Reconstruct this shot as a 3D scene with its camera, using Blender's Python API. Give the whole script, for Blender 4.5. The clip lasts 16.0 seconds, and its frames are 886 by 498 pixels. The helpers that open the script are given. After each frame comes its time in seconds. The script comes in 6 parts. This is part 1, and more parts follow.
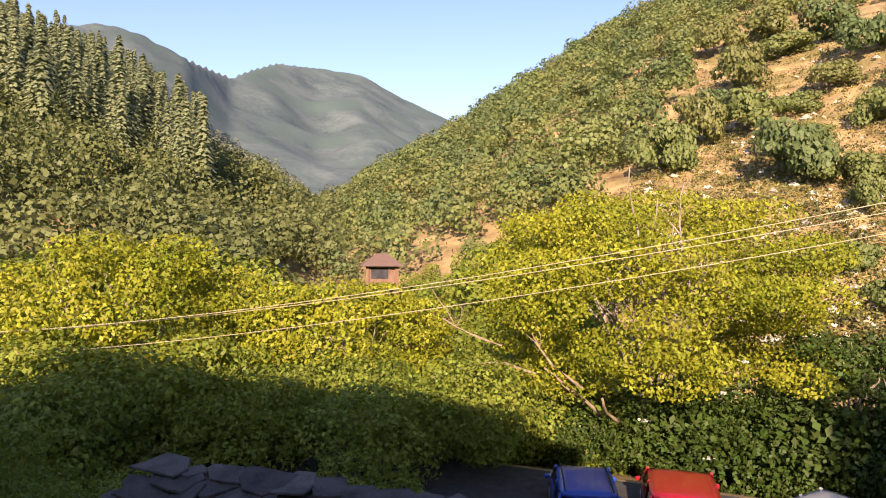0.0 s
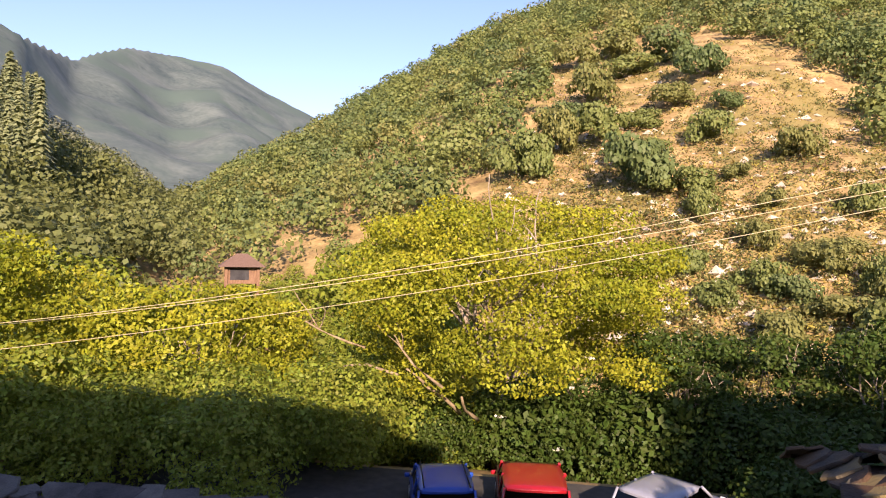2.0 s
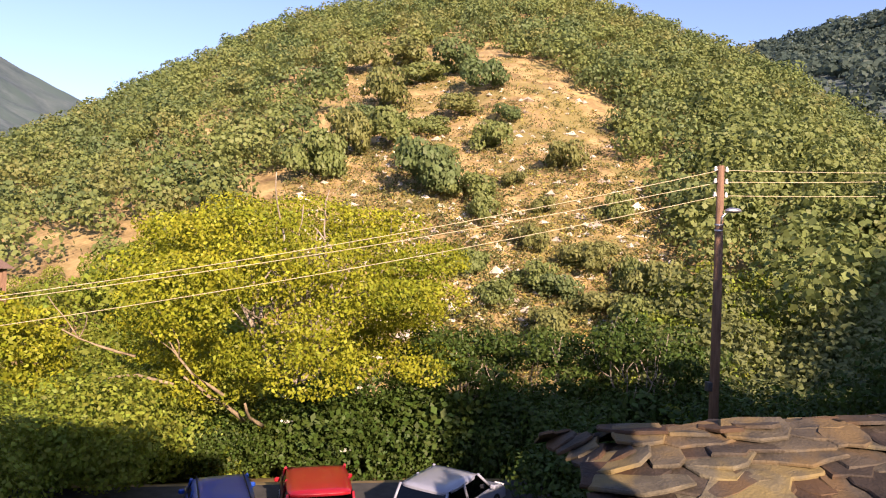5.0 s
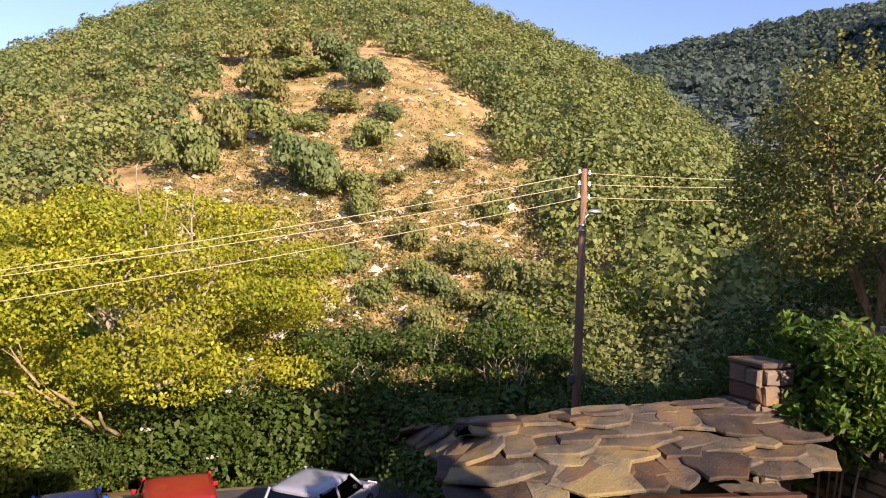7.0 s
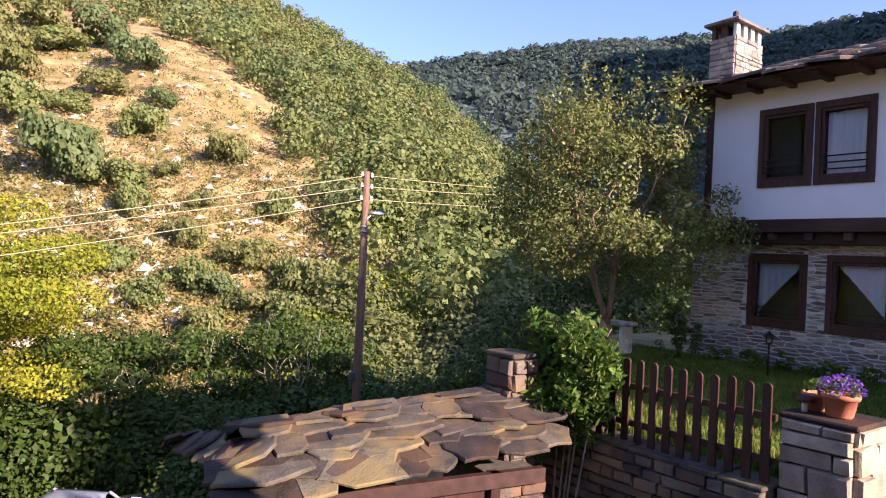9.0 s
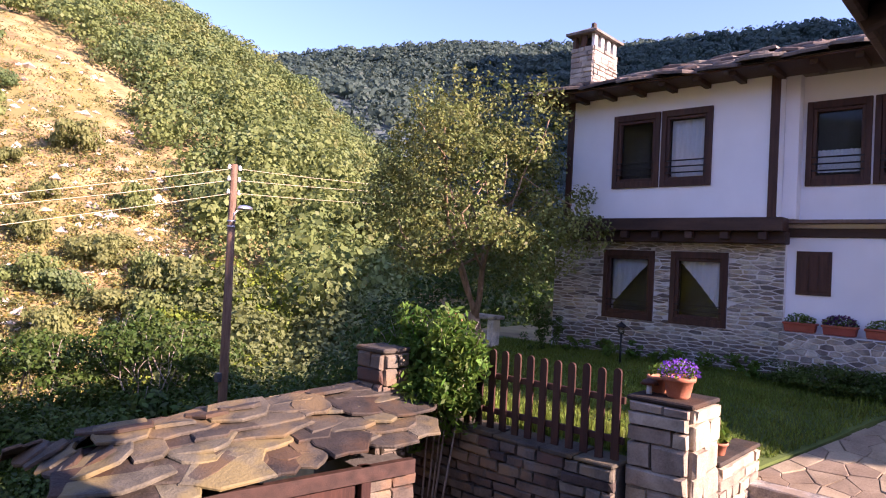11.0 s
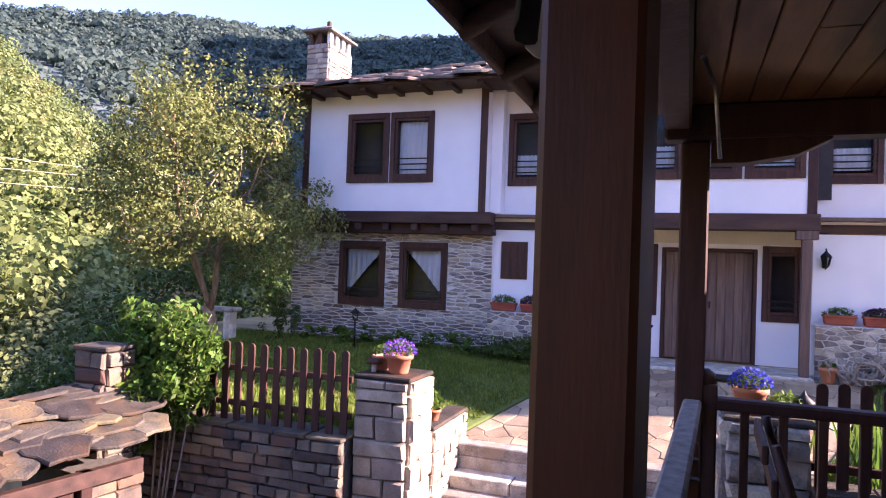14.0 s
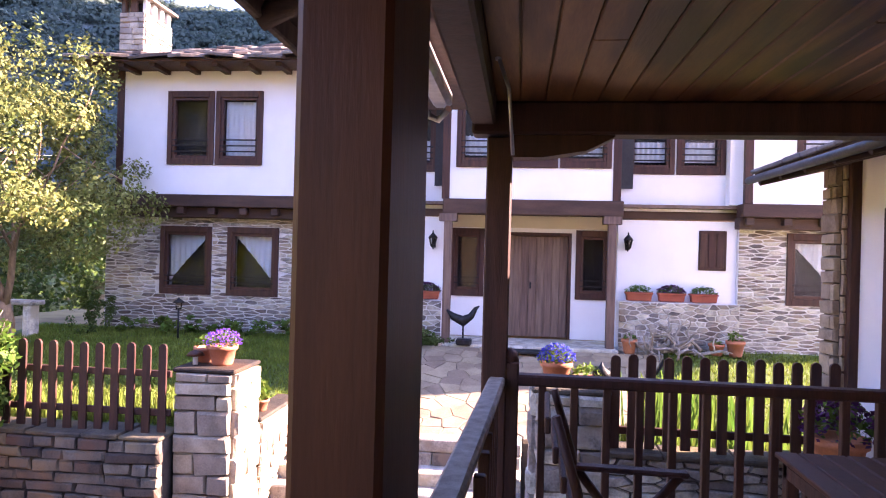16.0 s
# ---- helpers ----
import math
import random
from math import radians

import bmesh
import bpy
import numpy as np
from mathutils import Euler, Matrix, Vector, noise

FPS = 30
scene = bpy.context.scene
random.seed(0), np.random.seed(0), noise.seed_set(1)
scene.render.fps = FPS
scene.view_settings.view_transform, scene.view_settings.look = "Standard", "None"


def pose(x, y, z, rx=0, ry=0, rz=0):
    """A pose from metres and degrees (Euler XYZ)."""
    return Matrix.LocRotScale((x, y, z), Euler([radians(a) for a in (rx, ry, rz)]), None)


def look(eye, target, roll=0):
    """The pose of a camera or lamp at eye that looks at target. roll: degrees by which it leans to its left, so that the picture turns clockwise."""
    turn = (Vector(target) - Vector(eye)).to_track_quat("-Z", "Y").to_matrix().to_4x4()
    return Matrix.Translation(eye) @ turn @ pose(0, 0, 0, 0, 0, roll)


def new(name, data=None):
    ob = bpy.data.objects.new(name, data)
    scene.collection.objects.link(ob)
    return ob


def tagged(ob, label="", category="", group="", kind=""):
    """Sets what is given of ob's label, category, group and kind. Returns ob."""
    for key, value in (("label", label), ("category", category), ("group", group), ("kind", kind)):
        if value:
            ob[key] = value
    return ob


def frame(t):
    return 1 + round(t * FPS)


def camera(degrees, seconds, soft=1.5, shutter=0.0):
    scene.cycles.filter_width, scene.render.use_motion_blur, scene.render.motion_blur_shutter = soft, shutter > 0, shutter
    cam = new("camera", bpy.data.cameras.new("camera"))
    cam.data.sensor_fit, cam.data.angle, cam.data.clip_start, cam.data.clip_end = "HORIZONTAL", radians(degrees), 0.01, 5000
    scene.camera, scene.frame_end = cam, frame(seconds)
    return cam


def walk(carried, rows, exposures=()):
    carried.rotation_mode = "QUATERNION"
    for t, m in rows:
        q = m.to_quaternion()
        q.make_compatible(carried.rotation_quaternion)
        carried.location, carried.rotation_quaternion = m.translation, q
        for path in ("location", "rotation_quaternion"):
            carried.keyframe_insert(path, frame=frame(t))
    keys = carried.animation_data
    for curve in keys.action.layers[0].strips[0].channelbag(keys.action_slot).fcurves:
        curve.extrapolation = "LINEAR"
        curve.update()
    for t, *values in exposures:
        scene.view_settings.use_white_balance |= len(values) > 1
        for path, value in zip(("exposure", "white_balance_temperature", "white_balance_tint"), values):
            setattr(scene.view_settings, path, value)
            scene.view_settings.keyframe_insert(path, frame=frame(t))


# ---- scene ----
cam = camera(67.5, 16.0, soft=1.1)
ROWS = [
    (0.0, 1.805, -5.162, 1.554, 20.79, -1.04, -0.62),
    (0.5, 1.840, -5.211, 1.574, 18.21, -0.99, -0.81),
    (1.0, 1.872, -5.256, 1.593, 15.45, -0.93, -1.04),
    (1.5, 1.897, -5.292, 1.604, 12.45, -0.84, -1.27),
    (2.0, 1.918, -5.314, 1.616, 9.25, -0.76, -1.47),
    (2.5, 1.936, -5.327, 1.626, 5.86, -0.65, -1.62),
    (3.0, 1.934, -5.324, 1.627, 2.38, -0.53, -1.83),
    (3.5, 1.956, -5.294, 1.631, -1.03, -0.40, -1.95),
    (4.0, 2.011, -5.261, 1.631, -4.01, -0.30, -1.96),
    (6.5, 2.297, -5.194, 1.596, -15.15, 0.02, -2.18),
    (7.0, 2.350, -5.209, 1.594, -18.62, 0.13, -2.27),
    (7.5, 2.382, -5.268, 1.597, -22.97, 0.26, -2.38),
    (8.0, 2.365, -5.342, 1.598, -27.97, 0.53, -2.59),
    (8.5, 2.340, -5.406, 1.604, -32.93, 0.83, -2.77),
    (9.0, 2.358, -5.445, 1.623, -36.93, 0.91, -2.97),
    (11.5, 2.331, -5.560, 1.613, -50.32, 1.25, -2.81),
    (12.0, 2.320, -5.652, 1.622, -53.17, 1.32, -2.74),
    (12.5, 2.279, -5.685, 1.641, -56.78, 1.30, -2.62),
    (13.0, 2.193, -5.735, 1.638, -60.90, 1.36, -2.39),
    (13.5, 2.093, -5.807, 1.639, -65.33, 1.33, -2.22),
    (14.0, 2.023, -5.864, 1.644, -69.69, 1.19, -2.09),
    (14.5, 2.025, -5.916, 1.651, -73.70, 1.01, -1.95),
    (15.0, 2.032, -5.950, 1.660, -77.47, 0.74, -1.79),
    (15.5, 2.023, -5.983, 1.671, -80.72, 0.44, -1.63),
    (16.0, 2.005, -6.017, 1.680, -83.39, 0.17, -1.49),
]
EXPOSURES = [(0.0, 1.45, 6200, 34), (7.0, 1.45, 6000, 34), (9.0, 1.75, 5550, 40), (11.5, 2.05, 5600, 48), (12.5, 2.05, 4800, 46), (13.4, 2.35, 4900, 48), (14.0, 2.7, 5450, 48), (16.0, 3.55, 5850, 50)]
walk(cam, [(t, pose(x, y, z, 90 + pitch, roll, yaw)) for t, x, y, z, yaw, pitch, roll in ROWS], EXPOSURES)

# ---- world, sun ----
SUN_ELEVATION, SUN_AZIMUTH = 23.5, 166.0   # degrees; azimuth clockwise from +y
world = bpy.data.worlds.new("world")
scene.world = world
world.use_nodes = True
wn = world.node_tree.nodes
sky = wn.new("ShaderNodeTexSky")
sky.sky_type, sky.sun_disc = "NISHITA", False
sky.sun_elevation, sky.sun_rotation = radians(SUN_ELEVATION), radians(SUN_AZIMUTH)
sky.air_density, sky.dust_density, sky.ozone_density = 1.0, 0.8, 1.6
wn["Background"].inputs["Strength"].default_value = 0.085
world.node_tree.links.new(sky.outputs["Color"], wn["Background"].inputs["Color"])
sun = new("sun", bpy.data.lights.new("sun", "SUN"))
sun.data.energy, sun.data.angle, sun.data.color = 4.7, radians(0.6), (1.0, 0.80, 0.50)
sa, se = radians(SUN_AZIMUTH), radians(SUN_ELEVATION)
sun.matrix_world = look((math.sin(sa) * math.cos(se) * 50, math.cos(sa) * math.cos(se) * 50, math.sin(se) * 50), (0, 0, 0))

# ---- materials ----
def material(name, dark, light, scale=6.0, rough=0.8, bump=0.3, fine=60.0, metal=0.0, island=0.0, item=0.0, stretch=(1, 1, 1), translucent=0.0, spec=0.3, tone=None):
    """A two-scale noise material between two colours; island and item vary brightness piece by piece, tone is a third colour in patches."""
    m = bpy.data.materials.new(name)
    m.use_nodes = True
    nt = m.node_tree
    n, l = nt.nodes, nt.links
    b = n["Principled BSDF"]
    b.inputs["Roughness"].default_value, b.inputs["Metallic"].default_value = rough, metal
    b.inputs["Specular IOR Level"].default_value = spec
    tc = n.new("ShaderNodeTexCoord")
    mp = n.new("ShaderNodeMapping")
    mp.inputs["Scale"].default_value = stretch
    geo = n.new("ShaderNodeNewGeometry")
    l.new(geo.outputs["Position"], mp.inputs["Vector"])
    big, small = n.new("ShaderNodeTexNoise"), n.new("ShaderNodeTexNoise")
    for t, s, d in ((big, scale, 4), (small, fine, 3)):
        t.inputs["Scale"].default_value, t.inputs["Detail"].default_value = s, d
        l.new(mp.outputs["Vector"], t.inputs["Vector"])
    add = n.new("ShaderNodeMath")
    add.operation = "MULTIPLY_ADD"
    add.inputs[1].default_value = 0.45
    l.new(small.outputs["Fac"], add.inputs[0])
    l.new(big.outputs["Fac"], add.inputs[2])
    ramp = n.new("ShaderNodeMapRange")
    ramp.inputs["From Min"].default_value, ramp.inputs["From Max"].default_value = 0.45, 1.0
    l.new(add.outputs[0], ramp.inputs["Value"])
    mix = n.new("ShaderNodeMix")
    mix.data_type = "RGBA"
    mix.inputs["A"].default_value, mix.inputs["B"].default_value = (*dark, 1), (*light, 1)
    l.new(ramp.outputs["Result"], mix.inputs["Factor"])
    col = mix.outputs["Result"]
    if tone:
        t3 = n.new("ShaderNodeTexNoise")
        t3.inputs["Scale"].default_value, t3.inputs["Detail"].default_value = scale * 0.45, 3
        l.new(mp.outputs["Vector"], t3.inputs["Vector"])
        r3 = n.new("ShaderNodeMapRange")
        r3.inputs["From Min"].default_value, r3.inputs["From Max"].default_value = 0.5, 0.62
        l.new(t3.outputs["Fac"], r3.inputs["Value"])
        m3 = n.new("ShaderNodeMix")
        m3.data_type = "RGBA"
        m3.inputs["B"].default_value = (*tone, 1)
        l.new(r3.outputs["Result"], m3.inputs["Factor"])
        l.new(col, m3.inputs["A"])
        col = m3.outputs["Result"]
    for amount, source in ((island, "g"), (item, "o")):
        if amount:
            out = geo.outputs["Random Per Island"] if source == "g" else n.new("ShaderNodeObjectInfo").outputs["Random"]
            hs = n.new("ShaderNodeHueSaturation")
            mr = n.new("ShaderNodeMapRange")
            mr.inputs["To Min"].default_value, mr.inputs["To Max"].default_value = 1 - amount, 1 + amount
            l.new(out, mr.inputs["Value"])
            l.new(mr.outputs["Result"], hs.inputs["Value"])
            mh = n.new("ShaderNodeMapRange")
            mh.inputs["To Min"].default_value, mh.inputs["To Max"].default_value = 0.5 - amount * 0.05, 0.5 + amount * 0.05
            l.new(out, mh.inputs["Value"])
            l.new(mh.outputs["Result"], hs.inputs["Hue"])
            l.new(col, hs.inputs["Color"])
            col = hs.outputs["Color"]
    l.new(col, b.inputs["Base Color"])
    if bump:
        bp = n.new("ShaderNodeBump")
        bp.inputs["Strength"].default_value, bp.inputs["Distance"].default_value = bump, 0.02
        l.new(add.outputs[0], bp.inputs["Height"])
        l.new(bp.outputs["Normal"], b.inputs["Normal"])
    if translucent:
        tr = n.new("ShaderNodeBsdfTranslucent")
        l.new(col, tr.inputs["Color"])
        ms = n.new("ShaderNodeMixShader")
        ms.inputs["Fac"].default_value = translucent
        l.new(b.outputs["BSDF"], ms.inputs[1])
        l.new(tr.outputs["BSDF"], ms.inputs[2])
        l.new(ms.outputs["Shader"], n["Material Output"].inputs["Surface"])
    return m


def leafy(name, dark, light, island=0.35, translucent=0.35, scale=0.5):
    return material(name, dark, light, scale=scale, rough=0.55, bump=0.0, fine=3.0, island=island, translucent=translucent, spec=0.25)


PLASTER = material("white_plaster", (0.74, 0.74, 0.75), (0.86, 0.86, 0.87), 1.2, 0.9, 0.25, 90)
CREAM = material("cream_plaster", (0.55, 0.5, 0.4), (0.7, 0.64, 0.5), 1.5, 0.9, 0.2, 80)
STONE = material("grey_stone", (0.12, 0.108, 0.096), (0.5, 0.455, 0.39), 6, 0.85, 0.9, 45, island=0.3, item=0.6, tone=(0.3, 0.245, 0.18))
WARM_STONE = material("warm_stone", (0.058, 0.046, 0.037), (0.16, 0.126, 0.094), 5, 0.85, 0.8, 45, island=0.25, item=0.45, tone=(0.165, 0.1, 0.06))
PALE_MORTAR = material("pale_mortar", (0.6, 0.58, 0.55), (0.78, 0.76, 0.73), 9, 0.95, 0.5, 70)
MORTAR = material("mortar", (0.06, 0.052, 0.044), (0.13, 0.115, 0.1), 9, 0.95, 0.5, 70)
SLATE = material("slate_slab", (0.03, 0.026, 0.021), (0.105, 0.086, 0.062), 4, 0.75, 1.0, 40, item=0.55, island=0.15, tone=(0.12, 0.082, 0.04))
ROOF_SLATE = material("weathered_roof_slab", (0.07, 0.056, 0.048), (0.22, 0.175, 0.145), 4, 0.75, 0.9, 40, item=0.45, island=0.15)
SHED_SLATE = material("dark_slate_slab", (0.045, 0.038, 0.033), (0.125, 0.107, 0.092), 4, 0.85, 0.9, 40, item=0.35, island=0.15)
RED_CLAY = material("dark_red_clay", (0.22, 0.05, 0.03), (0.36, 0.09, 0.05), 6, 0.75, 0.2, 60, item=0.15)
GREY_SLATE = material("grey_slate_slab", (0.1, 0.1, 0.11), (0.25, 0.24, 0.24), 4, 0.75, 0.6, 40, item=0.25, island=0.1)
PAVING = material("paving_stone", (0.2, 0.15, 0.095), (0.38, 0.3, 0.195), 3, 0.85, 0.6, 40, item=0.22)
DARK_WOOD = material("dark_stained_wood", (0.028, 0.013, 0.010), (0.085, 0.036, 0.024), 3, 0.55, 0.25, 30, stretch=(6, 6, 0.6), item=0.2)
BEAM_WOOD = material("dark_beam_wood", (0.03, 0.017, 0.013), (0.085, 0.045, 0.032), 2, 0.6, 0.3, 30, stretch=(4, 0.7, 4), item=0.2)
POST_WOOD = material("brown_varnished_post", (0.042, 0.013, 0.006), (0.085, 0.028, 0.011), 2.5, 0.5, 0.1, 30, stretch=(5, 5, 0.5))
DOOR_WOOD = material("weathered_plank", (0.10, 0.065, 0.05), (0.22, 0.15, 0.115), 3, 0.7, 0.35, 40, stretch=(8, 8, 0.6), item=0.15)
CEILING_WOOD = material("pine_board", (0.11, 0.04, 0.013), (0.25, 0.115, 0.038), 1.6, 0.45, 0.15, 14, stretch=(0.8, 6, 6), island=0.22, tone=(0.065, 0.022, 0.008))
GREY_WOOD = material("grey_weathered_wood", (0.2, 0.17, 0.14), (0.42, 0.37, 0.31), 3, 0.8, 0.4, 40, stretch=(6, 6, 0.8), item=0.15)
POLE_WOOD = material("brown_pole_wood", (0.10, 0.055, 0.035), (0.26, 0.16, 0.10), 3, 0.8, 0.4, 40, stretch=(8, 8, 0.6))
BARK = material("bark", (0.16, 0.13, 0.1), (0.42, 0.36, 0.28), 6, 0.9, 0.7, 40, stretch=(3, 3, 1))
TERRACOTTA = material("terracotta", (0.34, 0.12, 0.06), (0.55, 0.22, 0.12), 6, 0.75, 0.2, 60, item=0.15)
IRON = material("black_iron", (0.012, 0.012, 0.013), (0.04, 0.04, 0.042), 20, 0.5, 0.1, 90, metal=0.6)
STEEL = material("bare_metal", (0.45, 0.45, 0.46), (0.68, 0.68, 0.7), 14, 0.35, 0.05, 90, metal=0.9)
GUTTER = material("grey_gutter_metal", (0.05, 0.055, 0.06), (0.11, 0.115, 0.12), 8, 0.5, 0.1, 60, metal=0.4)
CERAMIC = material("white_ceramic", (0.7, 0.7, 0.68), (0.82, 0.82, 0.8), 10, 0.25, 0.0, 60)
CURTAIN = material("white_curtain", (0.75, 0.76, 0.78), (0.86, 0.87, 0.9), 3, 0.9, 0.1, 60, translucent=0.15)
# near-black colour that stands in for the darkness of unlit insides
UNLIT_DARK = material("unlit_dark", (0.025, 0.025, 0.03), (0.06, 0.06, 0.065), 2, 0.9, 0.0, 30)
RUBBER = material("black_rubber", (0.012, 0.012, 0.012), (0.03, 0.03, 0.03), 10, 0.8, 0.1, 60)
WIRE = material("wire_insulation", (0.36, 0.31, 0.19), (0.52, 0.46, 0.3), 4, 0.6, 0.0, 30)
GRASS = leafy("grass_blade", (0.09, 0.14, 0.015), (0.22, 0.27, 0.04), 0.35, 0.4, 1.2)
LAWN = material("lawn_soil", (0.045, 0.075, 0.015), (0.11, 0.15, 0.035), 1.5, 0.95, 0.5, 40)
WALNUT_LEAF = leafy("walnut_leaf", (0.13, 0.17, 0.008), (0.36, 0.355, 0.018), 0.25, 0.3, 0.35)
SHRUB_LEAF = leafy("shrub_leaf", (0.11, 0.165, 0.018), (0.27, 0.3, 0.035), 0.3, 0.35, 0.4)
# dark green leaf; the valley plants' shade is painted into it
DARK_SHADED_LEAF = leafy("dark_shaded_leaf", (0.03, 0.06, 0.009), (0.075, 0.115, 0.018), 0.3, 0.3, 0.4)
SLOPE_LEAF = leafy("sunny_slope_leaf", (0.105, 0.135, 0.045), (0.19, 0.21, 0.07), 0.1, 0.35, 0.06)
PEAR_LEAF = leafy("pear_leaf", (0.08, 0.112, 0.026), (0.235, 0.24, 0.065), 0.4, 0.3, 0.9)
VINE_LEAF = leafy("vine_leaf", (0.05, 0.11, 0.012), (0.14, 0.22, 0.03), 0.4, 0.4, 1.5)
FOREST_LEAF = leafy("forest_leaf", (0.13, 0.178, 0.05), (0.225, 0.255, 0.078), 0.1, 0.36, 0.06)
DEEP_LEAF = leafy("deep_forest_leaf", (0.095, 0.145, 0.05), (0.165, 0.205, 0.072), 0.1, 0.36, 0.06)
GOLD_LEAF = leafy("yellowing_forest_leaf", (0.155, 0.18, 0.055), (0.25, 0.255, 0.085), 0.1, 0.38, 0.06)
# paled leaf for the upper slope: haze painted into the base colour
HAZED_LEAF = leafy("hazed_forest_leaf", (0.18, 0.21, 0.15), (0.27, 0.295, 0.2), 0.06, 0.4, 0.04)
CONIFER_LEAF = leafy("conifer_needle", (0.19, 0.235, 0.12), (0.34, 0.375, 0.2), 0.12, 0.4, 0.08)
# far slopes and back hill: aerial haze is mixed into these bluish colours
HAZED_SLOPE = material("hazed_wooded_slope", (0.04, 0.065, 0.07), (0.12, 0.15, 0.145), 0.02, 0.95, 0.7, 0.16, tone=(0.07, 0.105, 0.095))
HAZED_BACK_LEAF = leafy("hazed_back_leaf", (0.06, 0.095, 0.08), (0.105, 0.145, 0.112), 0.05, 0.5, 0.02)
PURPLE = leafy("purple_petal", (0.16, 0.05, 0.42), (0.3, 0.13, 0.62), 0.3, 0.3, 9)
BLUE_PETAL = leafy("blue_petal", (0.03, 0.04, 0.3), (0.08, 0.1, 0.5), 0.3, 0.3, 9)
DARK_PETAL = leafy("dark_violet_petal", (0.05, 0.012, 0.06), (0.12, 0.03, 0.12), 0.3, 0.3, 9)
WHITE_PETAL = leafy("white_blossom", (0.6, 0.6, 0.5), (0.8, 0.8, 0.7), 0.2, 0.3, 9)


def glass_material(name, tint=(0.9, 0.95, 1.0), rough=0.02, ior=1.5):
    m = bpy.data.materials.new(name)
    m.use_nodes = True
    n, l = m.node_tree.nodes, m.node_tree.links
    gl, tr, mx, fr = n.new("ShaderNodeBsdfGlossy"), n.new("ShaderNodeBsdfTransparent"), n.new("ShaderNodeMixShader"), n.new("ShaderNodeFresnel")
    gl.inputs["Roughness"].default_value = rough
    tr.inputs["Color"].default_value = (*tint, 1)
    fr.inputs["IOR"].default_value = ior
    l.new(fr.outputs["Fac"], mx.inputs["Fac"])
    l.new(tr.outputs["BSDF"], mx.inputs[1])
    l.new(gl.outputs["BSDF"], mx.inputs[2])
    l.new(mx.outputs["Shader"], n["Material Output"].inputs["Surface"])
    return m


GLASS = glass_material("window_glass", (0.92, 0.94, 0.96), 0.02, 1.28)


def car_paint(name, col):
    m = material(name, tuple(c * 0.85 for c in col), col, 3, 0.35, 0.0, 30, spec=0.5)
    m.node_tree.nodes["Principled BSDF"].inputs["Coat Weight"].default_value = 0.7
    return m


# ---- mesh helpers ----
RNG = np.random.default_rng(7)


def mesh_from(name, verts, faces, mat, smooth=False):
    me = bpy.data.meshes.new(name)
    me.from_pydata([tuple(v) for v in verts], [], faces)
    me.materials.append(mat)
    if smooth:
        me.polygons.foreach_set("use_smooth", [True] * len(me.polygons))
    me.update()
    return me


def quads_mesh(name, v, mat):
    """A mesh of loose quads from an array (n, 4, 3)."""
    n = len(v)
    me = bpy.data.meshes.new(name)
    me.vertices.add(n * 4)
    me.vertices.foreach_set("co", np.asarray(v, np.float32).reshape(-1))
    me.loops.add(n * 4)
    me.loops.foreach_set("vertex_index", np.arange(n * 4, dtype=np.int32))
    me.polygons.add(n)
    me.polygons.foreach_set("loop_start", np.arange(0, n * 4, 4, dtype=np.int32))
    me.update(calc_edges=True)
    me.materials.append(mat)
    return me


def box_bm(bm, x0, x1, y0, y1, z0, z1, bevel=0.0):
    r = bmesh.ops.create_cube(bm, size=1.0)
    for v in r["verts"]:
        v.co = Vector((x0 + (v.co.x + 0.5) * (x1 - x0), y0 + (v.co.y + 0.5) * (y1 - y0), z0 + (v.co.z + 0.5) * (z1 - z0)))
    if bevel:
        edges = list({e for v in r["verts"] for e in v.link_edges})
        bmesh.ops.bevel(bm, geom=edges, offset=bevel, segments=1, affect="EDGES")
    return bm


def box(x0, x1, y0, y1, z0, z1, bevel=0.006):
    return box_bm(bmesh.new(), x0, x1, y0, y1, z0, z1, bevel)


def lathe(profile, sides=20):
    """A turned body about z from (radius, height) pairs."""
    bm = bmesh.new()
    rings = [[bm.verts.new((r * math.cos(2 * math.pi * k / sides), r * math.sin(2 * math.pi * k / sides), z)) for k in range(sides)] for r, z in profile]
    for a, b in zip(rings, rings[1:]):
        for k in range(sides):
            bm.faces.new((a[k], a[(k + 1) % sides], b[(k + 1) % sides], b[k]))
    bm.faces.new(rings[0][::-1])
    bm.faces.new(rings[-1])
    for f in bm.faces:
        f.smooth = True
    return bm


def tube(points, radii, sides=8, bm=None):
    """A tapered tube along points."""
    bm = bm or bmesh.new()
    pts = [Vector(p) for p in points]
    rings = []
    for i, p in enumerate(pts):
        d = (pts[min(i + 1, len(pts) - 1)] - pts[max(i - 1, 0)]).normalized()
        a = d.orthogonal().normalized()
        b = d.cross(a)
        r = radii[i] if hasattr(radii, "__len__") else radii
        rings.append([bm.verts.new(p + (a * math.cos(2 * math.pi * k / sides) + b * math.sin(2 * math.pi * k / sides)) * r) for k in range(sides)])
    for i in range(len(rings) - 1):
        # align ring starts to avoid twist
        s = min(range(sides), key=lambda q: (rings[i][0].co - rings[i + 1][q].co).length)
        rings[i + 1] = rings[i + 1][s:] + rings[i + 1][:s]
        for k in range(sides):
            try:
                f = bm.faces.new((rings[i][k], rings[i][(k + 1) % sides], rings[i + 1][(k + 1) % sides], rings[i + 1][k]))
                f.smooth = True
            except ValueError:
                pass
    for ring in (rings[0], rings[-1]):
        try:
            bm.faces.new(ring)
        except ValueError:
            pass
    return bm


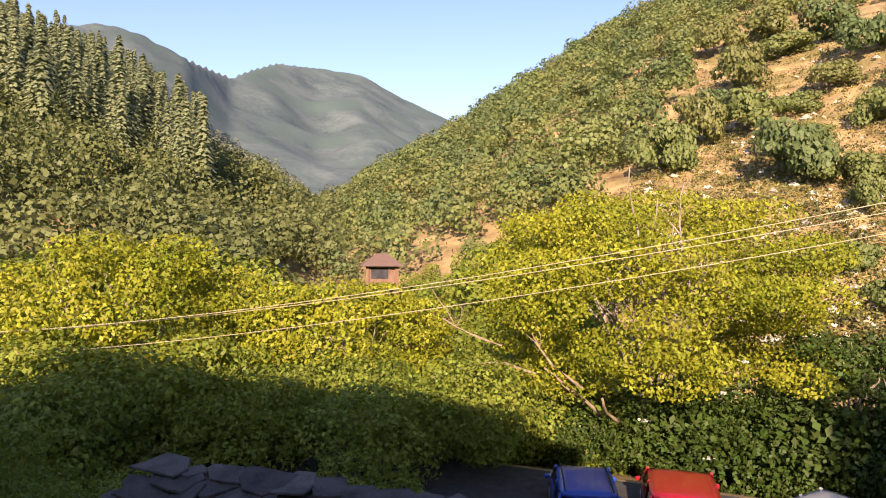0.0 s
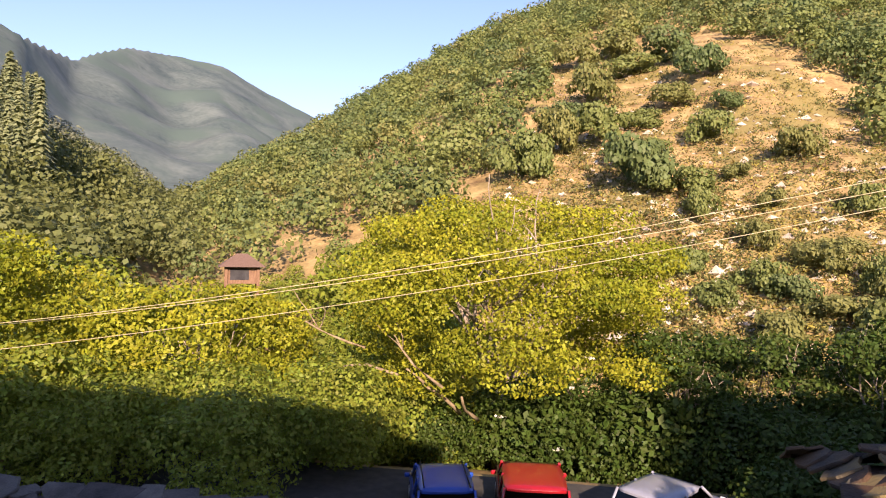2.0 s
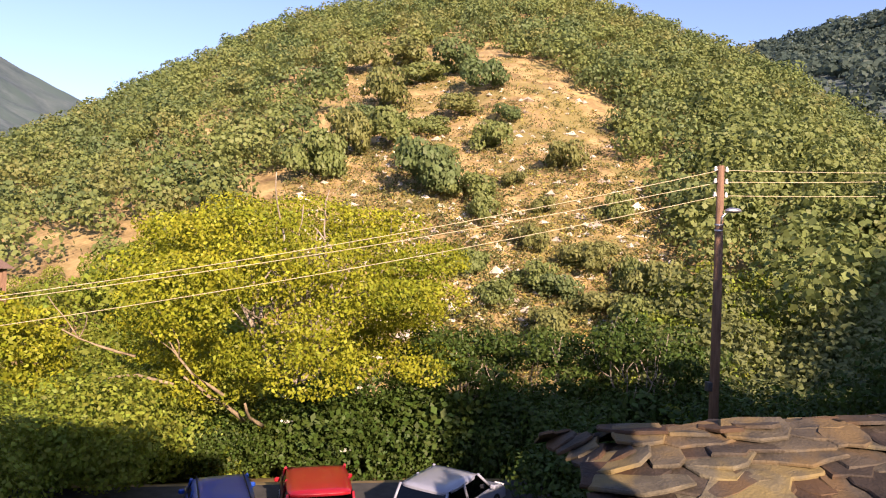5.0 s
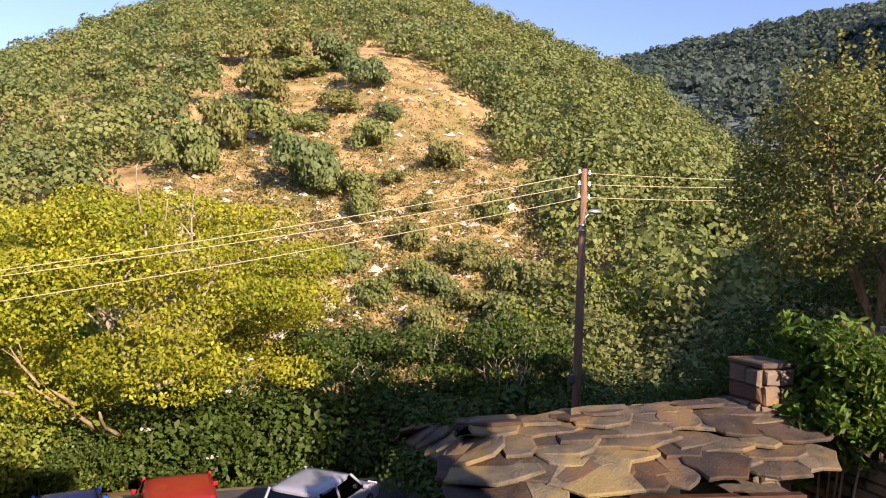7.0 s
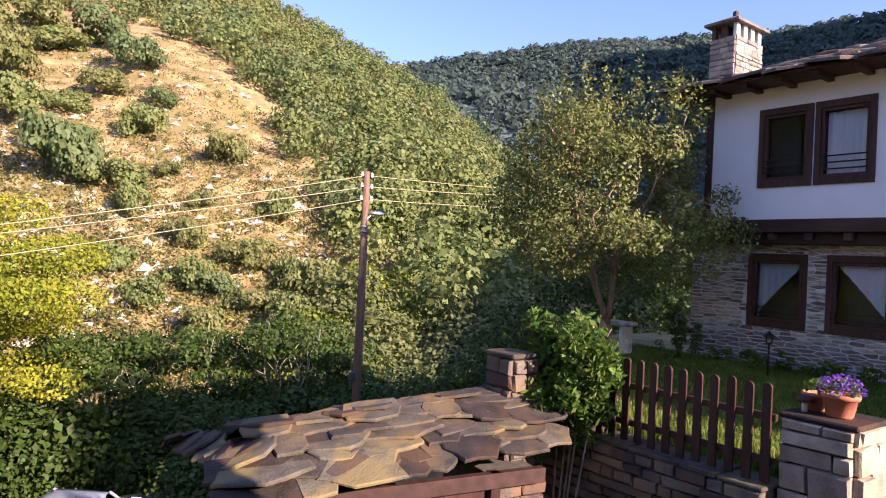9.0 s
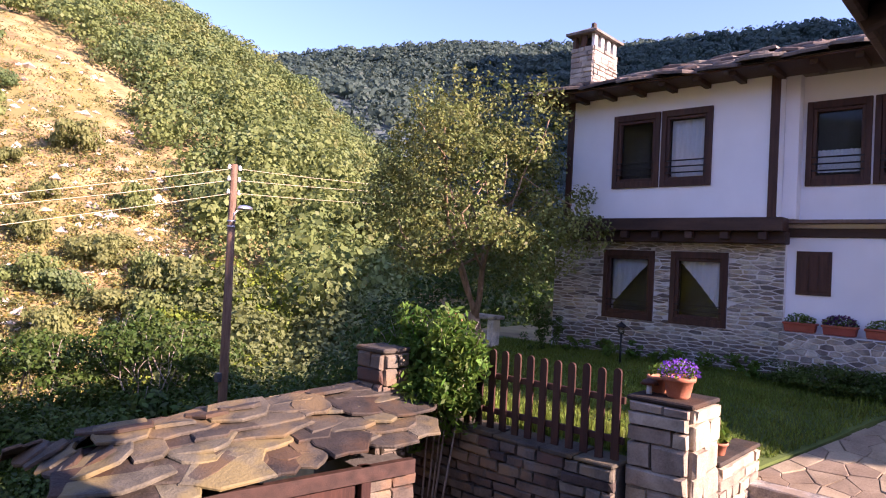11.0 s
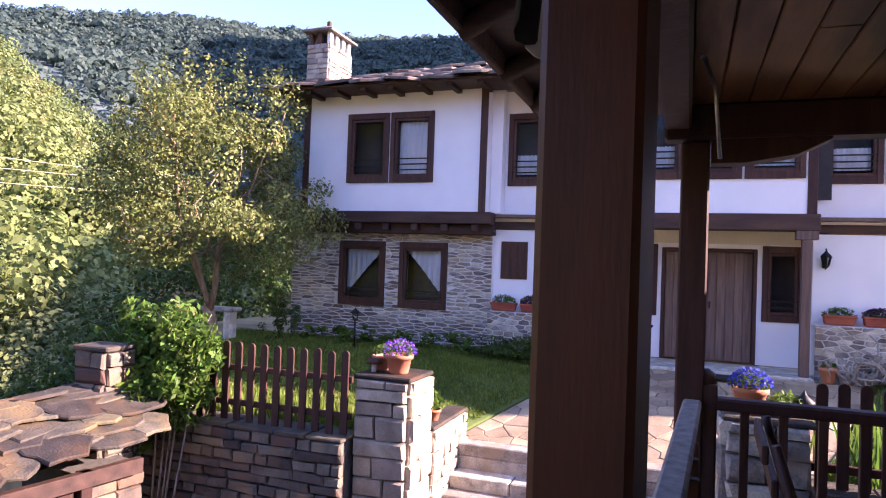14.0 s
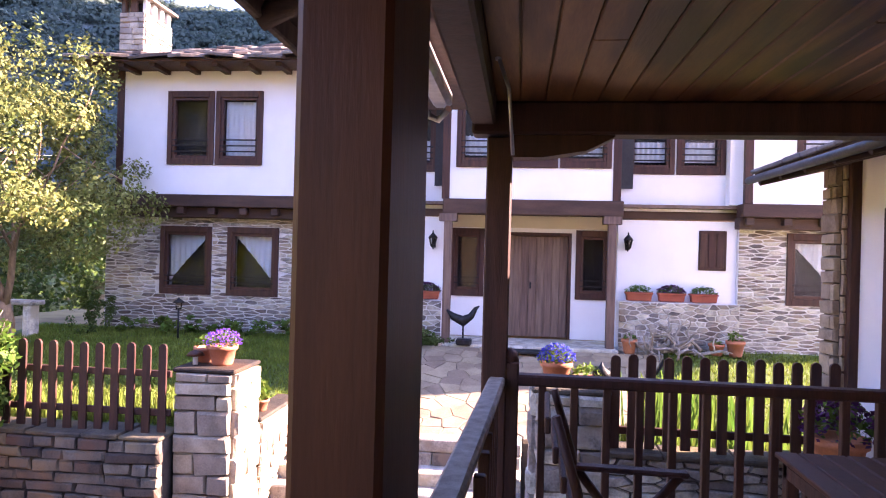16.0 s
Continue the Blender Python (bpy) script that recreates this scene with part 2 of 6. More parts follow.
def finish(bm, name, mat):
    bmesh.ops.recalc_face_normals(bm, faces=bm.faces)
    me = bpy.data.meshes.new(name)
    bm.to_mesh(me)
    bm.free()
    me.materials.append(mat)
    return me


def thing(name, label, category, m=None, group="", kind=""):
    ob = new(name)
    ob.empty_display_size = 0.1
    if m is not None:
        ob.matrix_world = m
    return tagged(ob, label, category, group, kind)


def part(name, bm, mat, parent, label=""):
    me = bm if isinstance(bm, bpy.types.Mesh) else finish(bm, name, mat)
    ob = new(name, me)
    ob.parent = parent
    if label:
        tagged(ob, label)
    return ob


def structure(name, bm, mat, label, category):
    me = bm if isinstance(bm, bpy.types.Mesh) else finish(bm, name, mat)
    return tagged(new(name, me), label, category, kind="structure")


# ---- stones ----
def stone_mesh(name, mat, seed, jitter=0.10, chamfer=0.12):
    """A unit rubble stone: x along the wall, z up, front towards -y; a rounded, uneven face."""
    r = random.Random(seed)
    back = [(-0.5, 0.5, -0.5), (0.5, 0.5, -0.5), (0.5, 0.5, 0.5), (-0.5, 0.5, 0.5)]
    j = lambda a: r.uniform(-a, a)
    ring = [(x + j(jitter) * 0.4, -0.25, z + j(jitter)) for x, _, z in back]
    face = [(x * (1 - chamfer) + j(jitter) * 0.4, -0.5 + j(0.08), z * (1 - 2 * chamfer) + j(jitter)) for x, _, z in back]
    v = back + ring + face
    f = [(8, 9, 10, 11)]
    for a, b in ((0, 4), (4, 8)):
        for k in range(4):
            f.append((a + k, a + (k + 1) % 4, b + (k + 1) % 4, b + k))
    return mesh_from(name, v, f, mat)


STONES = [stone_mesh("stone", STONE, k, 0.14) for k in range(10)]
WARM_STONES = [stone_mesh("stone", WARM_STONE, 20 + k) for k in range(10)]


def stone_rows(width, height, rows, widths, seed, holes=()):
    """Rows of stones over a wall face: (centre u, centre v, width, height), leaving out holes (u0, u1, v0, v1)."""
    r = random.Random(seed)
    v, out = 0.0, []
    while v < height - 0.03:
        h = min(r.uniform(*rows), height - v)
        if height - v - h < rows[0] * 0.6:
            h = height - v
        u = 0.0
        while u < width - 0.02:
            w = r.uniform(*widths) * (1.25 if h < sum(rows) / 2 else 0.9)
            if width - u - w < widths[0] * 0.6:
                w = width - u
            spans = [(u, u + w)]
            for a, b, c, d in holes:
                if v + h * 0.5 > c and v + h * 0.5 < d:
                    spans = [(s, e) for p, q in spans for s, e in ((p, min(q, a)), (max(p, b), q)) if e - s > 0.05]
            out += [((s + e) / 2, v + h / 2, e - s, h) for s, e in spans]
            u += w
        v += h
    return out


def lay_stones(parent, frame_m, rows, meshes, depth, seed, gap=0.014, limit=300, turn=2.5):
    """Stones as parts of parent on the face whose local x runs along, z up and -y outwards; the rest past the limit as one joined mesh."""
    r = random.Random(seed)
    for k, (u, v, w, h) in enumerate(rows[:limit]):
        ob = new("stone", r.choice(meshes))
        ob.parent = parent
        ob.matrix_parent_inverse = Matrix.Identity(4)
        d = depth * r.uniform(0.8, 1.25)
        ob.matrix_basis = frame_m @ pose(u, -depth * 0.28, v, r.uniform(-2, 2), r.uniform(-turn, turn), r.uniform(-2, 2)) @ Matrix.Diagonal((max(w - gap, 0.03), d, max((h - gap) * r.uniform(0.72, 1.12) if turn > 3 else h - gap, 0.025), 1))
    rest = rows[limit:]
    if rest:
        vs, fs = [], []
        for u, v, w, h in rest:
            me = r.choice(meshes)
            m = frame_m @ pose(u, -depth * 0.28, v, 0, r.uniform(-turn, turn), 0) @ Matrix.Diagonal((max(w - gap, 0.03), depth, max(h - gap, 0.03), 1))
            o = len(vs)
            vs += [m @ q.co for q in me.vertices]
            fs += [tuple(o + i for i in p.vertices) for p in me.polygons]
        ob = new("small_stones", mesh_from("small_stones", vs, fs, meshes[0].materials[0]))
        ob.parent = parent
        ob["kind"] = "stuff"


def facing(x, y, z, normal):
    """The frame of a wall face that starts at (x, y, z): local -y looks along normal ('-x', '-y', '+y', '+x'), local x runs along the wall."""
    return pose(x, y, z, 0, 0, {"-y": 0, "+x": 90, "+y": 180, "-x": -90}[normal])


# ---- leaves ----
def leaf_quads(centres, size, rng, flat=0.0, ratio=0.55):
    """Rhombic leaves at the centres, turned at random; flat pulls them level."""
    n = len(centres)
    a = rng.normal(size=(n, 3))
    a[:, 2] *= 1 - flat
    a /= np.linalg.norm(a, axis=1)[:, None] + 1e-9
    b = np.cross(a, rng.normal(size=(n, 3)) * np.array([1 - flat * 0.8, 1 - flat * 0.8, 1]))
    b /= np.linalg.norm(b, axis=1)[:, None] + 1e-9
    s = (size * rng.uniform(0.6, 1.35, n))[:, None]
    c = np.asarray(centres)
    return np.stack([c - a * s * 0.5, c + b * s * ratio * 0.5, c + a * s * 0.5, c - b * s * ratio * 0.5], axis=1)


def crown_points(n, clumps, radii, rng, spread=0.2, hollow=0.55, low=-0.75):
    """Leaf centres of an uneven crown: clumps on a lumpy ellipsoid about the origin, leaves gathered about each."""
    d = rng.normal(size=(clumps * 3, 3))
    d /= np.linalg.norm(d, axis=1)[:, None]
    d = d[d[:, 2] > low][:clumps]
    lump = 1 + 0.16 * np.sin(d[:, 0] * 5 + rng.uniform(0, 6)) * np.cos(d[:, 1] * 4 + rng.uniform(0, 6)) + rng.normal(0, 0.09, len(d))
    cc = d * (hollow + (1 - hollow) * rng.uniform(0, 1, len(d)) ** 0.5)[:, None] * lump[:, None]
    k = rng.integers(0, len(cc), n)
    size = spread * rng.uniform(0.6, 1.3, len(cc))
    p = rng.normal(size=(n, 3))
    p *= (rng.uniform(0, 1, n) ** 0.4 / (np.linalg.norm(p, axis=1) + 1e-9))[:, None]
    p[:, 2] *= 0.7
    return (cc[k] + p * size[k][:, None]) * np.array(radii)


def lobed_crown(n, lobes, radii, rng, leaf, ratio=0.7, lobe=0.42, low=-0.5, loose=0.5, flat=0.8):
    """Leaf quads of a crown made of rounded boughs: the leaves lie on the boughs' outsides and face outwards, unevenly."""
    d = rng.normal(size=(lobes * 4, 3))
    d /= np.linalg.norm(d, axis=1)[:, None]
    d = d[d[:, 2] > low][:lobes]
    size = lobe * rng.uniform(0.6, 1.25, len(d))
    cc = d * ((1 - size * 0.55) * rng.uniform(0.6, 1.0, len(d)))[:, None]
    k = rng.choice(len(d), n * 2, p=size ** 2 / np.sum(size ** 2))
    e = rng.normal(size=(n * 2, 3))
    e /= np.linalg.norm(e, axis=1)[:, None]
    p = cc[k] + e * (size[k] * rng.uniform(0.72, 1.12, n * 2))[:, None] * np.array([1, 1, flat])
    buried = np.zeros(n * 2, bool)
    for j in range(len(d)):
        buried |= (np.linalg.norm((p - cc[j]) / np.array([1, 1, flat]), axis=1) < size[j] * 0.7)
    p, e, k = p[~buried][:n], e[~buried][:n], k[~buried][:n]
    face = e + rng.normal(size=e.shape) * loose + d[k] * 0.3 + np.array([0, 0, 0.25])
    face /= np.linalg.norm(face, axis=1)[:, None]
    a = np.cross(face, rng.normal(size=e.shape))
    a /= np.linalg.norm(a, axis=1)[:, None] + 1e-9
    b = np.cross(face, a)
    c = p * np.array(radii)
    s = (leaf * rng.uniform(0.6, 1.35, len(p)))[:, None]
    return np.stack([c - a * s * 0.5, c + b * s * ratio * 0.5, c + a * s * 0.5, c - b * s * ratio * 0.5], axis=1)


# ---- the land: one sheet, hills round a valley ----
CX, CY = 2.0, -5.3          # middle of the sheet
CREST_AZ = np.array([-180, -170, -165, -160, -155, -150, -141, -125, -112, -100, -90, -75, -60, -50, -43.5, -41, -36.4, -31.3, -27.9, -22.3, -18, -12, -5, 1.8, 4.7, 10.6, 15.3, 20, 24, 27.8, 31.6, 35.8, 41, 44.5, 48, 51.5, 54.5, 62, 72, 90, 120, 180])
# unseen crests from -165 to -112 are raised to shade the valley's right
CREST_EL = np.array([4, 8, 12.5, 17, 21.5, 24.5, 28, 28, 20, 9, 0, -2, 0, 3, 7, 8.3, 12, 15.2, 16.6, 19.0, 20.4, 21.2, 20.3, 18.4, 17.6, 14.5, 11.6, 8.7, 6.3, 4.0, 1.2, 4.2, 6.6, 9.0, 10.6, 12.0, 13.0, 13, 8, 5, 4, 4])
CREST_R = np.interp(CREST_AZ, [-180, -165, -110, -60, -43, -30, -12, 10, 31, 36, 50, 62, 90, 180], [120, 110, 110, 150, 140, 175, 210, 215, 200, 210, 225, 225, 160, 150])
BACK_AZ = np.array([-180, -150, -138, -130, -118, -110, -90, -75, -69, -63, -57, -50, -44.5, -37, -31, -25, 0, 18, 20, 25, 27.9, 31.7, 35, 37.2, 38.5, 42, 45.7, 48, 51.5, 60, 90, 180])
# the unseen peak from -138 to -110 is also raised to cast shade
BACK_EL = np.array([6, 14, 30, 35, 33, 24, 18, 18.6, 18.5, 18.0, 18.1, 18.1, 17.7, 16.6, 15.4, 12, 6, 8, 9.8, 12.0, 13.5, 13.9, 14.1, 13.4, 12.7, 13.9, 15.4, 15.7, 15.0, 14, 12, 6])
BACK_R = np.interp(BACK_AZ, [-180, -90, -60, -31, -20, 10, 20, 33, 42, 60, 90, 180], [700, 430, 430, 470, 800, 1500, 1600, 1500, 850, 700, 600, 700])


def smooth(t):
    t = np.clip(t, 0, 1)
    return t * t * (3 - 2 * t)


def ripple(x, y, s, seed):
    """Smooth unevenness from a few sines."""
    r = np.random.default_rng(seed)
    out = np.zeros(np.broadcast(x, y).shape)
    for k in range(7):
        a, f, p = r.uniform(0, 2 * np.pi), r.uniform(0.5, 2.2) / s, r.uniform(0, 6.3)
        out = out + np.sin((x * np.cos(a) + y * np.sin(a)) * f * 6.28 + p)
    return out / 4


def land(x, y):
    """Height of the ground."""
    x, y = np.asarray(x, float), np.asarray(y, float)
    dx, dy = x - CX, y - CY
    r, az = np.hypot(dx, dy), np.degrees(np.arctan2(-dx, dy))
    # the plot: a terrace for the house, a lower yard, the road and the river below
    lower = -2.75 - 3.6 * smooth((y + 1.0) / 9.5) - 1.8 * smooth((y - 16.8) / 5.0) - 4.0 * smooth((y - 23) / 9.0)
    terrace = -0.75 + 0.62 * smooth((x - 10.6) / 3.6) - 7.3 * smooth((y - 2.2 - np.clip(x - 9, 0, 8) * 0.45) / 9.0) - 4.0 * smooth((y - 23) / 9.0)
    near = lower + (terrace - lower) * smooth((x - 8.95 - 1.75 * ((y > -6.6) & (y < -2.9))) / 0.5)
    near = near * (1 - smooth((r - 26) / 16)) + -10.5 * smooth((r - 26) / 16)
    rc, ec = np.interp(az, CREST_AZ, CREST_R), np.interp(az, CREST_AZ, CREST_EL)
    rb, eb = np.interp(az, BACK_AZ, BACK_R), np.interp(az, BACK_AZ, BACK_EL)
    zc, zb = 1.6 + rc * np.tan(np.radians(ec)), 1.6 + rb * np.tan(np.radians(eb))
    foot = 47.0
    t = np.clip((r - foot) / (rc - foot), 0, 1)
    rough = ripple(x, y, 40, 1) * 1.6 + ripple(x, y, 14, 2) * 0.5
    hill = -8.0 + (zc + 8.0) * t ** 0.92 + rough * np.sin(np.pi * t)
    dip = np.minimum(zc, zb) * 0.55
    r2 = rc * 1.3
    fall = zc + (dip - zc) * smooth((r - rc) / (r2 - rc))
    u = np.clip((r - r2) / np.maximum(rb - r2, 1), 0, 1)
    back = dip + (zb - dip) * np.where(az > 0, u ** 1.7, u ** 0.9) + ripple(x, y, 160, 3) * np.where(az > 0, 16, 7) * np.sin(np.pi * u)
    beyond = zb * (1 - 0.35 * smooth((r - rb) / 900))
    z = np.where(r < foot, near + (-8.0 + 10.5) * smooth((r - 38) / 9) , hill)
    z = np.where(r > rc, fall, z)
    z = np.where(r > r2, back, z)
    return np.where(r > rb, beyond, z)


def spot(az, el, r0=36.0, r1=330.0):
    """Where the line of sight at that bearing and height meets the hillside."""
    r = np.linspace(r0, r1, 600)
    a = math.radians(az)
    x, y = CX - r * math.sin(a), CY + r * math.cos(a)
    gap = land(x, y) - (1.6 + r * math.tan(math.radians(el)))
    k = int(np.argmax(gap > 0))
    return float(x[k]), float(y[k]), float(land(x[k], y[k]))


def bare(az, el):
    """Whether the hillside is open rock and dry grass there."""
    right = np.interp(el, [-7, -4.3, 2, 8.2, 14.8, 16.5], [-30, -29.8, -28, -23.7, -18.5, -11])
    left = np.interp(el, [-7, 3, 9, 16], [4, 6, 2.0, -0.5])
    return (az > right) & (az < left) & (el < 16.2)


# ground material: dry grass and soil, rock, and forest floor
GROUND = material("hillside_ground", (0.10, 0.062, 0.028), (0.47, 0.35, 0.155), 0.3, 0.95, 1.0, 2.2, tone=(0.2, 0.165, 0.06))
azs = np.concatenate([np.arange(-180, -84, 4.0), np.arange(-84, 66, 0.5), np.arange(66, 180, 4.0)])
rs = np.concatenate([np.array([0.4, 2, 4]), np.arange(5.5, 16, 0.5), np.geomspace(16.5, 60, 34), np.geomspace(63, 690, 52), np.arange(705, 1640, 15), np.array([1800, 2300, 3200])])
A, R = np.meshgrid(np.radians(azs), rs)
gx, gy = CX - R * np.sin(A), CY + R * np.cos(A)
gz = land(gx, gy)
na, nr = len(azs), len(rs)
gi = np.arange(na * nr).reshape(nr, na)
gj = np.roll(gi, -1, axis=1)
faces = np.stack([gi[:-1], gi[1:], gj[1:], gj[:-1]], axis=-1).reshape(-1, 4)
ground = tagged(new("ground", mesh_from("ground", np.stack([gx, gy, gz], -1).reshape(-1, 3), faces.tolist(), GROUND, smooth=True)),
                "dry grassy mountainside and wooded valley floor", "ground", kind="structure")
# beyond the first crests the slopes are wooded all over, their bluish haze put into the colour
ground.data.materials.append(HAZED_SLOPE)
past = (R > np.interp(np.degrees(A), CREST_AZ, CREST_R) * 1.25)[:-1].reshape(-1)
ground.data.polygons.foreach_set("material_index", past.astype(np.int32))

# ---- woods ----
def tree_shape(rng, leaves, height, width, kind, leaf, loose=0.32):
    """Leaf quads of one wild tree standing at the origin."""
    if kind == "conifer":
        # whorls of drooping boughs, each a string of flat sprays
        out = []
        tiers = 24
        for k in range(tiers):
            f = 0.1 + 0.9 * (k + rng.uniform(-0.2, 0.2)) / tiers
            reach = (1 - f) ** 0.9 * width * 0.5 + 0.12
            boughs = 9 if k < 16 else 6
            for j in range(boughs):
                a = 2 * np.pi * (j + rng.uniform(-0.35, 0.35)) / boughs + k * 1.3
                rr_ = reach * rng.uniform(0.75, 1.12)
                d, side = np.array([math.cos(a), math.sin(a), -0.75]), np.array([-math.sin(a), math.cos(a), 0.0])
                n = max(2, int(rr_ / 0.62))
                for i in range(n):
                    m = (i + 0.6) / n * rr_
                    p = np.array([math.cos(a) * m, math.sin(a) * m, f * height - 0.5 * m * m / max(rr_, 0.3) * 0.8 + rng.normal(0, 0.2)])
                    w = leaf * (1.1 - 0.7 * i / n) * rng.uniform(0.7, 1.2)
                    out.append([p - d * leaf * 0.5, p + side * w * 0.55 - [0, 0, 0.12], p + d * leaf * 0.6, p - side * w * 0.55 - [0, 0, 0.12]])
        for k in range(4):
            p = np.array([0, 0, height * (0.9 + 0.02 * k)])
            out.append([p - [0.1, 0, 0.4], p + [0, 0.1, 0], p + [0.1, 0, 0.4], p - [0, 0.1, 0]])
        return np.array(out)
    q = lobed_crown(leaves, 10, (width / 2, width / 2, height * 0.5), rng, leaf, 0.95, 0.44, -0.6, loose)
    q[:, :, 2] += height * 0.5
    return q


def woods(name, places, shapes, mat, label, rng, sizes):
    """Many trees that nobody could count, as one mesh."""
    out = []
    for x, y, z in places:
        q = shapes[rng.integers(len(shapes))]
        a, s = rng.uniform(0, 6.28), rng.uniform(*sizes)
        rot = np.array([[math.cos(a), -math.sin(a), 0], [math.sin(a), math.cos(a), 0], [0, 0, 1]]) * s
        out.append((q.reshape(-1, 3) @ rot.T + np.array([x, y, z - 0.2])).reshape(-1, 4, 3))
    return tagged(new(name, quads_mesh(name, np.concatenate(out), mat)), label, "woods", kind="stuff")


wr = np.random.default_rng(11)
HILL_SHAPES = [tree_shape(wr, 270, wr.uniform(4.2, 6.2), wr.uniform(5.0, 7.0), "round", 0.46, 0.4) for _ in range(7)]
BACK_SHAPES = [tree_shape(wr, 46, 5.5, 9.5, "round", 1.7, 0.15) for _ in range(5)]
FOOT_SHAPES = [tree_shape(wr, 260, wr.uniform(6.5, 8.5), wr.uniform(5.5, 7.5), "round", 0.5, 0.4) for _ in range(6)]
FIR_SHAPES = [tree_shape(wr, 520, wr.uniform(13, 17.5), wr.uniform(5.4, 6.8), "conifer", 0.7) for _ in range(5)]


def scatter(n, az0, az1, f0, f1, rng, base="crest", keep=None):
    """Places on the slopes between two bearings and two shares of the way up."""
    az = rng.uniform(az0, az1, n)
    if base == "crest":
        r = 47 + (np.interp(az, CREST_AZ, CREST_R) * 1.02 - 47) * np.sqrt(rng.uniform(f0 ** 2, f1 ** 2, n))
    else:
        lo = np.interp(az, CREST_AZ, CREST_R) * 1.25
        r = lo + (np.interp(az, BACK_AZ, BACK_R) * 1.0 - lo) * rng.uniform(f0, f1, n) ** (0.55 if az0 < 0 else 0.9)
    x, y = CX - r * np.sin(np.radians(az)), CY + r * np.cos(np.radians(az))
    z = land(x, y)
    el = np.degrees(np.arctan2(z - 1.6, r))
    ok = np.ones(n, bool) if keep is None else keep(az, el, r)
    return np.stack([x, y, z], 1)[ok]


for count, mat_, what in ((1450, FOREST_LEAF, "green"), (1050, DEEP_LEAF, "deep green"), (400, GOLD_LEAF, "yellow-green")):
    woods("hill_woods", scatter(count, -62, 33, 0.0, 1.0, wr, keep=lambda az, el, r: ~bare(az, el) & (el > -4.5) & ~((az > 21.5) & (az < 29) & (r < 60))), HILL_SHAPES, mat_, "dense " + what + " broadleaf woods on the hillside", wr, (0.6, 1.3))
woods("left_slope_woods", np.concatenate([scatter(360, 30, 41, 0.0, 0.95, wr)]), FOOT_SHAPES, SLOPE_LEAF, "green broadleaf woods at the foot of the slope", wr, (0.7, 1.2))
woods("left_slope_woods", np.concatenate([scatter(460, 40, 62, 0.0, 0.5, wr)]), FOOT_SHAPES, SLOPE_LEAF, "green broadleaf woods at the foot of the slope", wr, (0.7, 1.1))
woods("side_valley_woods", scatter(170, -46, -30, 0.0, 0.45, wr), FOOT_SHAPES, FOREST_LEAF, "green woods at the mouth of the side valley", wr, (0.7, 1.2))
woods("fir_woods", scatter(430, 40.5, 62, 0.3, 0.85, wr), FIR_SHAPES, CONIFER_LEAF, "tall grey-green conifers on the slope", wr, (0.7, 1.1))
# these woods get their haze from the paled leaf colour
woods("upper_slope_woods", scatter(520, 33, 62, 0.78, 1.0, wr), HILL_SHAPES, HAZED_LEAF, "woods on the upper slope, pale haze put into their colour", wr, (1.0, 1.6))
# the back hill's leaf colour carries the haze of distance
woods("back_hill_woods", scatter(4200, -95, -26, 0.0, 1.0, wr, "back"), BACK_SHAPES, HAZED_BACK_LEAF, "wooded mountainside across the side valley", wr, (0.7, 1.4))

# single bushes on the open slope
BUSH_MESHES = []
for k in range(5):
    q = lobed_crown(1700, 16, (2.2, 2.2, 1.4), wr, 0.27, 0.7, 0.36, -0.3, 0.6)
    q[:, :, 2] += 1.0
    BUSH_MESHES.append(quads_mesh("bush", q, (FOREST_LEAF, GOLD_LEAF, FOREST_LEAF, GOLD_LEAF, DEEP_LEAF)[k]))
BUSHES = [(-8.2, 6.2, 1.2), (-14.6, 6.4, 0.7), (-3.6, 9.4, 1.3), (0.2, 8.2, 1.5), (-1.0, 10.6, 1.3), (-7.0, 10.6, 0.9), (-17.2, 4.0, 0.7), (-12.0, 3.2, 0.8), (-21.6, 0.8, 0.7), (-18.4, -3.6, 1.0), (-13.2, -4.0, 0.8), (-26.6, -3.2, 1.0), (-8.4, 8.6, 0.8), (-4.2, 16.0, 1.3), (-8.8, 15.6, 1.2), (2.6, 6.0, 1.6), (-22.0, -4.6, 1.1), (-25.5, -6.0, 1.2), (-17.5, -7.0, 1.0),
          (-6.5, 5.2, 1.7), (-10.6, 5.3, 1.4), (-18.6, 7.6, 1.35), (-12.6, 9.2, 1.1), (-2.6, 12.2, 1.3), (-13.4, 11.8, 1.0), (-16.4, -2.3, 1.0), (-20.3, -1.2, 0.95),
          (-24.4, -2.2, 0.8), (-9.2, 12.2, 1.2), (-5.6, 7.7, 1.0), (-22.9, 3.6, 1.0), (-15.8, 0.6, 0.8), (-6.2, 14.6, 1.2), (-1.5, 15.4, 1.2), (-11.2, 14.2, 1.2), (-10.7, -1.4, 0.7)]
for k, (az, el, s) in enumerate(BUSHES):
    x, y, z = spot(az, el - 1.2)
    ob = new("bush", BUSH_MESHES[k % 5])
    d = math.hypot(x - CX, y - CY) / 100
    ob.matrix_world = pose(x, y, z - 0.15, 0, 0, k * 67) @ Matrix.Diagonal((s * (1.15 + 0.4 * (k % 3)) * max(d, 0.7), s * 1.35 * max(d, 0.7), s * (1.4 + 0.35 * (k % 4)) * max(d, 0.7), 1))
    tagged(ob, "green shrub on the dry rocky slope", "bush", "bushes on the slope")

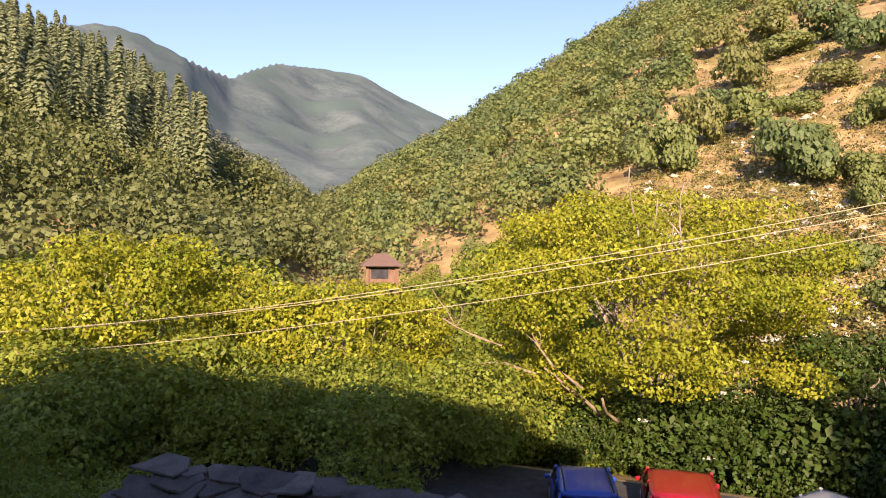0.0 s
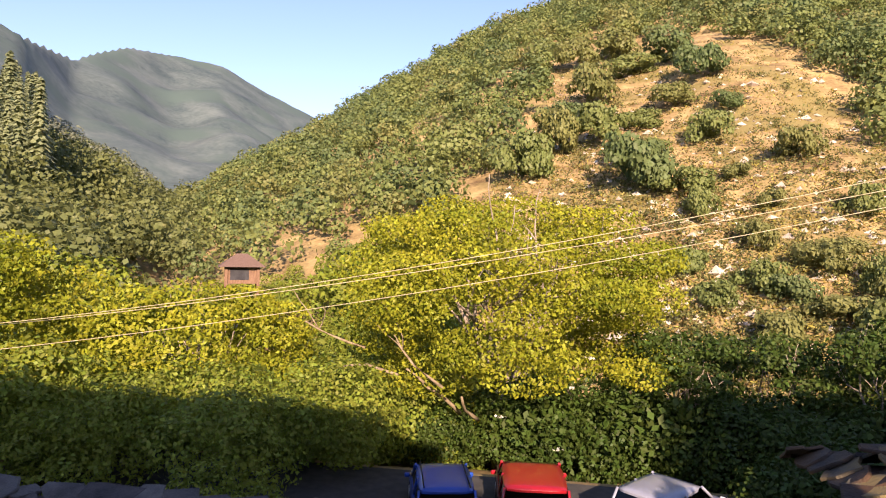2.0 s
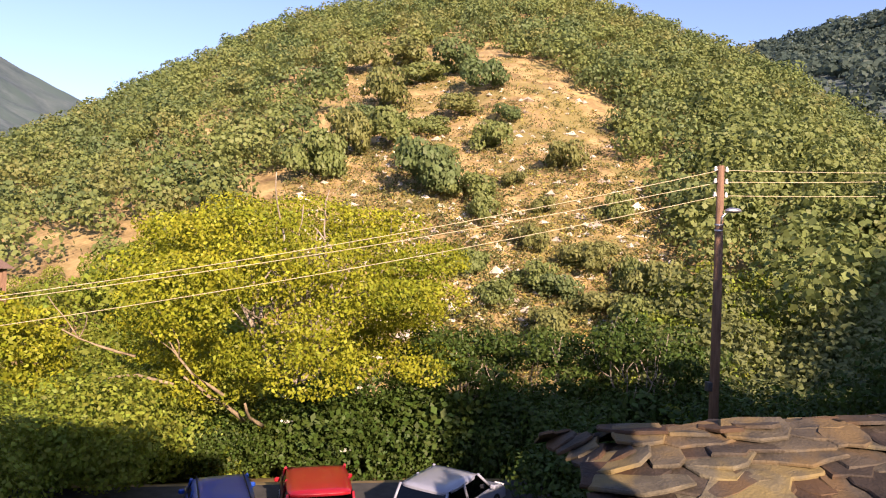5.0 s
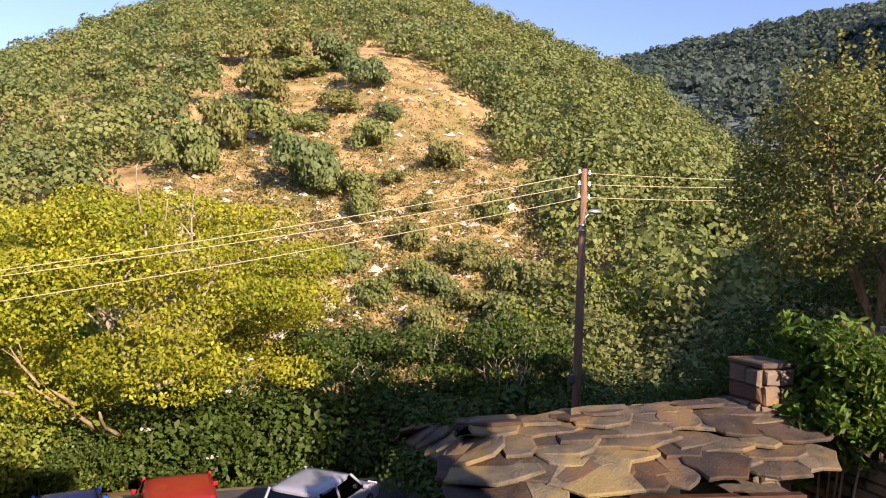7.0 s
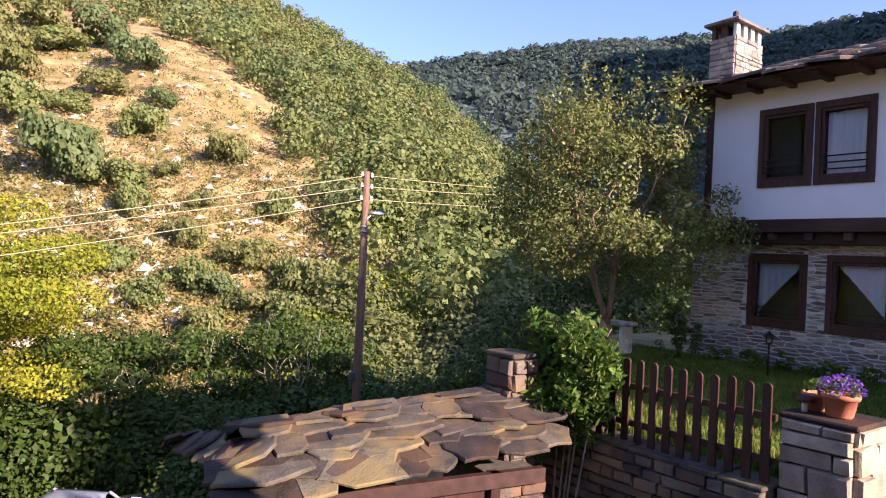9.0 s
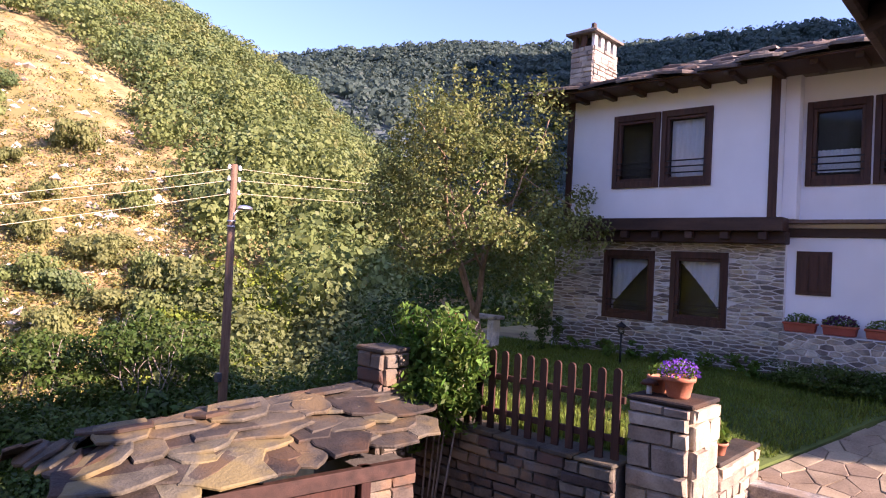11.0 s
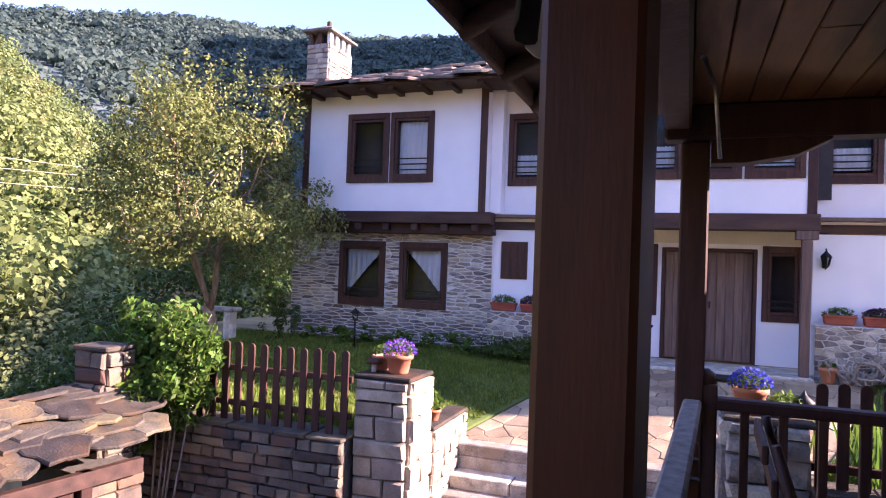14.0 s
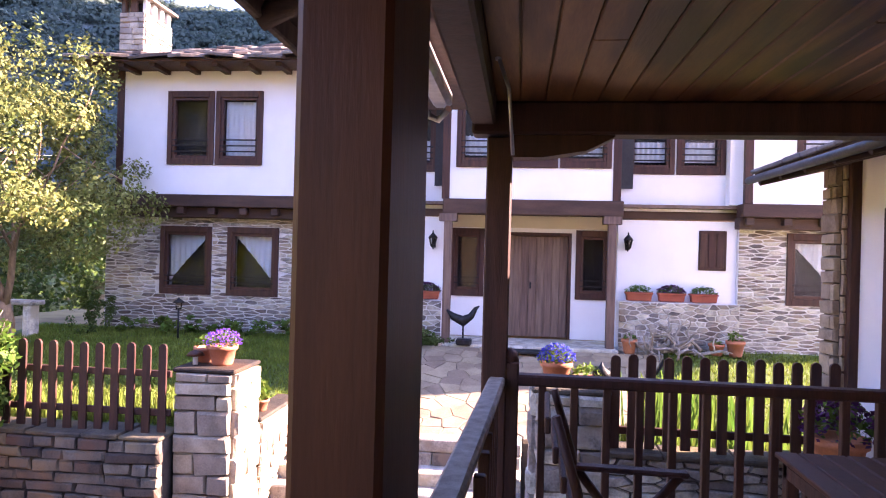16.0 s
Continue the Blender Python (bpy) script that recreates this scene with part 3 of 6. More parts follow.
# pale rocks lying on the slope
rocks_v, rocks_f = [], []
rr = random.Random(5)
for k in range(900):
    el = rr.uniform(-9, 14)
    az = rr.uniform(-29, 4)
    if not bool(bare(np.array(az), np.array(el))):
        continue
    x, y, z = spot(az, el)
    s = rr.uniform(0.12, 0.55) * (1.6 if rr.random() < 0.08 else 1)
    o = len(rocks_v)
    for dx, dy, dz in ((1, 0, 0), (0, 1, 0), (-1, 0, 0), (0, -1, 0), (0, 0, 0.8), (0, 0, -0.6)):
        rocks_v.append((x + (dx + rr.uniform(-0.4, 0.4)) * s, y + (dy + rr.uniform(-0.4, 0.4)) * s, z + (dz + rr.uniform(-0.2, 0.2)) * s))
    rocks_f += [(o + a, o + b, o + 4) for a, b in ((0, 1), (1, 2), (2, 3), (3, 0))] + [(o + b, o + a, o + 5) for a, b in ((0, 1), (1, 2), (2, 3), (3, 0))]
ROCK = material("pale_rock", (0.34, 0.29, 0.22), (0.62, 0.56, 0.46), 2, 0.9, 0.5, 20, island=0.25)
tagged(new("slope_rocks", mesh_from("slope_rocks", rocks_v, rocks_f, ROCK)), "pale limestone rocks strewn over the slope", "rocks", kind="stuff")
# dry tufts over the open slope
tufts = []
scrub = []
for az, el, pick in zip(wr.uniform(-32, 6, 11000), wr.uniform(-12, 16, 11000), wr.uniform(0, 1, 11000)):
    if bare(np.array(az), np.array(el)):
        x, y, z = spot(az, el)
        c = np.array([x, y, z + 0.12]) + wr.normal(0, 0.35, (6, 3)) * np.array([1, 1, 0.25])
        if pick < 0.72:
            tufts.append(leaf_quads(c, 0.4, wr, 0.2, 0.3))
        else:
            c = np.repeat(c, 4, axis=0) + wr.normal(0, 0.3, (24, 3)) * np.array([1, 1, 0.5]) + np.array([0, 0, 0.2])
            scrub.append(leaf_quads(c, 0.28, wr, 0.2, 0.6))
TUFT = leafy("dry_tuft", (0.17, 0.14, 0.025), (0.38, 0.31, 0.08), 0.45, 0.25, 0.1)
tagged(new("dry_grass_tufts", quads_mesh("dry_grass_tufts", np.concatenate(tufts), TUFT)), "dry yellow grass and low scrub", "grass", kind="stuff")

SCRUB = leafy("low_scrub_leaf", (0.07, 0.085, 0.025), (0.19, 0.185, 0.06), 0.4, 0.2, 0.2)
tagged(new("low_scrub", quads_mesh("low_scrub", np.concatenate(scrub), SCRUB)), "low green scrub dotted over the dry slope", "scrub", kind="stuff")

# ---- the house opposite ----
house = thing("house", "white plastered house with stone ground floor, dark timbers, slab roof", "house", pose(14.4, -5.8, 0))
HX, HY = 14.4, -5.8


def hbox(name, x0, x1, y0, y1, z0, z1, mat, parent=None, label="", bevel=0.006):
    """A block of the house in world places."""
    par = parent or house
    bm = box(x0, x1, y0, y1, z0, z1, bevel)
    ob = part(name, bm, mat, par, label)
    ob.matrix_parent_inverse = Matrix.Translation((-HX, -HY, 0)) if par is house or par.parent is house else Matrix.Identity(4)
    return ob


def wall_with_holes(name, x0, x1, y0, y1, z0, z1, holes, mat, label=""):
    """A wall along y with window openings (y0, y1, z0, z1) cut through."""
    bm = bmesh.new()
    ys = sorted({y0, y1, *[h[0] for h in holes], *[h[1] for h in holes]})
    zs = sorted({z0, z1, *[h[2] for h in holes], *[h[3] for h in holes]})
    solid = lambda a, b, c, d: not any(h[0] <= a and b <= h[1] and h[2] <= c and d <= h[3] for h in holes)
    for a, b in zip(ys, ys[1:]):
        run = None
        for c, d in list(zip(zs, zs[1:])) + [(None, None)]:
            if c is not None and solid(a, b, c, d):
                run = (run[0], d) if run else (c, d)
            elif run:
                box_bm(bm, x0, x1, a, b, run[0], run[1])
                run = None
    bmesh.ops.remove_doubles(bm, verts=bm.verts, dist=0.0005)
    ob = part(name, bm, mat, house, label)
    ob.matrix_parent_inverse = Matrix.Translation((-HX, -HY, 0))
    return ob


def window(x, y0, y1, z0, z1, bars=3, curtain="full", name="window"):
    """A timber window in a wall whose outer face is at x: frame, pane, guard bars, curtain, near-black sheet as the
    unlit room behind.
    """
    w = part(name, box(x - 0.04, x + 0.1, y0, y0 + 0.09, z0, z1), DARK_WOOD, house, "dark brown timber window")
    w.matrix_parent_inverse = Matrix.Translation((-HX, -HY, 0))
    bits = [("frame", y1 - 0.09, y1, z0, z1), ("frame", y0 + 0.09, y1 - 0.09, z0, z0 + 0.12), ("frame", y0 + 0.09, y1 - 0.09, z1 - 0.12, z1)]
    sash = 0.055
    i0, i1, k0, k1 = y0 + 0.09, y1 - 0.09, z0 + 0.12, z1 - 0.12
    bits += [("sash", i0, i0 + sash, k0, k1), ("sash", i1 - sash, i1, k0, k1), ("sash", i0 + sash, i1 - sash, k0, k0 + sash), ("sash", i0 + sash, i1 - sash, k1 - sash, k1)]
    for n, a, b, c, d in bits:
        off = 0.0 if n == "frame" else 0.03
        part(n, box(x - 0.04 + off, x + 0.1 - off * 0.3, a, b, c, d), DARK_WOOD, w)
    for k in range(bars):
        z = k0 + 0.12 + k * 0.11
        part("guard_bar", box(x - 0.03, x - 0.012, i0 - 0.02, i1 + 0.02, z, z + 0.025, 0.003), IRON, w)
    g = part("pane", box(x + 0.055, x + 0.061, i0 + sash, i1 - sash, k0 + sash, k1 - sash, 0), GLASS, w)
    g.visible_shadow = False
    # dark sheet in place of the room's shade
    part("room_dark_sheet", box(x + 0.47, x + 0.49, y0 - 0.45, y1 + 0.45, z0 - 0.3, z1 + 0.3, 0), UNLIT_DARK, w)
    if curtain:
        n = 28
        vs, fs = [], []
        for i in range(n + 1):
            u = i / n
            y = i1 - sash - u * (i1 - i0 - 2 * sash)
            d = x + 0.13 + 0.018 * math.sin(u * 40) + 0.008 * math.sin(u * 90)
            if curtain == "full":
                low = k0 + sash
            elif curtain == "left":
                low = k1 - sash - (k1 - k0) * (0.78 * u ** 1.1 + 0.04)
            elif curtain == "right":
                low = k1 - sash - (k1 - k0) * (0.78 * (1 - u) ** 1.1 + 0.04)
            else:
                low = k0 + (k1 - k0) * 0.1
            top = k1 - sash if curtain != "low" else k0 + (k1 - k0) * 0.42 + 0.012 * math.sin(u * 60)
            vs += [(d, y, low), (d, y, top)]
            if i:
                fs.append((2 * i - 2, 2 * i, 2 * i + 1, 2 * i - 1))
        part("curtain", mesh_from("curtain", vs, fs, CURTAIN, True), CURTAIN, w, "white lace curtain")
    return w


def beam(x0, x1, y0, y1, z0, z1, name="beam", mat=None, label=""):
    return hbox(name, x0, x1, y0, y1, z0, z1, mat or BEAM_WOOD, bevel=0.012, label=label)


XU, XS, XW, XE = 14.0, 14.4, 14.5, 14.9      # jettied upper wall, stone wall, set-back wall, entrance wall
W1 = (-1.16, 0.73, 3.2, 4.6)
W3 = (-4.42, -2.53, 3.18, 4.58)
W4 = (-9.67, -7.92, 3.18, 4.58)
WB = (-7.58, -4.84, 3.2, 4.55)
# upper walls
wall_with_holes("upper_wall", XU, XU + 0.25, -2.25, 1.78, 2.62, 5.25, [W1], PLASTER, "white plaster upper wall")
wall_with_holes("upper_wall", XW, XW + 0.25, -4.7, -2.25, 2.47, 5.25, [W3], PLASTER, "white plaster upper wall")
wall_with_holes("upper_wall", 13.9, 14.15, -7.72, -4.7, 2.62, 5.25, [WB], PLASTER, "white plaster bay wall")
wall_with_holes("upper_wall", XW, XW + 0.25, -9.9, -7.72, 2.47, 5.25, [W4], PLASTER, "white plaster upper wall")
wall_with_holes("upper_wall", XU, XU + 0.25, -14.0, -9.9, 2.62, 5.25, [(-12.6, -10.7, 3.2, 4.6)], PLASTER, "white plaster upper wall")
hbox("side_wall", XU + 0.25, 21, 1.5, 1.76, 2.62, 5.25, PLASTER)
hbox("side_wall", XU + 0.25, XW, -2.47, -2.25, 2.62, 5.25, PLASTER)
hbox("side_wall", XU + 0.25, XW, -9.9, -9.68, 2.62, 5.25, PLASTER)
hbox("side_wall", 14.15, XW, -4.92, -4.7, 2.62, 5.25, PLASTER)
hbox("side_wall", 14.15, XW, -7.72, -7.5, 2.62, 5.25, PLASTER)
hbox("back_wall", 20.75, 21, -14, 1.5, -0.6, 5.25, PLASTER)
hbox("upper_floor", XU + 0.27, 20.7, -13.9, 1.45, 2.55, 2.61, DOOR_WOOD)
# lower walls
lower_left = wall_with_holes("stone_wall", XS, XS + 0.45, -2.3, 2.2, -0.6, 2.25, [(-0.02, 1.04, 0.7, 2.04), (-1.38, -0.34, 0.7, 2.04)], PALE_MORTAR, "grey rubble stone wall with pale mortar")
hbox("stone_side_wall", XS + 0.45, 21, 1.95, 2.2, -0.6, 2.25, PALE_MORTAR)
lower_right = wall_with_holes("stone_wall", XS, XS + 0.45, -14.0, -9.9, -0.6, 2.25, [(-11.75, -10.72, 0.87, 2.15)], PALE_MORTAR, "grey rubble stone wall with pale mortar")
wall_with_holes("lower_wall", XW, XW + 0.25, -4.6, -2.3, -0.4, 2.34, [(-2.97, -2.45, 1.38, 2.1)], PLASTER, "white plaster lower wall")
wall_with_holes("lower_wall", XW, XW + 0.25, -9.9, -7.8, -0.4, 2.34, [(-9.72, -9.24, 1.45, 2.17)], PLASTER, "white plaster lower wall")
wall_with_holes("entrance_wall", XE, XE + 0.25, -7.8, -4.55, 0.05, 2.4, [(-7.0, -5.4, 0.05, 2.07), (-7.74, -7.08, 0.82, 2.14), (-5.33, -4.67, 0.82, 2.14)], PLASTER, "white plaster entrance wall")
hbox("entrance_lintel", XE - 0.012, XE, -7.8, -4.55, 2.16, 2.4, CREAM)
hbox("reveal_wall", XW + 0.25, XE, -4.6, -4.4, -0.4, 2.34, PLASTER)
hbox("reveal_wall", XW + 0.25, XE, -7.95, -7.8, -0.4, 2.34, PLASTER)
hbox("porch_step", 13.75, XE, -7.75, -4.6, -0.4, 0.04, STONE, label="worn stone entrance step", bevel=0.02)
# beams under the jetties
for y0, y1, x in ((-2.36, 1.86, XU), (-14.0, -9.82, XU)):
    beam(x - 0.06, x + 0.3, y0, y1, 2.4, 2.63, "jetty_beam", label="dark timber jetty beam")
    beam(x + 0.12, x + 0.4, y0, y1, 2.2, 2.4, "jetty_beam")
    k = y0 + 0.25
    while k < y1:
        beam(x - 0.02, XS + 0.1, k, k + 0.14, 2.26, 2.4, "joist_end")
        k += 0.62
beam(13.84, 14.1, -7.8, -4.62, 2.36, 2.63, "jetty_beam", label="dark timber jetty beam")
beam(14.1, XE, -7.7, -4.7, 2.4, 2.6, "porch_ceiling")
beam(XW - 0.03, XW + 0.02, -4.7, -2.25, 2.33, 2.48, "string_course")
beam(XW - 0.03, XW + 0.02, -9.9, -7.72, 2.36, 2.5, "string_course")
for y in (-4.72, -7.62):
    hbox("porch_column", 13.86, 14.02, y - 0.07, y + 0.07, 0.04, 2.36, DOOR_WOOD, label="weathered grey timber column")
    hbox("column_bracket", 13.84, 14.04, y - 0.16, y + 0.16, 2.22, 2.36, DOOR_WOOD)
for x, y in ((XU - 0.025, -2.17), (XU - 0.025, 1.7), (13.875, -4.66), (13.875, -7.68), (XU - 0.025, -9.92)):
    hbox("corner_post", x, x + 0.1, y - 0.07, y + 0.07, 2.63, 5.1, DARK_WOOD)
# windows
for z0, (a, b, c, d), x, cur in ((0, W1, XU, ("", "full")), (0, W3, XW, ("low", "low")), (0, W4, XW, ("low", "low")), (0, WB, 13.9, ("low", "low", "low")), (0, (-12.6, -10.7, 3.2, 4.6), XU, ("low", "low"))):
    n = len(cur)
    gap = 0.035
    for k in range(n):
        hi = b - (b - a) * k / n - (gap / 2 if k else 0)
        lo = b - (b - a) * (k + 1) / n + (gap / 2 if k < n - 1 else 0)
        window(x, lo, hi, c, d, 3, cur[k])
    for k in range(1, n):
        yy = b - (b - a) * k / n
        hbox("window_mullion", x + 0.0, x + 0.12, yy - gap / 2, yy + gap / 2, c, d, PLASTER, bevel=0)
window(XS, -0.02, 1.04, 0.7, 2.04, 2, "right")
window(XS, -1.38, -0.34, 0.7, 2.04, 2, "left")
window(XS, -11.75, -10.72, 0.87, 2.15, 2, "left")
window(XE, -7.74, -7.08, 0.82, 2.14, 2, "")
window(XE, -5.33, -4.67, 0.82, 2.14, 2, "")
for y0, y1, z0, z1 in ((-2.97, -2.45, 1.38, 2.1), (-9.72, -9.24, 1.45, 2.17)):
    s = hbox("shutter", XW - 0.03, XW + 0.05, y0, y1, z0, z1, DARK_WOOD, label="closed dark timber shutter")
    for k in range(3):
        part("shutter_board", box(XW - 0.045, XW - 0.031, y0 + 0.05 + k * 0.145, y0 + 0.17 + k * 0.145, z0 + 0.06, z1 - 0.06, 0.004), DARK_WOOD, s)
# entrance door
door = hbox("front_door", XE + 0.1, XE + 0.16, -6.94, -5.46, 0.06, 2.02, DOOR_WOOD, label="wide closed weathered plank door")
for k in range(10):
    part("door_board", box(XE + 0.075, XE + 0.1, -6.93 + k * 0.147, -6.93 + k * 0.147 + 0.14, 0.07, 2.01, 0.004), DOOR_WOOD, door)
for a, b, c, d in ((-7.0, -6.94, 0.06, 2.08), (-5.46, -5.4, 0.06, 2.08), (-6.94, -5.46, 2.02, 2.08)):
    part("door_frame", box(XE - 0.02, XE + 0.14, a, b, c, d), DARK_WOOD, door)
part("door_handle", box(XE + 0.02, XE + 0.075, -6.25, -6.22, 1.0, 1.12, 0.004), IRON, door, "black iron handle")
# ledges with rubble fronts
ledge_l = hbox("ledge", 14.18, XW, -4.6, -2.3, -0.4, 0.76, PALE_MORTAR, label="low rubble stone ledge under the wall")
ledge_r = hbox("ledge", 14.18, XW, -9.88, -7.8, -0.4, 0.86, PALE_MORTAR, label="low rubble stone ledge under the wall")
# roof: a slab covered hip with a wide eave
HSLOPE = 0.37
rb = bmesh.new()
rv = [rb.verts.new(p) for p in ((13.3, -14.6, 5.02), (13.3, 2.5, 5.02), (21.7, 2.5, 5.02), (21.7, -14.6, 5.02), (17.5, -10.8, 5.02 + 4.2 * HSLOPE), (17.5, -1.6, 5.02 + 4.2 * HSLOPE))]
for f in ((0, 4, 5, 1), (1, 5, 2), (2, 5, 4, 3), (3, 4, 0), (0, 1, 2, 3)):
    rb.faces.new([rv[k] for k in f])
roof = part("roof", rb, ROOF_SLATE, house, "roof of grey stone slabs")
roof.matrix_parent_inverse = Matrix.Translation((-HX, -HY, 0))
for k in range(28):
    y = -14.3 + k * 0.6
    hbox("rafter_end", 13.42, 14.05, y, y + 0.11, 4.91, 5.0, BEAM_WOOD)
hbox("eave_board", 13.32, 14.2, -14.4, 2.3, 4.985, 5.015, DARK_WOOD)
# chimney at the end wall: rendered stack, flue openings under a slab hood
chim = hbox("chimney", 14.6, 15.6, 1.62, 2.16, 2.2, 6.35, WARM_STONE, label="tall stone chimney with slab hood", bevel=0.02)
for k in range(4):
    part("pier", box(14.63 + k * 0.27, 14.76 + k * 0.27, 1.62, 1.7, 6.35, 6.62, 0.008), PALE_MORTAR, chim)
    part("pier", box(14.63 + k * 0.27, 14.76 + k * 0.27, 2.08, 2.16, 6.35, 6.62, 0.008), WARM_STONE, chim)
part("pier", box(14.62, 14.7, 1.83, 1.95, 6.35, 6.62, 0.008), WARM_STONE, chim)
# near-black block painted as the darkness between the piers
part("flue_dark_fill", box(14.8, 15.4, 1.72, 2.06, 6.3, 6.6, 0.008), UNLIT_DARK, chim)
cb = bmesh.new()
cv = [cb.verts.new(p) for p in ((14.5, 1.52, 6.62), (15.7, 1.52, 6.62), (15.7, 2.26, 6.62), (14.5, 2.26, 6.62), (14.5, 1.52, 6.67), (15.7, 1.52, 6.67), (15.7, 2.26, 6.67), (14.5, 2.26, 6.67), (14.9, 1.89, 6.86), (15.3, 1.89, 6.86))]
for f in ((0, 3, 2, 1), (0, 1, 5, 4), (1, 2, 6, 5), (2, 3, 7, 6), (3, 0, 4, 7), (4, 5, 9, 8), (5, 6, 9), (6, 7, 8, 9), (7, 4, 8)):
    cb.faces.new([cv[k] for k in f])
part("hood", cb, ROOF_SLATE, chim, "hood of stone slabs")
part("finial", box(14.98, 15.08, 1.84, 1.94, 6.82, 7.0, 0.02), WARM_STONE, chim)

CHIM_STONE = material("pale_chimney_stone", (0.2, 0.17, 0.14), (0.44, 0.38, 0.31), 5, 0.9, 0.6, 45, island=0.2, item=0.3)
CHIM_STONES = [stone_mesh("stone", CHIM_STONE, 90 + k, 0.1) for k in range(6)]
lay_stones(chim, facing(14.61, 2.16, 5.1, "-x"), stone_rows(0.54, 1.25, (0.07, 0.14), (0.15, 0.34), 91), CHIM_STONES, 0.05, 91, 0.012)
lay_stones(chim, facing(14.6, 1.63, 5.1, "-y"), stone_rows(1.0, 1.25, (0.07, 0.14), (0.15, 0.34), 92), CHIM_STONES, 0.05, 92, 0.012)

# ---- valley greenery ----
def limb(rng, start, direction, length, radius, bm, tips, depth, bend=0.25, up=0.15, minr=0.012):
    """A branching limb, tapered, that adds its tips."""
    p, d, pts, rad = Vector(start), Vector(direction).normalized(), [Vector(start)], [radius]
    n = 4
    for k in range(n):
        d = (d + Vector(rng.normal(0, bend, 3)) * 0.5 + Vector((0, 0, up))).normalized()
        p = p + d * length / n
        pts.append(p.copy())
        rad.append(max(radius * (1 - 0.55 * (k + 1) / n), minr))
    tube(pts, rad, 6 if depth > 1 else 5, bm)
    tips += pts[2:]
    if depth > 0:
        for k in range(3 if depth > 1 else 2):
            side = (d + Vector(rng.normal(0, 0.75, 3))).normalized()
            limb(rng, pts[rng.integers(2, n + 1)], side, length * rng.uniform(0.55, 0.8), radius * 0.5, bm, tips, depth - 1, bend, up, minr)


def broad_tree(name, x, y, z, height, width, leaves, leaf, mat, label, seed, trunk=0.3, forks=5, clumps=60, group="", crown_low=-0.8, wood=None, stem=0.3, lift=0.46, deep=0.56, spikes=0, splay=0.8, lobe=0.2):
    """A tree with trunk, limbs and a crown of single leaves gathered about the limbs' tips."""
    rng = np.random.default_rng(seed)
    t = thing(name, label, "tree", pose(x, y, z), group)
    bm, tips = bmesh.new(), []
    fork = height * stem
    tube([(0, 0, -0.3), (0.05, 0, fork * 0.5), (0, 0.06, fork)], [trunk * 1.25, trunk, trunk * 0.85], 10, bm)
    for k in range(forks):
        a = 2 * math.pi * (k + rng.uniform(-0.3, 0.3)) / forks
        limb(rng, (0, 0, fork * rng.uniform(0.8, 1.0)), (math.cos(a) * splay, math.sin(a) * splay, rng.uniform(0.6, 1.3)), height * 0.36, trunk * 0.5, bm, tips, 2)
    part("trunk", bm, wood or BARK, t, "branching grey-brown trunk")
    q = lobed_crown(leaves, clumps, (width / 2, width / 2, (height - fork) * deep), rng, leaf, 0.6, lobe, crown_low, 0.9)
    q[:, :, 2] += fork + (height - fork) * lift
    part("crown", quads_mesh("crown", q, mat), mat, t)
    if spikes:
        q = []
        for k in range(spikes):
            a, rr_ = rng.uniform(0, 6.28), width * 0.5 * math.sqrt(rng.uniform(0, 0.45))
            base = np.array([math.cos(a) * rr_, math.sin(a) * rr_, height * 0.93 - rr_ * 0.55])
            tip = base + np.array([math.cos(a) * 0.15, math.sin(a) * 0.15, rng.uniform(0.5, 1.15)])
            q.append(base + (tip - base) * rng.uniform(0, 1, 60)[:, None] + rng.normal(0, 0.07, (60, 3)))
        ob = part("new_growth", quads_mesh("new_growth", leaf_quads(np.concatenate(q), leaf, rng, 0.2, 0.6), mat), mat, t)
        ob["kind"] = "stuff"
    return t


walnut = broad_tree("walnut_tree", 0.0, 24.8, float(land(0.0, 24.8)), 12.9, 17.5, 85000, 0.155, WALNUT_LEAF, "broad sunlit yellow-green walnut tree above the parked cars", 3, 0.34, 8, 95, lobe=0.19)
WALNUT_BARK = material("walnut_bark", (0.15, 0.115, 0.07), (0.34, 0.27, 0.17), 6, 0.9, 0.6, 40)
lr_ = np.random.default_rng(77)
for x_, y_, z_, dx_ in ((-3.6, -5.9, 5.4, -0.9), (-1.8, -6.6, 5.2, -0.8), (-5.2, -4.8, 6.2, -0.8)):
    bm, tips = bmesh.new(), []
    limb(lr_, (x_ * 0.45, y_ * 0.5, z_ * 0.62), (x_ * 0.55, y_ * 0.5, z_ * 0.38), 2.4, 0.1, bm, tips, 0, 0.2, 0.0)
    limb(lr_, (x_, y_, z_), (dx_, -0.1, 0.5), 2.6, 0.065, bm, tips, 1, 0.35, 0.08, 0.014)
    part("limb", bm, WALNUT_BARK, walnut, "bare pale limb showing through the leaves")
broad_tree("young_tree", -13.5, 22.0, float(land(-13.5, 22.0)), 8.4, 12.5, 26000, 0.2, WALNUT_LEAF, "sunlit yellow-green tree in the valley", 4, 0.2, 5, 80)
broad_tree("young_tree", -21.5, 17.0, float(land(-21.5, 17.0)), 9.4, 12.5, 24000, 0.2, WALNUT_LEAF, "sunlit yellow-green tree in the valley", 5, 0.2, 5, 80)
broad_tree("pear_tree", 12.3, 2.6, -0.15, 5.3, 4.7, 32000, 0.075, PEAR_LEAF, "small pear tree with sparse yellowing leaves on the lawn", 6, 0.12, 4, 120, crown_low=-0.75, lobe=0.19, stem=0.16, lift=0.47, deep=0.5, spikes=46, splay=0.42, wood=material("pear_bark", (0.15, 0.095, 0.06), (0.36, 0.25, 0.15), 6, 0.9, 0.7, 40, stretch=(3, 3, 1)))
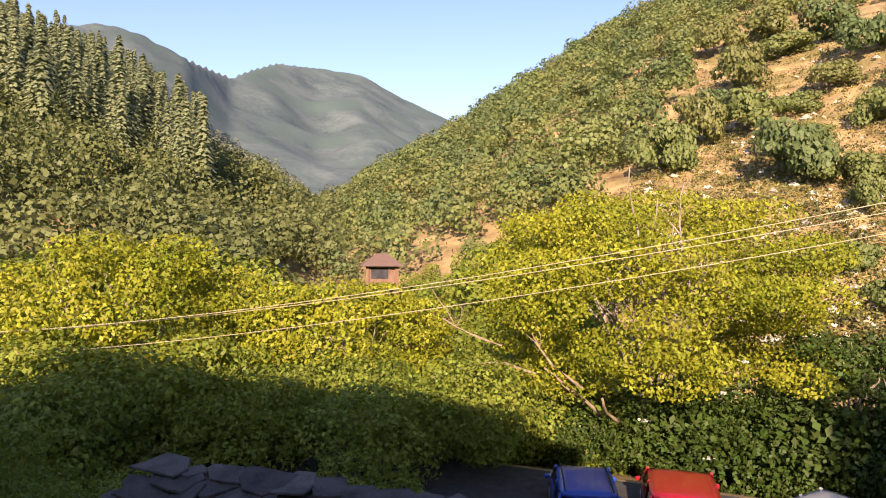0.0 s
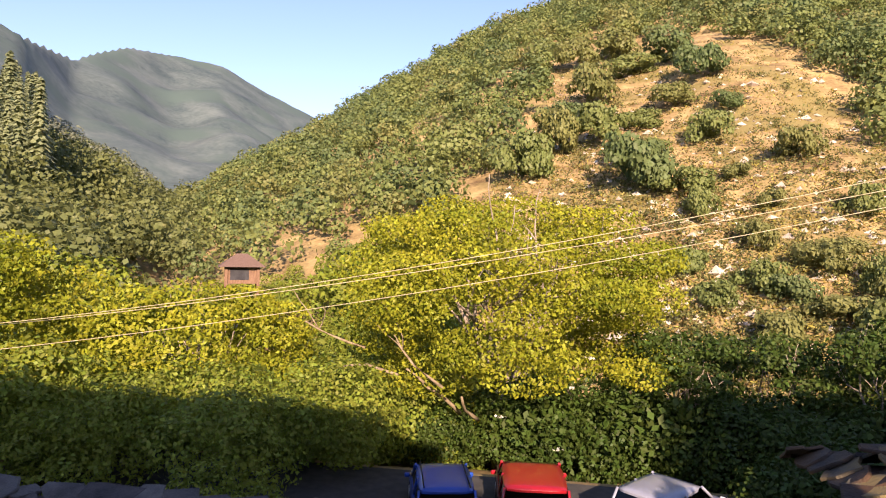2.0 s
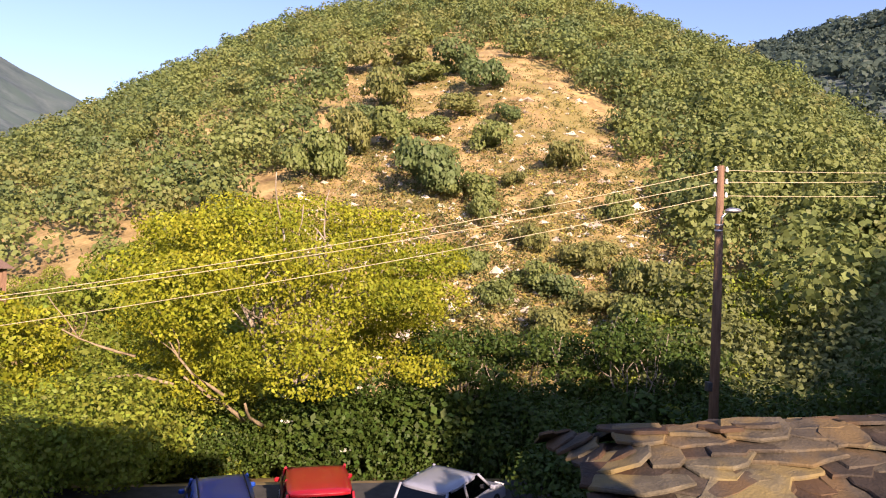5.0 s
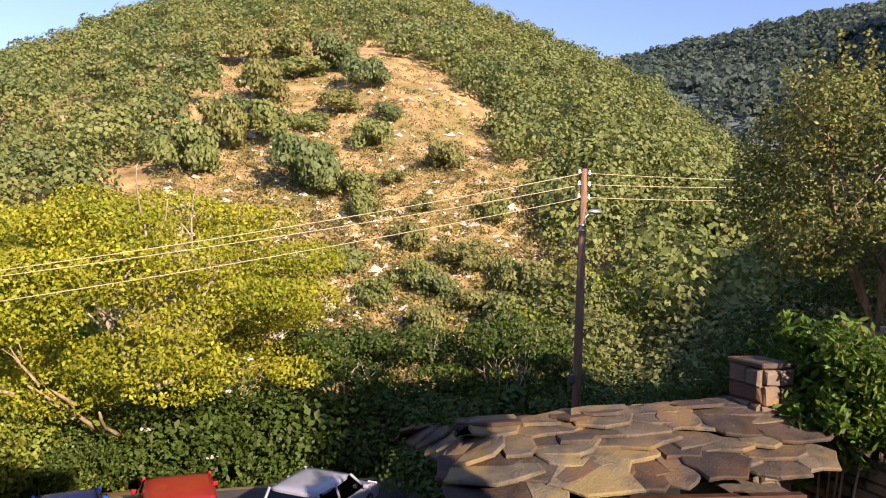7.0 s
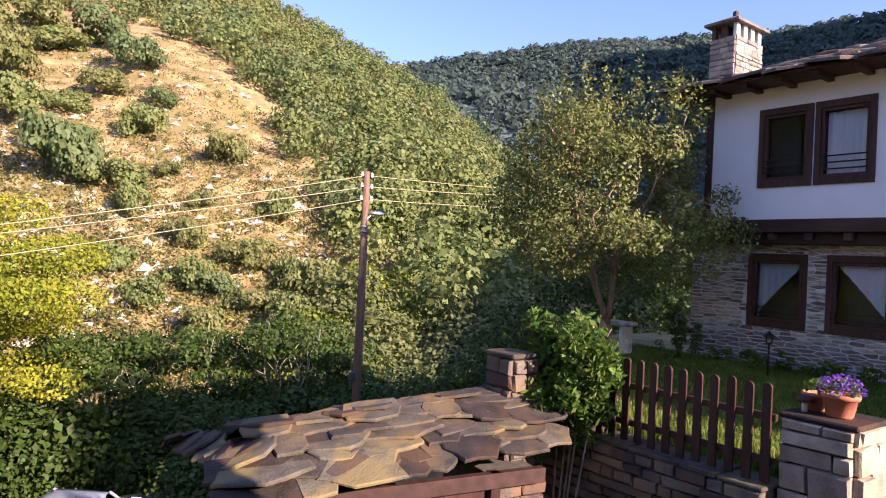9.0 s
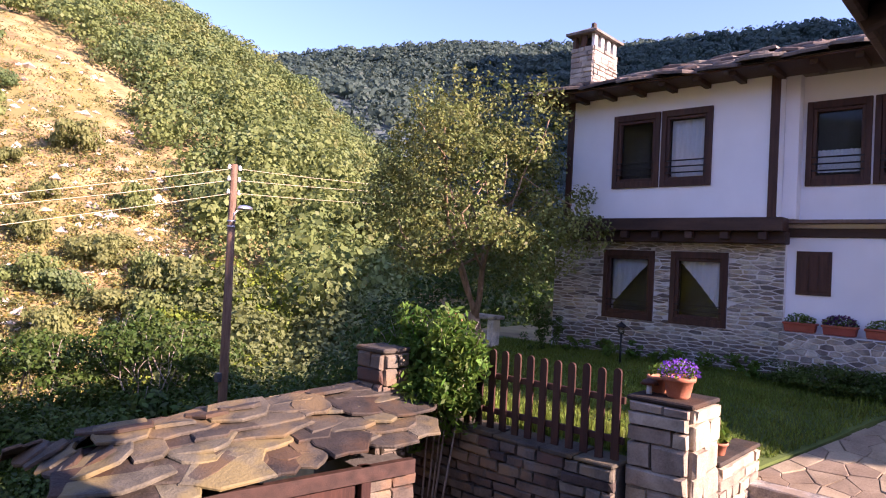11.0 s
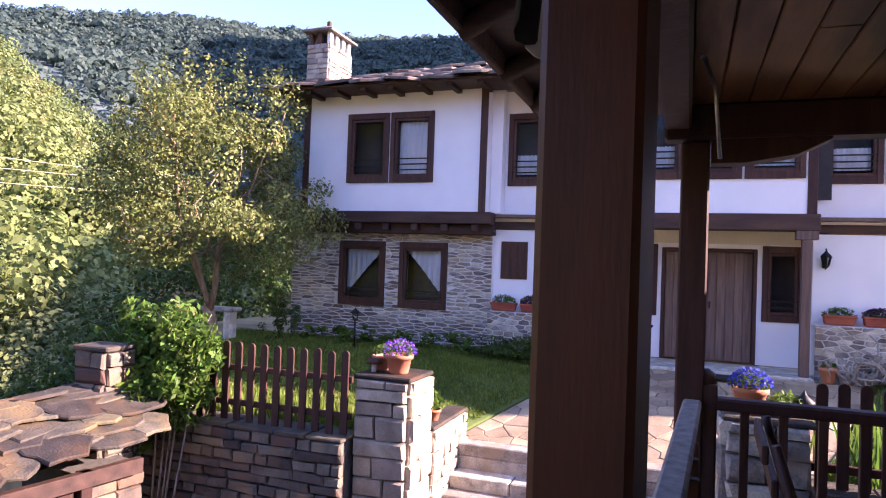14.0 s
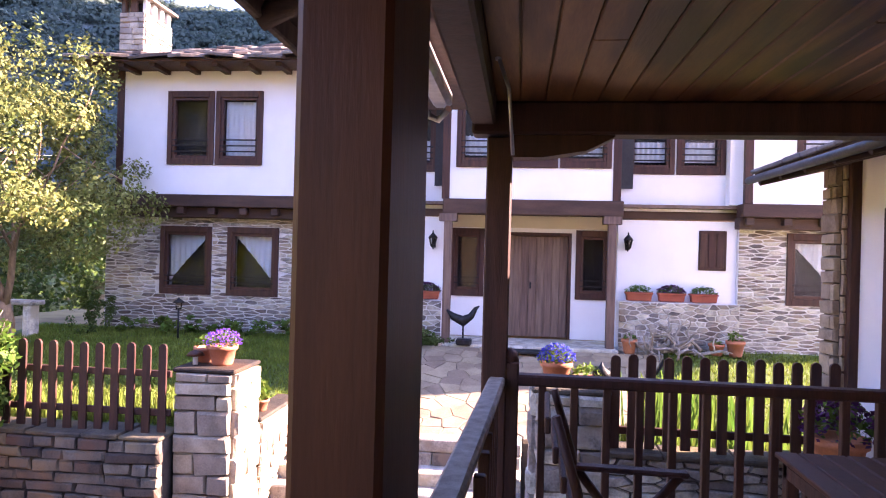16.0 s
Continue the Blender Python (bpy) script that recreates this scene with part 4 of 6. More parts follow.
# darkened leaves stand in for the shade on these trees
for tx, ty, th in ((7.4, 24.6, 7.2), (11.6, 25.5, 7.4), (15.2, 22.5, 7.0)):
    broad_tree("shady_tree", tx, ty, float(land(tx, ty)), th, 7.6, 10000, 0.2, DARK_SHADED_LEAF, "leafy tree behind the parked cars, shade put into its dark green", int(tx * 10), 0.16, 5, 60, "dark trees behind the road")

gr = np.random.default_rng(21)


def shrub_shape(leaves, leaf):
    q = lobed_crown(leaves, 15, (2.4, 2.4, 2.2), gr, leaf, 0.65, 0.36, -0.4, 0.6)
    q[:, :, 2] += 1.8
    return q


NEAR_SHRUBS = [shrub_shape(2500, 0.145) for _ in range(5)]
MID_SHRUBS = [shrub_shape(900, 0.27) for _ in range(5)]


def fill(n, az0, az1, r0, r1, rng, tall, clear=()):
    """Shrub places; tall gives the scale by distance."""
    out = []
    while len(out) < n:
        az, r = rng.uniform(az0, az1), math.sqrt(rng.uniform(r0 * r0, r1 * r1))
        x, y = CX - r * math.sin(math.radians(az)), CY + r * math.cos(math.radians(az))
        if any(a < x < b and c < y < d for a, b, c, d in clear):
            continue
        out.append((x, y, float(land(x, y)), tall(r) * rng.uniform(0.75, 1.25)))
    return out


def thicket(name, places, shapes, mat, label, rng):
    out = []
    for x, y, z, s in places:
        q = shapes[rng.integers(len(shapes))]
        a = rng.uniform(0, 6.28)
        m = np.array([[math.cos(a), -math.sin(a), 0], [math.sin(a), math.cos(a), 0], [0, 0, 1]]) * s
        out.append((q.reshape(-1, 3) @ m.T + np.array([x, y, z - 0.3])).reshape(-1, 4, 3))
    return tagged(new(name, quads_mesh(name, np.concatenate(out), mat)), label, "shrubs", kind="stuff")


KEEP_CLEAR = [(-24, -12, 33, 45), (-4.6, 9.5, 5.0, 21.6), (-9, 16, -6, 6.0)]
thicket("near_thicket", fill(54, 13, 62, 19, 30, gr, lambda r: 0.95 + (r - 19) * 0.02, KEEP_CLEAR), NEAR_SHRUBS, SHRUB_LEAF, "dense green shrubs below the road", gr)
# right of bearing 13 the shade is put into a darker leaf colour
thicket("dark_thicket", fill(74, -48, 13, 21, 30, gr, lambda r: 0.95 + (r - 19) * 0.02, KEEP_CLEAR), NEAR_SHRUBS, DARK_SHADED_LEAF, "dense shrubs behind the road, shade put into their dark green", gr)
thicket("lit_thicket", fill(60, 2, 62, 30, 40, gr, lambda r: 1.02), MID_SHRUBS, WALNUT_LEAF, "sunlit yellow-green undergrowth", gr)
thicket("valley_thicket", fill(150, 3, 62, 30, 56, gr, lambda r: 1.2 + (r - 30) * 0.012, KEEP_CLEAR) + fill(30, -36, -25, 38, 58, gr, lambda r: 1.1) + fill(25, -58, -27, 26, 36, gr, lambda r: 1.0, KEEP_CLEAR), MID_SHRUBS, SHRUB_LEAF, "green undergrowth along the valley floor", gr)
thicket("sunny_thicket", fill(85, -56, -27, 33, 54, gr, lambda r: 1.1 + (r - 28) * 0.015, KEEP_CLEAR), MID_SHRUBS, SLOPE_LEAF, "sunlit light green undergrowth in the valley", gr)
# shade again comes from the leaf colour
thicket("shady_thicket", fill(70, -28, 3, 27, 37, gr, lambda r: 1.0, KEEP_CLEAR), MID_SHRUBS, DARK_SHADED_LEAF, "undergrowth behind the road, shade put into its dark green", gr)
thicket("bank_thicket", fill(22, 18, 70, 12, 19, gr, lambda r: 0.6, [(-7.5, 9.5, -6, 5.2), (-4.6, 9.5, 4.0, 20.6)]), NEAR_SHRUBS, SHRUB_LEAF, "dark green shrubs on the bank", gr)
thicket("terrace_thicket", [(x, y, float(land(x, y)), s) for x, y, s in ((11, 8.6, 0.8), (13.5, 9.5, 0.9), (16, 9, 1.0), (18.5, 8, 1.1), (20, 11, 1.2), (14.8, 13, 1.3), (18, 15, 1.4), (10, 12, 1.0), (12.3, 15.5, 1.2), (22, 6.5, 1.2), (9.6, 22.5, 1.0))], NEAR_SHRUBS, DARK_SHADED_LEAF, "shrubs below the garden, shade put into their dark green", gr)

thicket("low_thicket", fill(60, 6, 40, 40, 64, gr, lambda r: 0.62) + fill(60, 18, 30, 47, 66, gr, lambda r: 0.5), MID_SHRUBS, SHRUB_LEAF, "low green undergrowth about the timber hut", gr)

# elder bush with white blossom beside the cars
elder = thing("elder_bush", "leafy elder bush with small white blossoms by the cars", "bush", pose(3.2, 22.4, float(land(3.2, 22.4))))
c = crown_points(5200, 40, (3.6, 2.6, 2.7), gr, 0.3, 0.45, -0.5)
c[:, 2] += 2.4
# elder leaves are darkened in colour to sit in shade
part("leaves", quads_mesh("leaves", leaf_quads(c, 0.18, gr, 0.3, 0.65), DARK_SHADED_LEAF), DARK_SHADED_LEAF, elder)
b = np.concatenate([q + gr.normal(0, 0.09, (14, 3)) * np.array([1, 1, 0.3]) for q in crown_points(16, 40, (3.6, 2.6, 2.7), gr, 0.1, 0.95, -0.2) + np.array([0, 0, 2.5])])
part("blossom", quads_mesh("blossom", leaf_quads(b, 0.11, gr, 0.7, 0.9), WHITE_PETAL), WHITE_PETAL, elder, "flat white blossom heads")

# ---- garden, paths and walls ----
def lawn_z(x):
    return -0.36 + 0.36 * (x - 8.6) / 5.8


def pave_z(x):
    return -0.7 + 0.7 * min(max((x - 10.6) / 3.15, 0), 1)


def lawn_h(x, y):
    """The lawn falls to the path along its edge."""
    if x < 9.7:
        return lawn_z(x)
    north = y - float(np.interp(x, [10.6, 13.72], [-2.95, -4.3]))
    south = float(np.interp(x, [10.6, 13.7], [-7.3, -8.6])) - y
    d = north if y > -5.5 else south
    t = min(max(d / 1.1, 0), 1)
    t = max(t * t * (3 - 2 * t), 1 - min((x - 9.7) / 0.9, 1))
    low = pave_z(x) + 0.01
    return low + (lawn_z(x) - low) * t


bm = bmesh.new()
for lo, hi in ((([8.9, 10.6, 13.72, 14.5], [-2.95, -2.95, -4.3, -4.3]), ([8.9, 11, 14.5], [1.9, 3.2, 3.6])), (([8.3, 10, 14.5], [-9.2, -13, -13]), ([8.3, 10.6, 13.7, 14.5], [-6.9, -7.3, -8.6, -8.6]))):
    xs = np.linspace(lo[0][0], 14.5, 40)
    cols = []
    for x in xs:
        a, b = np.interp(x, *lo), np.interp(x, *hi)
        ys = [a + (b - a) * k / 36 for k in range(37)]
        cols.append([bm.verts.new((x, ys[0], lawn_h(x, ys[0]) - 0.9))] + [bm.verts.new((x, y, lawn_h(x, y) + 0.012 * math.sin(x * 5 + y * 3))) for y in ys] + [bm.verts.new((x, ys[-1], lawn_h(x, ys[-1]) - 0.9))])
    for p, q in zip(cols, cols[1:]):
        for k in range(len(p) - 1):
            bm.faces.new((p[k], q[k], q[k + 1], p[k + 1]))
    for c in (cols[0], cols[-1]):
        bm.faces.new(c)
structure("lawn", bm, LAWN, "green mown lawn", "lawn")


def inside(x, y, poly):
    hit, n = False, len(poly)
    for k in range(n):
        (x0, y0), (x1, y1) = poly[k], poly[(k + 1) % n]
        if (y0 > y) != (y1 > y) and x < (x1 - x0) * (y - y0) / (y1 - y0) + x0:
            hit = not hit
    return hit


blades = []
lr = np.random.default_rng(31)
for poly, n in (([(8.95, 1.8), (8.95, -2.9), (10.6, -2.9), (13.7, -4.25), (14.3, -4.25), (14.3, 3.4)], 40000), ([(8.4, -6.95), (10.6, -7.35), (13.7, -8.6), (14.3, -8.6), (14.3, -12), (8.4, -9.2)], 12000)):
    xs, ys = lr.uniform(8.4, 14.4, n * 2), lr.uniform(*((-4.4, 3.5) if n > 20000 else (-12, -6.9)), n * 2)
    for x, y in zip(xs, ys):
        if inside(x, y, poly):
            h = lr.uniform(0.03, 0.075) * (2.2 if x < 9.6 else 1.0)
            a = lr.uniform(0, 6.28)
            dx, dy, lx, ly = math.cos(a) * 0.009, math.sin(a) * 0.009, lr.normal(0, 0.02), lr.normal(0, 0.02)
            z = lawn_h(x, y)
            blades.append(((x - dx, y - dy, z), (x + dx, y + dy, z), (x + lx + dx * 0.2, y + ly + dy * 0.2, z + h), (x + lx - dx * 0.2, y + ly - dy * 0.2, z + h)))
tagged(new("grass", quads_mesh("grass", np.array(blades), GRASS)), "short green grass with longer tufts by the fence", "grass", kind="stuff")

# sloping path of irregular flat stones
PATH_EDGE = [(10.55, -2.98), (13.72, -4.35), (13.72, -8.5), (10.55, -7.3)]
bm = bmesh.new()
ring = [bm.verts.new((x, y, pave_z(x) - 0.035)) for x, y in PATH_EDGE]
low = [bm.verts.new((x, y, pave_z(x) - 0.8)) for x, y in PATH_EDGE]
bm.faces.new(ring)
for k in range(4):
    bm.faces.new((ring[k], low[k], low[(k + 1) % 4], ring[(k + 1) % 4]))
pavement = structure("pavement", bm, MORTAR, "sloping path of irregular stone flags", "pavement")


def flag_mesh(seed, mat, thick=0.05, name="flagstone", n=7, wild=0.1):
    """A unit irregular flag with a chamfered rim."""
    r = random.Random(seed)
    an = sorted((k + r.uniform(-0.32, 0.32)) / n * 2 * math.pi for k in range(n))
    # a rounded rectangle, unevenly broken
    rad = [0.5 * r.uniform(1 - wild, 1 + wild * 0.6) / max(abs(math.cos(a)), abs(math.sin(a))) ** 0.75 for a in an]
    rim = lambda s, z: [(math.cos(a) * q * s, math.sin(a) * q * s, z + 0.35 * (1 - s) * wild * math.sin(3 * a + seed)) for a, q in zip(an, rad)]
    v = rim(1.0, -thick) + rim(1.0, -0.012) + rim(0.95, 0.0)
    f = [tuple(range(2 * n, 3 * n))] + [(a + k, a + (k + 1) % n, a + n + (k + 1) % n, a + n + k) for a in (0, n) for k in range(n)]
    return mesh_from(name, v, f, mat)


def clip_poly(poly, px, py, nx, ny):
    """The part of a polygon behind the line through (px, py) with outward normal (nx, ny)."""
    out = []
    for k in range(len(poly)):
        a, b = poly[k], poly[(k + 1) % len(poly)]
        da, db = (a[0] - px) * nx + (a[1] - py) * ny, (b[0] - px) * nx + (b[1] - py) * ny
        if da <= 0:
            out.append(a)
        if (da < 0) != (db < 0) and abs(da - db) > 1e-9:
            t = da / (da - db)
            out.append((a[0] + (b[0] - a[0]) * t, a[1] + (b[1] - a[1]) * t))
    return out


def crazy_paving(outline, size, rng, most=4000):
    """Irregular polygons that fill an outline with tight joints."""
    x0, x1 = min(p[0] for p in outline), max(p[0] for p in outline)
    y0, y1 = min(p[1] for p in outline), max(p[1] for p in outline)
    seeds, tries = [], 0
    while tries < most:
        tries += 1
        p = (rng.uniform(x0, x1), rng.uniform(y0, y1))
        if inside(p[0], p[1], outline) and all((p[0] - q[0]) ** 2 + ((p[1] - q[1]) * 0.8) ** 2 > (size * rng.uniform(0.7, 1.1)) ** 2 for q in seeds):
            seeds.append(p)
    cells = []
    for p in seeds:
        poly = list(outline)
        for q in seeds:
            d = math.hypot(q[0] - p[0], q[1] - p[1])
            if 0 < d < size * 4:
                nx, ny = (q[0] - p[0]) / d, (q[1] - p[1]) / d
                poly = clip_poly(poly, p[0] + nx * (d / 2 - 0.005), p[1] + ny * (d / 2 - 0.005), nx, ny)
        if len(poly) > 2:
            cells.append((p, poly))
    return cells


def lay_rubble(parent, frame_m, width, height, size, flat, mat, depth, seed, holes=(), gap=0.012, limit=300):
    """Irregular flat stones over a wall face: local x along, z up, -y outwards; flat is how much longer than high they lie."""
    r = random.Random(seed)
    cells = crazy_paving([(0, 0), (width, 0), (width, height * flat), (0, height * flat)], size, r, 9000)
    cells.sort(key=lambda c: -c[0][1])
    rest_v, rest_f, count = [], [], 0
    for (su, sv), poly in cells:
        poly = [(u, v / flat) for u, v in poly]
        sv /= flat
        skip = False
        for a, b, c, d in holes:
            if a < su < b and c < sv < d:
                skip = True
            elif max(p[0] for p in poly) > a and min(p[0] for p in poly) < b and max(p[1] for p in poly) > c and min(p[1] for p in poly) < d:
                side = max(((a - su, (a, sv, 1, 0)), (su - b, (b, sv, -1, 0)), (c - sv, (su, c, 0, 1)), (sv - d, (su, d, 0, -1))))[1]
                poly = clip_poly(poly, *side)
        if skip or len(poly) < 3:
            continue
        mu, mv = sum(p[0] for p in poly) / len(poly), sum(p[1] for p in poly) / len(poly)
        wu, wv = max(abs(p[0] - mu) for p in poly), max(abs(p[1] - mv) for p in poly)
        if wu < 0.02 or wv < 0.012:
            continue
        n, out = len(poly), depth * r.uniform(0.6, 1.3)
        ring = lambda g, y: [((u - mu) * max(1 - g / wu, 0.3), y + r.uniform(-0.006, 0.006), (v - mv) * max(1 - g / wv, 0.3)) for u, v in poly]
        verts = ring(gap * 0.4, 0.02) + ring(gap * 0.7, -out * 0.5) + ring(gap * 1.1, -out)
        faces = [tuple(range(2 * n, 3 * n))] + [(q + k, q + (k + 1) % n, q + n + (k + 1) % n, q + n + k) for q in (0, n) for k in range(n)]
        m = frame_m @ Matrix.Translation((mu, 0, mv))
        if count < limit:
            ob = new("stone", mesh_from("stone", verts, faces, mat))
            ob.parent = parent
            ob.matrix_basis = m
            count += 1
        else:
            o = len(rest_v)
            rest_v += [m @ Vector(p) for p in verts]
            rest_f += [tuple(o + k for k in f) for f in faces]
    if rest_v:
        ob = new("small_stones", mesh_from("small_stones", rest_v, rest_f, mat))
        ob.parent = parent
        ob["kind"] = "stuff"


pr = random.Random(9)
for (cx_, cy_), poly in crazy_paving(PATH_EDGE, 0.24, pr, 6000):
    n = len(poly)
    dz, tx, ty = pr.uniform(-0.006, 0.008), pr.uniform(-0.012, 0.012), pr.uniform(-0.012, 0.012)
    top = lambda s, z: [((x - cx_) * s + pr.uniform(-0.006, 0.006), (y - cy_) * s + pr.uniform(-0.006, 0.006), pave_z(cx_ + (x - cx_) * s) - pave_z(cx_) + z + dz + (x - cx_) * tx + (y - cy_) * ty) for x, y in poly]
    v = top(1.0, -0.06) + top(1.0, -0.008) + top(0.965, 0.0)
    f = [tuple(range(2 * n, 3 * n))] + [(a + k, a + (k + 1) % n, a + n + (k + 1) % n, a + n + k) for a in (0, n) for k in range(n)]
    ob = new("flagstone", mesh_from("flagstone", v, f, PAVING))
    ob.parent = pavement
    ob.matrix_basis = pose(cx_, cy_, pave_z(cx_))

# steps down to the lower yard
stairs = tagged(new("stairs", finish(box(8.2, 10.5, -6.1, -3.05, -3.2, -2.2), "stairs", MORTAR)), "stone steps up to the path", "stairs", kind="structure")
for k in range(8):
    xk, zk = 10.62 - 0.3 * k, -0.7 - 0.16 * k
    a = -3.08
    while a > -6.1:
        w = pr.uniform(0.7, 1.3)
        b = max(a - w, -6.1)
        part("step", box(xk - 0.3 - 0.03, xk + 0.06, b + 0.006, a - 0.006, zk - 0.16 - 0.16 * 1.0 - 0.02, zk - 0.16 + pr.uniform(-0.004, 0.004), 0.015), STONE, stairs)
        a = b
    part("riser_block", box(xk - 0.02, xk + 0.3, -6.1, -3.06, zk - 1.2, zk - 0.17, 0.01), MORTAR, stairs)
part("step", box(10.3, 10.75, -6.1, -3.05, -0.86, -0.70, 0.015), STONE, stairs)


PILLAR_STONE = material("pale_sandstone", (0.2, 0.158, 0.115), (0.43, 0.35, 0.26), 5, 0.85, 0.7, 45, island=0.2, item=0.25)
PILLAR_STONES = [stone_mesh("stone", PILLAR_STONE, 120 + k, 0.07, 0.06) for k in range(8)]


def rubble_block(name, x0, x1, y0, y1, z0, z1, faces, meshes, label, category, rows=(0.1, 0.2), widths=(0.2, 0.42), seed=1, kind="structure", depth=0.1, limit=300):
    """A stone-faced wall or pillar: a mortar core and stones laid on the given faces."""
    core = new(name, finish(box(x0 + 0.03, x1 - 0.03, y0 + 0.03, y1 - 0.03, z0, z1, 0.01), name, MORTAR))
    tagged(core, label, category, kind="structure")
    for k, f in enumerate(faces):
        if f == "-x":
            m, w = facing(x0 + 0.03, y1, z0, "-x"), y1 - y0
        elif f == "-y":
            m, w = facing(x0, y0 + 0.03, z0, "-y"), x1 - x0
        elif f == "+y":
            m, w = facing(x1, y1 - 0.03, z0, "+y"), x1 - x0
        else:
            m, w = facing(x1 - 0.03, y0, z0, "+x"), y1 - y0
        if kind == "rubble":
            lay_rubble(core, m, w, z1 - z0, 0.24, 3.4, meshes[0].materials[0], 0.05, seed + k)
        else:
            lay_stones(core, m, stone_rows(w, z1 - z0, rows, widths, seed + k), meshes, depth, seed + k, limit=limit)
    return core


def coping(parent, x0, x1, y0, y1, z, seed, step=0.55, mat=None):
    r = random.Random(seed)
    if y1 - y0 > x1 - x0:
        a = y0
        while a < y1 - 0.05:
            w = min(r.uniform(step * 0.7, step * 1.3), y1 - a)
            part("coping_slab", box(x0 - r.uniform(0, 0.05), x1 + r.uniform(0, 0.04), a + 0.006, a + w - 0.006, z, z + r.uniform(0.04, 0.06), 0.012), mat or SLATE, parent)
            a += w
    else:
        part("coping_slab", box(x0, x1, y0, y1, z, z + 0.05, 0.012), mat or SLATE, parent)


w = rubble_block("retaining_wall", 8.45, 8.85, -2.4, 0.9, -1.9, -0.36, ["-x"], WARM_STONES, "coursed stone retaining wall below the picket fence", "wall", (0.075, 0.15), (0.18, 0.46), 3, depth=0.09)
coping(w, 8.43, 8.87, -2.4, 0.9, -0.36, 4)
p = rubble_block("gate_pillar", 8.75, 9.4, -3.02, -2.4, -1.9, 0.31, ["-x", "-y"], PILLAR_STONES, "square pale stone gate pillar carrying flower pots", "pillar", (0.14, 0.3), (0.25, 0.45), 5, depth=0.12)
part("coping_slab", box(8.72, 9.43, -3.06, -2.36, 0.31, 0.36, 0.015), SLATE, p)
w = rubble_block("path_wall", 9.4, 10.62, -3.06, -2.85, -1.6, -0.36, ["-y"], PILLAR_STONES, "low stone wall beside the steps", "wall", (0.1, 0.18), (0.2, 0.4), 7)
part("coping_slab", box(9.4, 10.7, -3.1, -2.8, -0.36, -0.31, 0.015), SLATE, w)
p = rubble_block("stone_pier", 7.72, 8.1, 0.22, 0.66, -2.6, 0.5, ["-x", "-y"], WARM_STONES, "stone pier beside the gate roof", "pillar", (0.12, 0.22), (0.2, 0.46), 8)
part("coping_slab", box(7.68, 8.14, 0.18, 0.7, 0.5, 0.56, 0.015), SLATE, p)
p = rubble_block("gate_pillar", 8.05, 8.55, -6.82, -6.2, -1.9, 0.42, ["-x", "+y"], STONES, "square stone gate pillar in shade carrying flower pots", "pillar", (0.13, 0.26), (0.25, 0.45), 9, depth=0.12)
part("coping_slab", box(8.02, 8.58, -6.86, -6.16, 0.42, 0.47, 0.015), SLATE, p)
w = rubble_block("retaining_wall", 8.0, 8.3, -8.85, -6.82, -1.9, -0.1, ["-x"], STONES, "rubble stone wall below the dark picket fence", "wall", seed=12, kind="rubble")
coping(w, 7.98, 8.32, -8.85, -6.82, -0.1, 13)


def picket(h, w=0.085, t=0.028):
    """One board with a rounded head."""
    bm = bmesh.new()
    prof = [(-w / 2, 0), (w / 2, 0), (w / 2, h - w / 2)] + [(math.cos(a) * w / 2, h - w / 2 + math.sin(a) * w / 2) for a in (0.5, 1.05, 1.57, 2.1, 2.64)] + [(-w / 2, h - w / 2)]
    a = [bm.verts.new((-t / 2, y, z)) for y, z in prof]
    b = [bm.verts.new((t / 2, y, z)) for y, z in prof]
    bm.faces.new(a)
    bm.faces.new(b[::-1])
    for k in range(len(prof)):
        bm.faces.new((a[k], b[k], b[(k + 1) % len(prof)], a[(k + 1) % len(prof)]))
    return finish(bm, "picket", DARK_WOOD)


def picket_fence(x, y0, y1, n, z0, height, rails, label):
    t = thing("picket_fence", label, "fence", pose(x, (y0 + y1) / 2, z0))
    me = picket(height)
    for k in range(n):
        ob = new("picket", me)
        ob.parent = t
        ob.matrix_basis = pose(0, y0 - (y0 + y1) / 2 + (y1 - y0) * k / (n - 1), pr.uniform(-0.012, 0.012), 0, 0, pr.uniform(-2, 2))
    for z in rails:
        part("rail", box(0.016, 0.055, -abs(y1 - y0) / 2 - 0.08, abs(y1 - y0) / 2 + 0.08, z, z + 0.07, 0.006), DARK_WOOD, t)
    return t


picket_fence(8.6, -0.36, -2.32, 12, -0.31, 0.93, (0.17, 0.58), "brown picket fence with rounded heads on the stone wall")
picket_fence(8.12, -6.9, -8.76, 13, -0.05, 0.84, (0.12, 0.55), "dark picket fence with rounded heads in the shade")

# ---- the slab-roofed gate ----
gate = thing("gate_house", "small stone gateway under a roof of big weathered slabs", "gate", pose(4.33, 0.05, -0.08, 0, 0, -9.2))


def gate_slope(u, v):
    """Height of the gate's roof: u along the eave, v up the slope and over the ridge."""
    front = -0.42 + 0.085 * u + 0.33 * v
    back = -0.42 + 0.085 * u + 0.33 * 0.95 - 0.35 * (v - 0.95)
    hip = -0.45 + 0.62 * (u + 0.22 * v)
    return min(front, back, hip)


bm = bmesh.new()
us, vs2 = [0.05, 0.25, 0.6, 1.2, 2.0, 2.8, 3.4], [0.03, 0.3, 0.6, 0.95, 1.3, 1.75]
grid = [[bm.verts.new((u, v, gate_slope(u, v) - 0.06)) for v in vs2] for u in us]
gridl = [[bm.verts.new((u, v, gate_slope(u, v) - 0.12)) for v in vs2] for u in us]
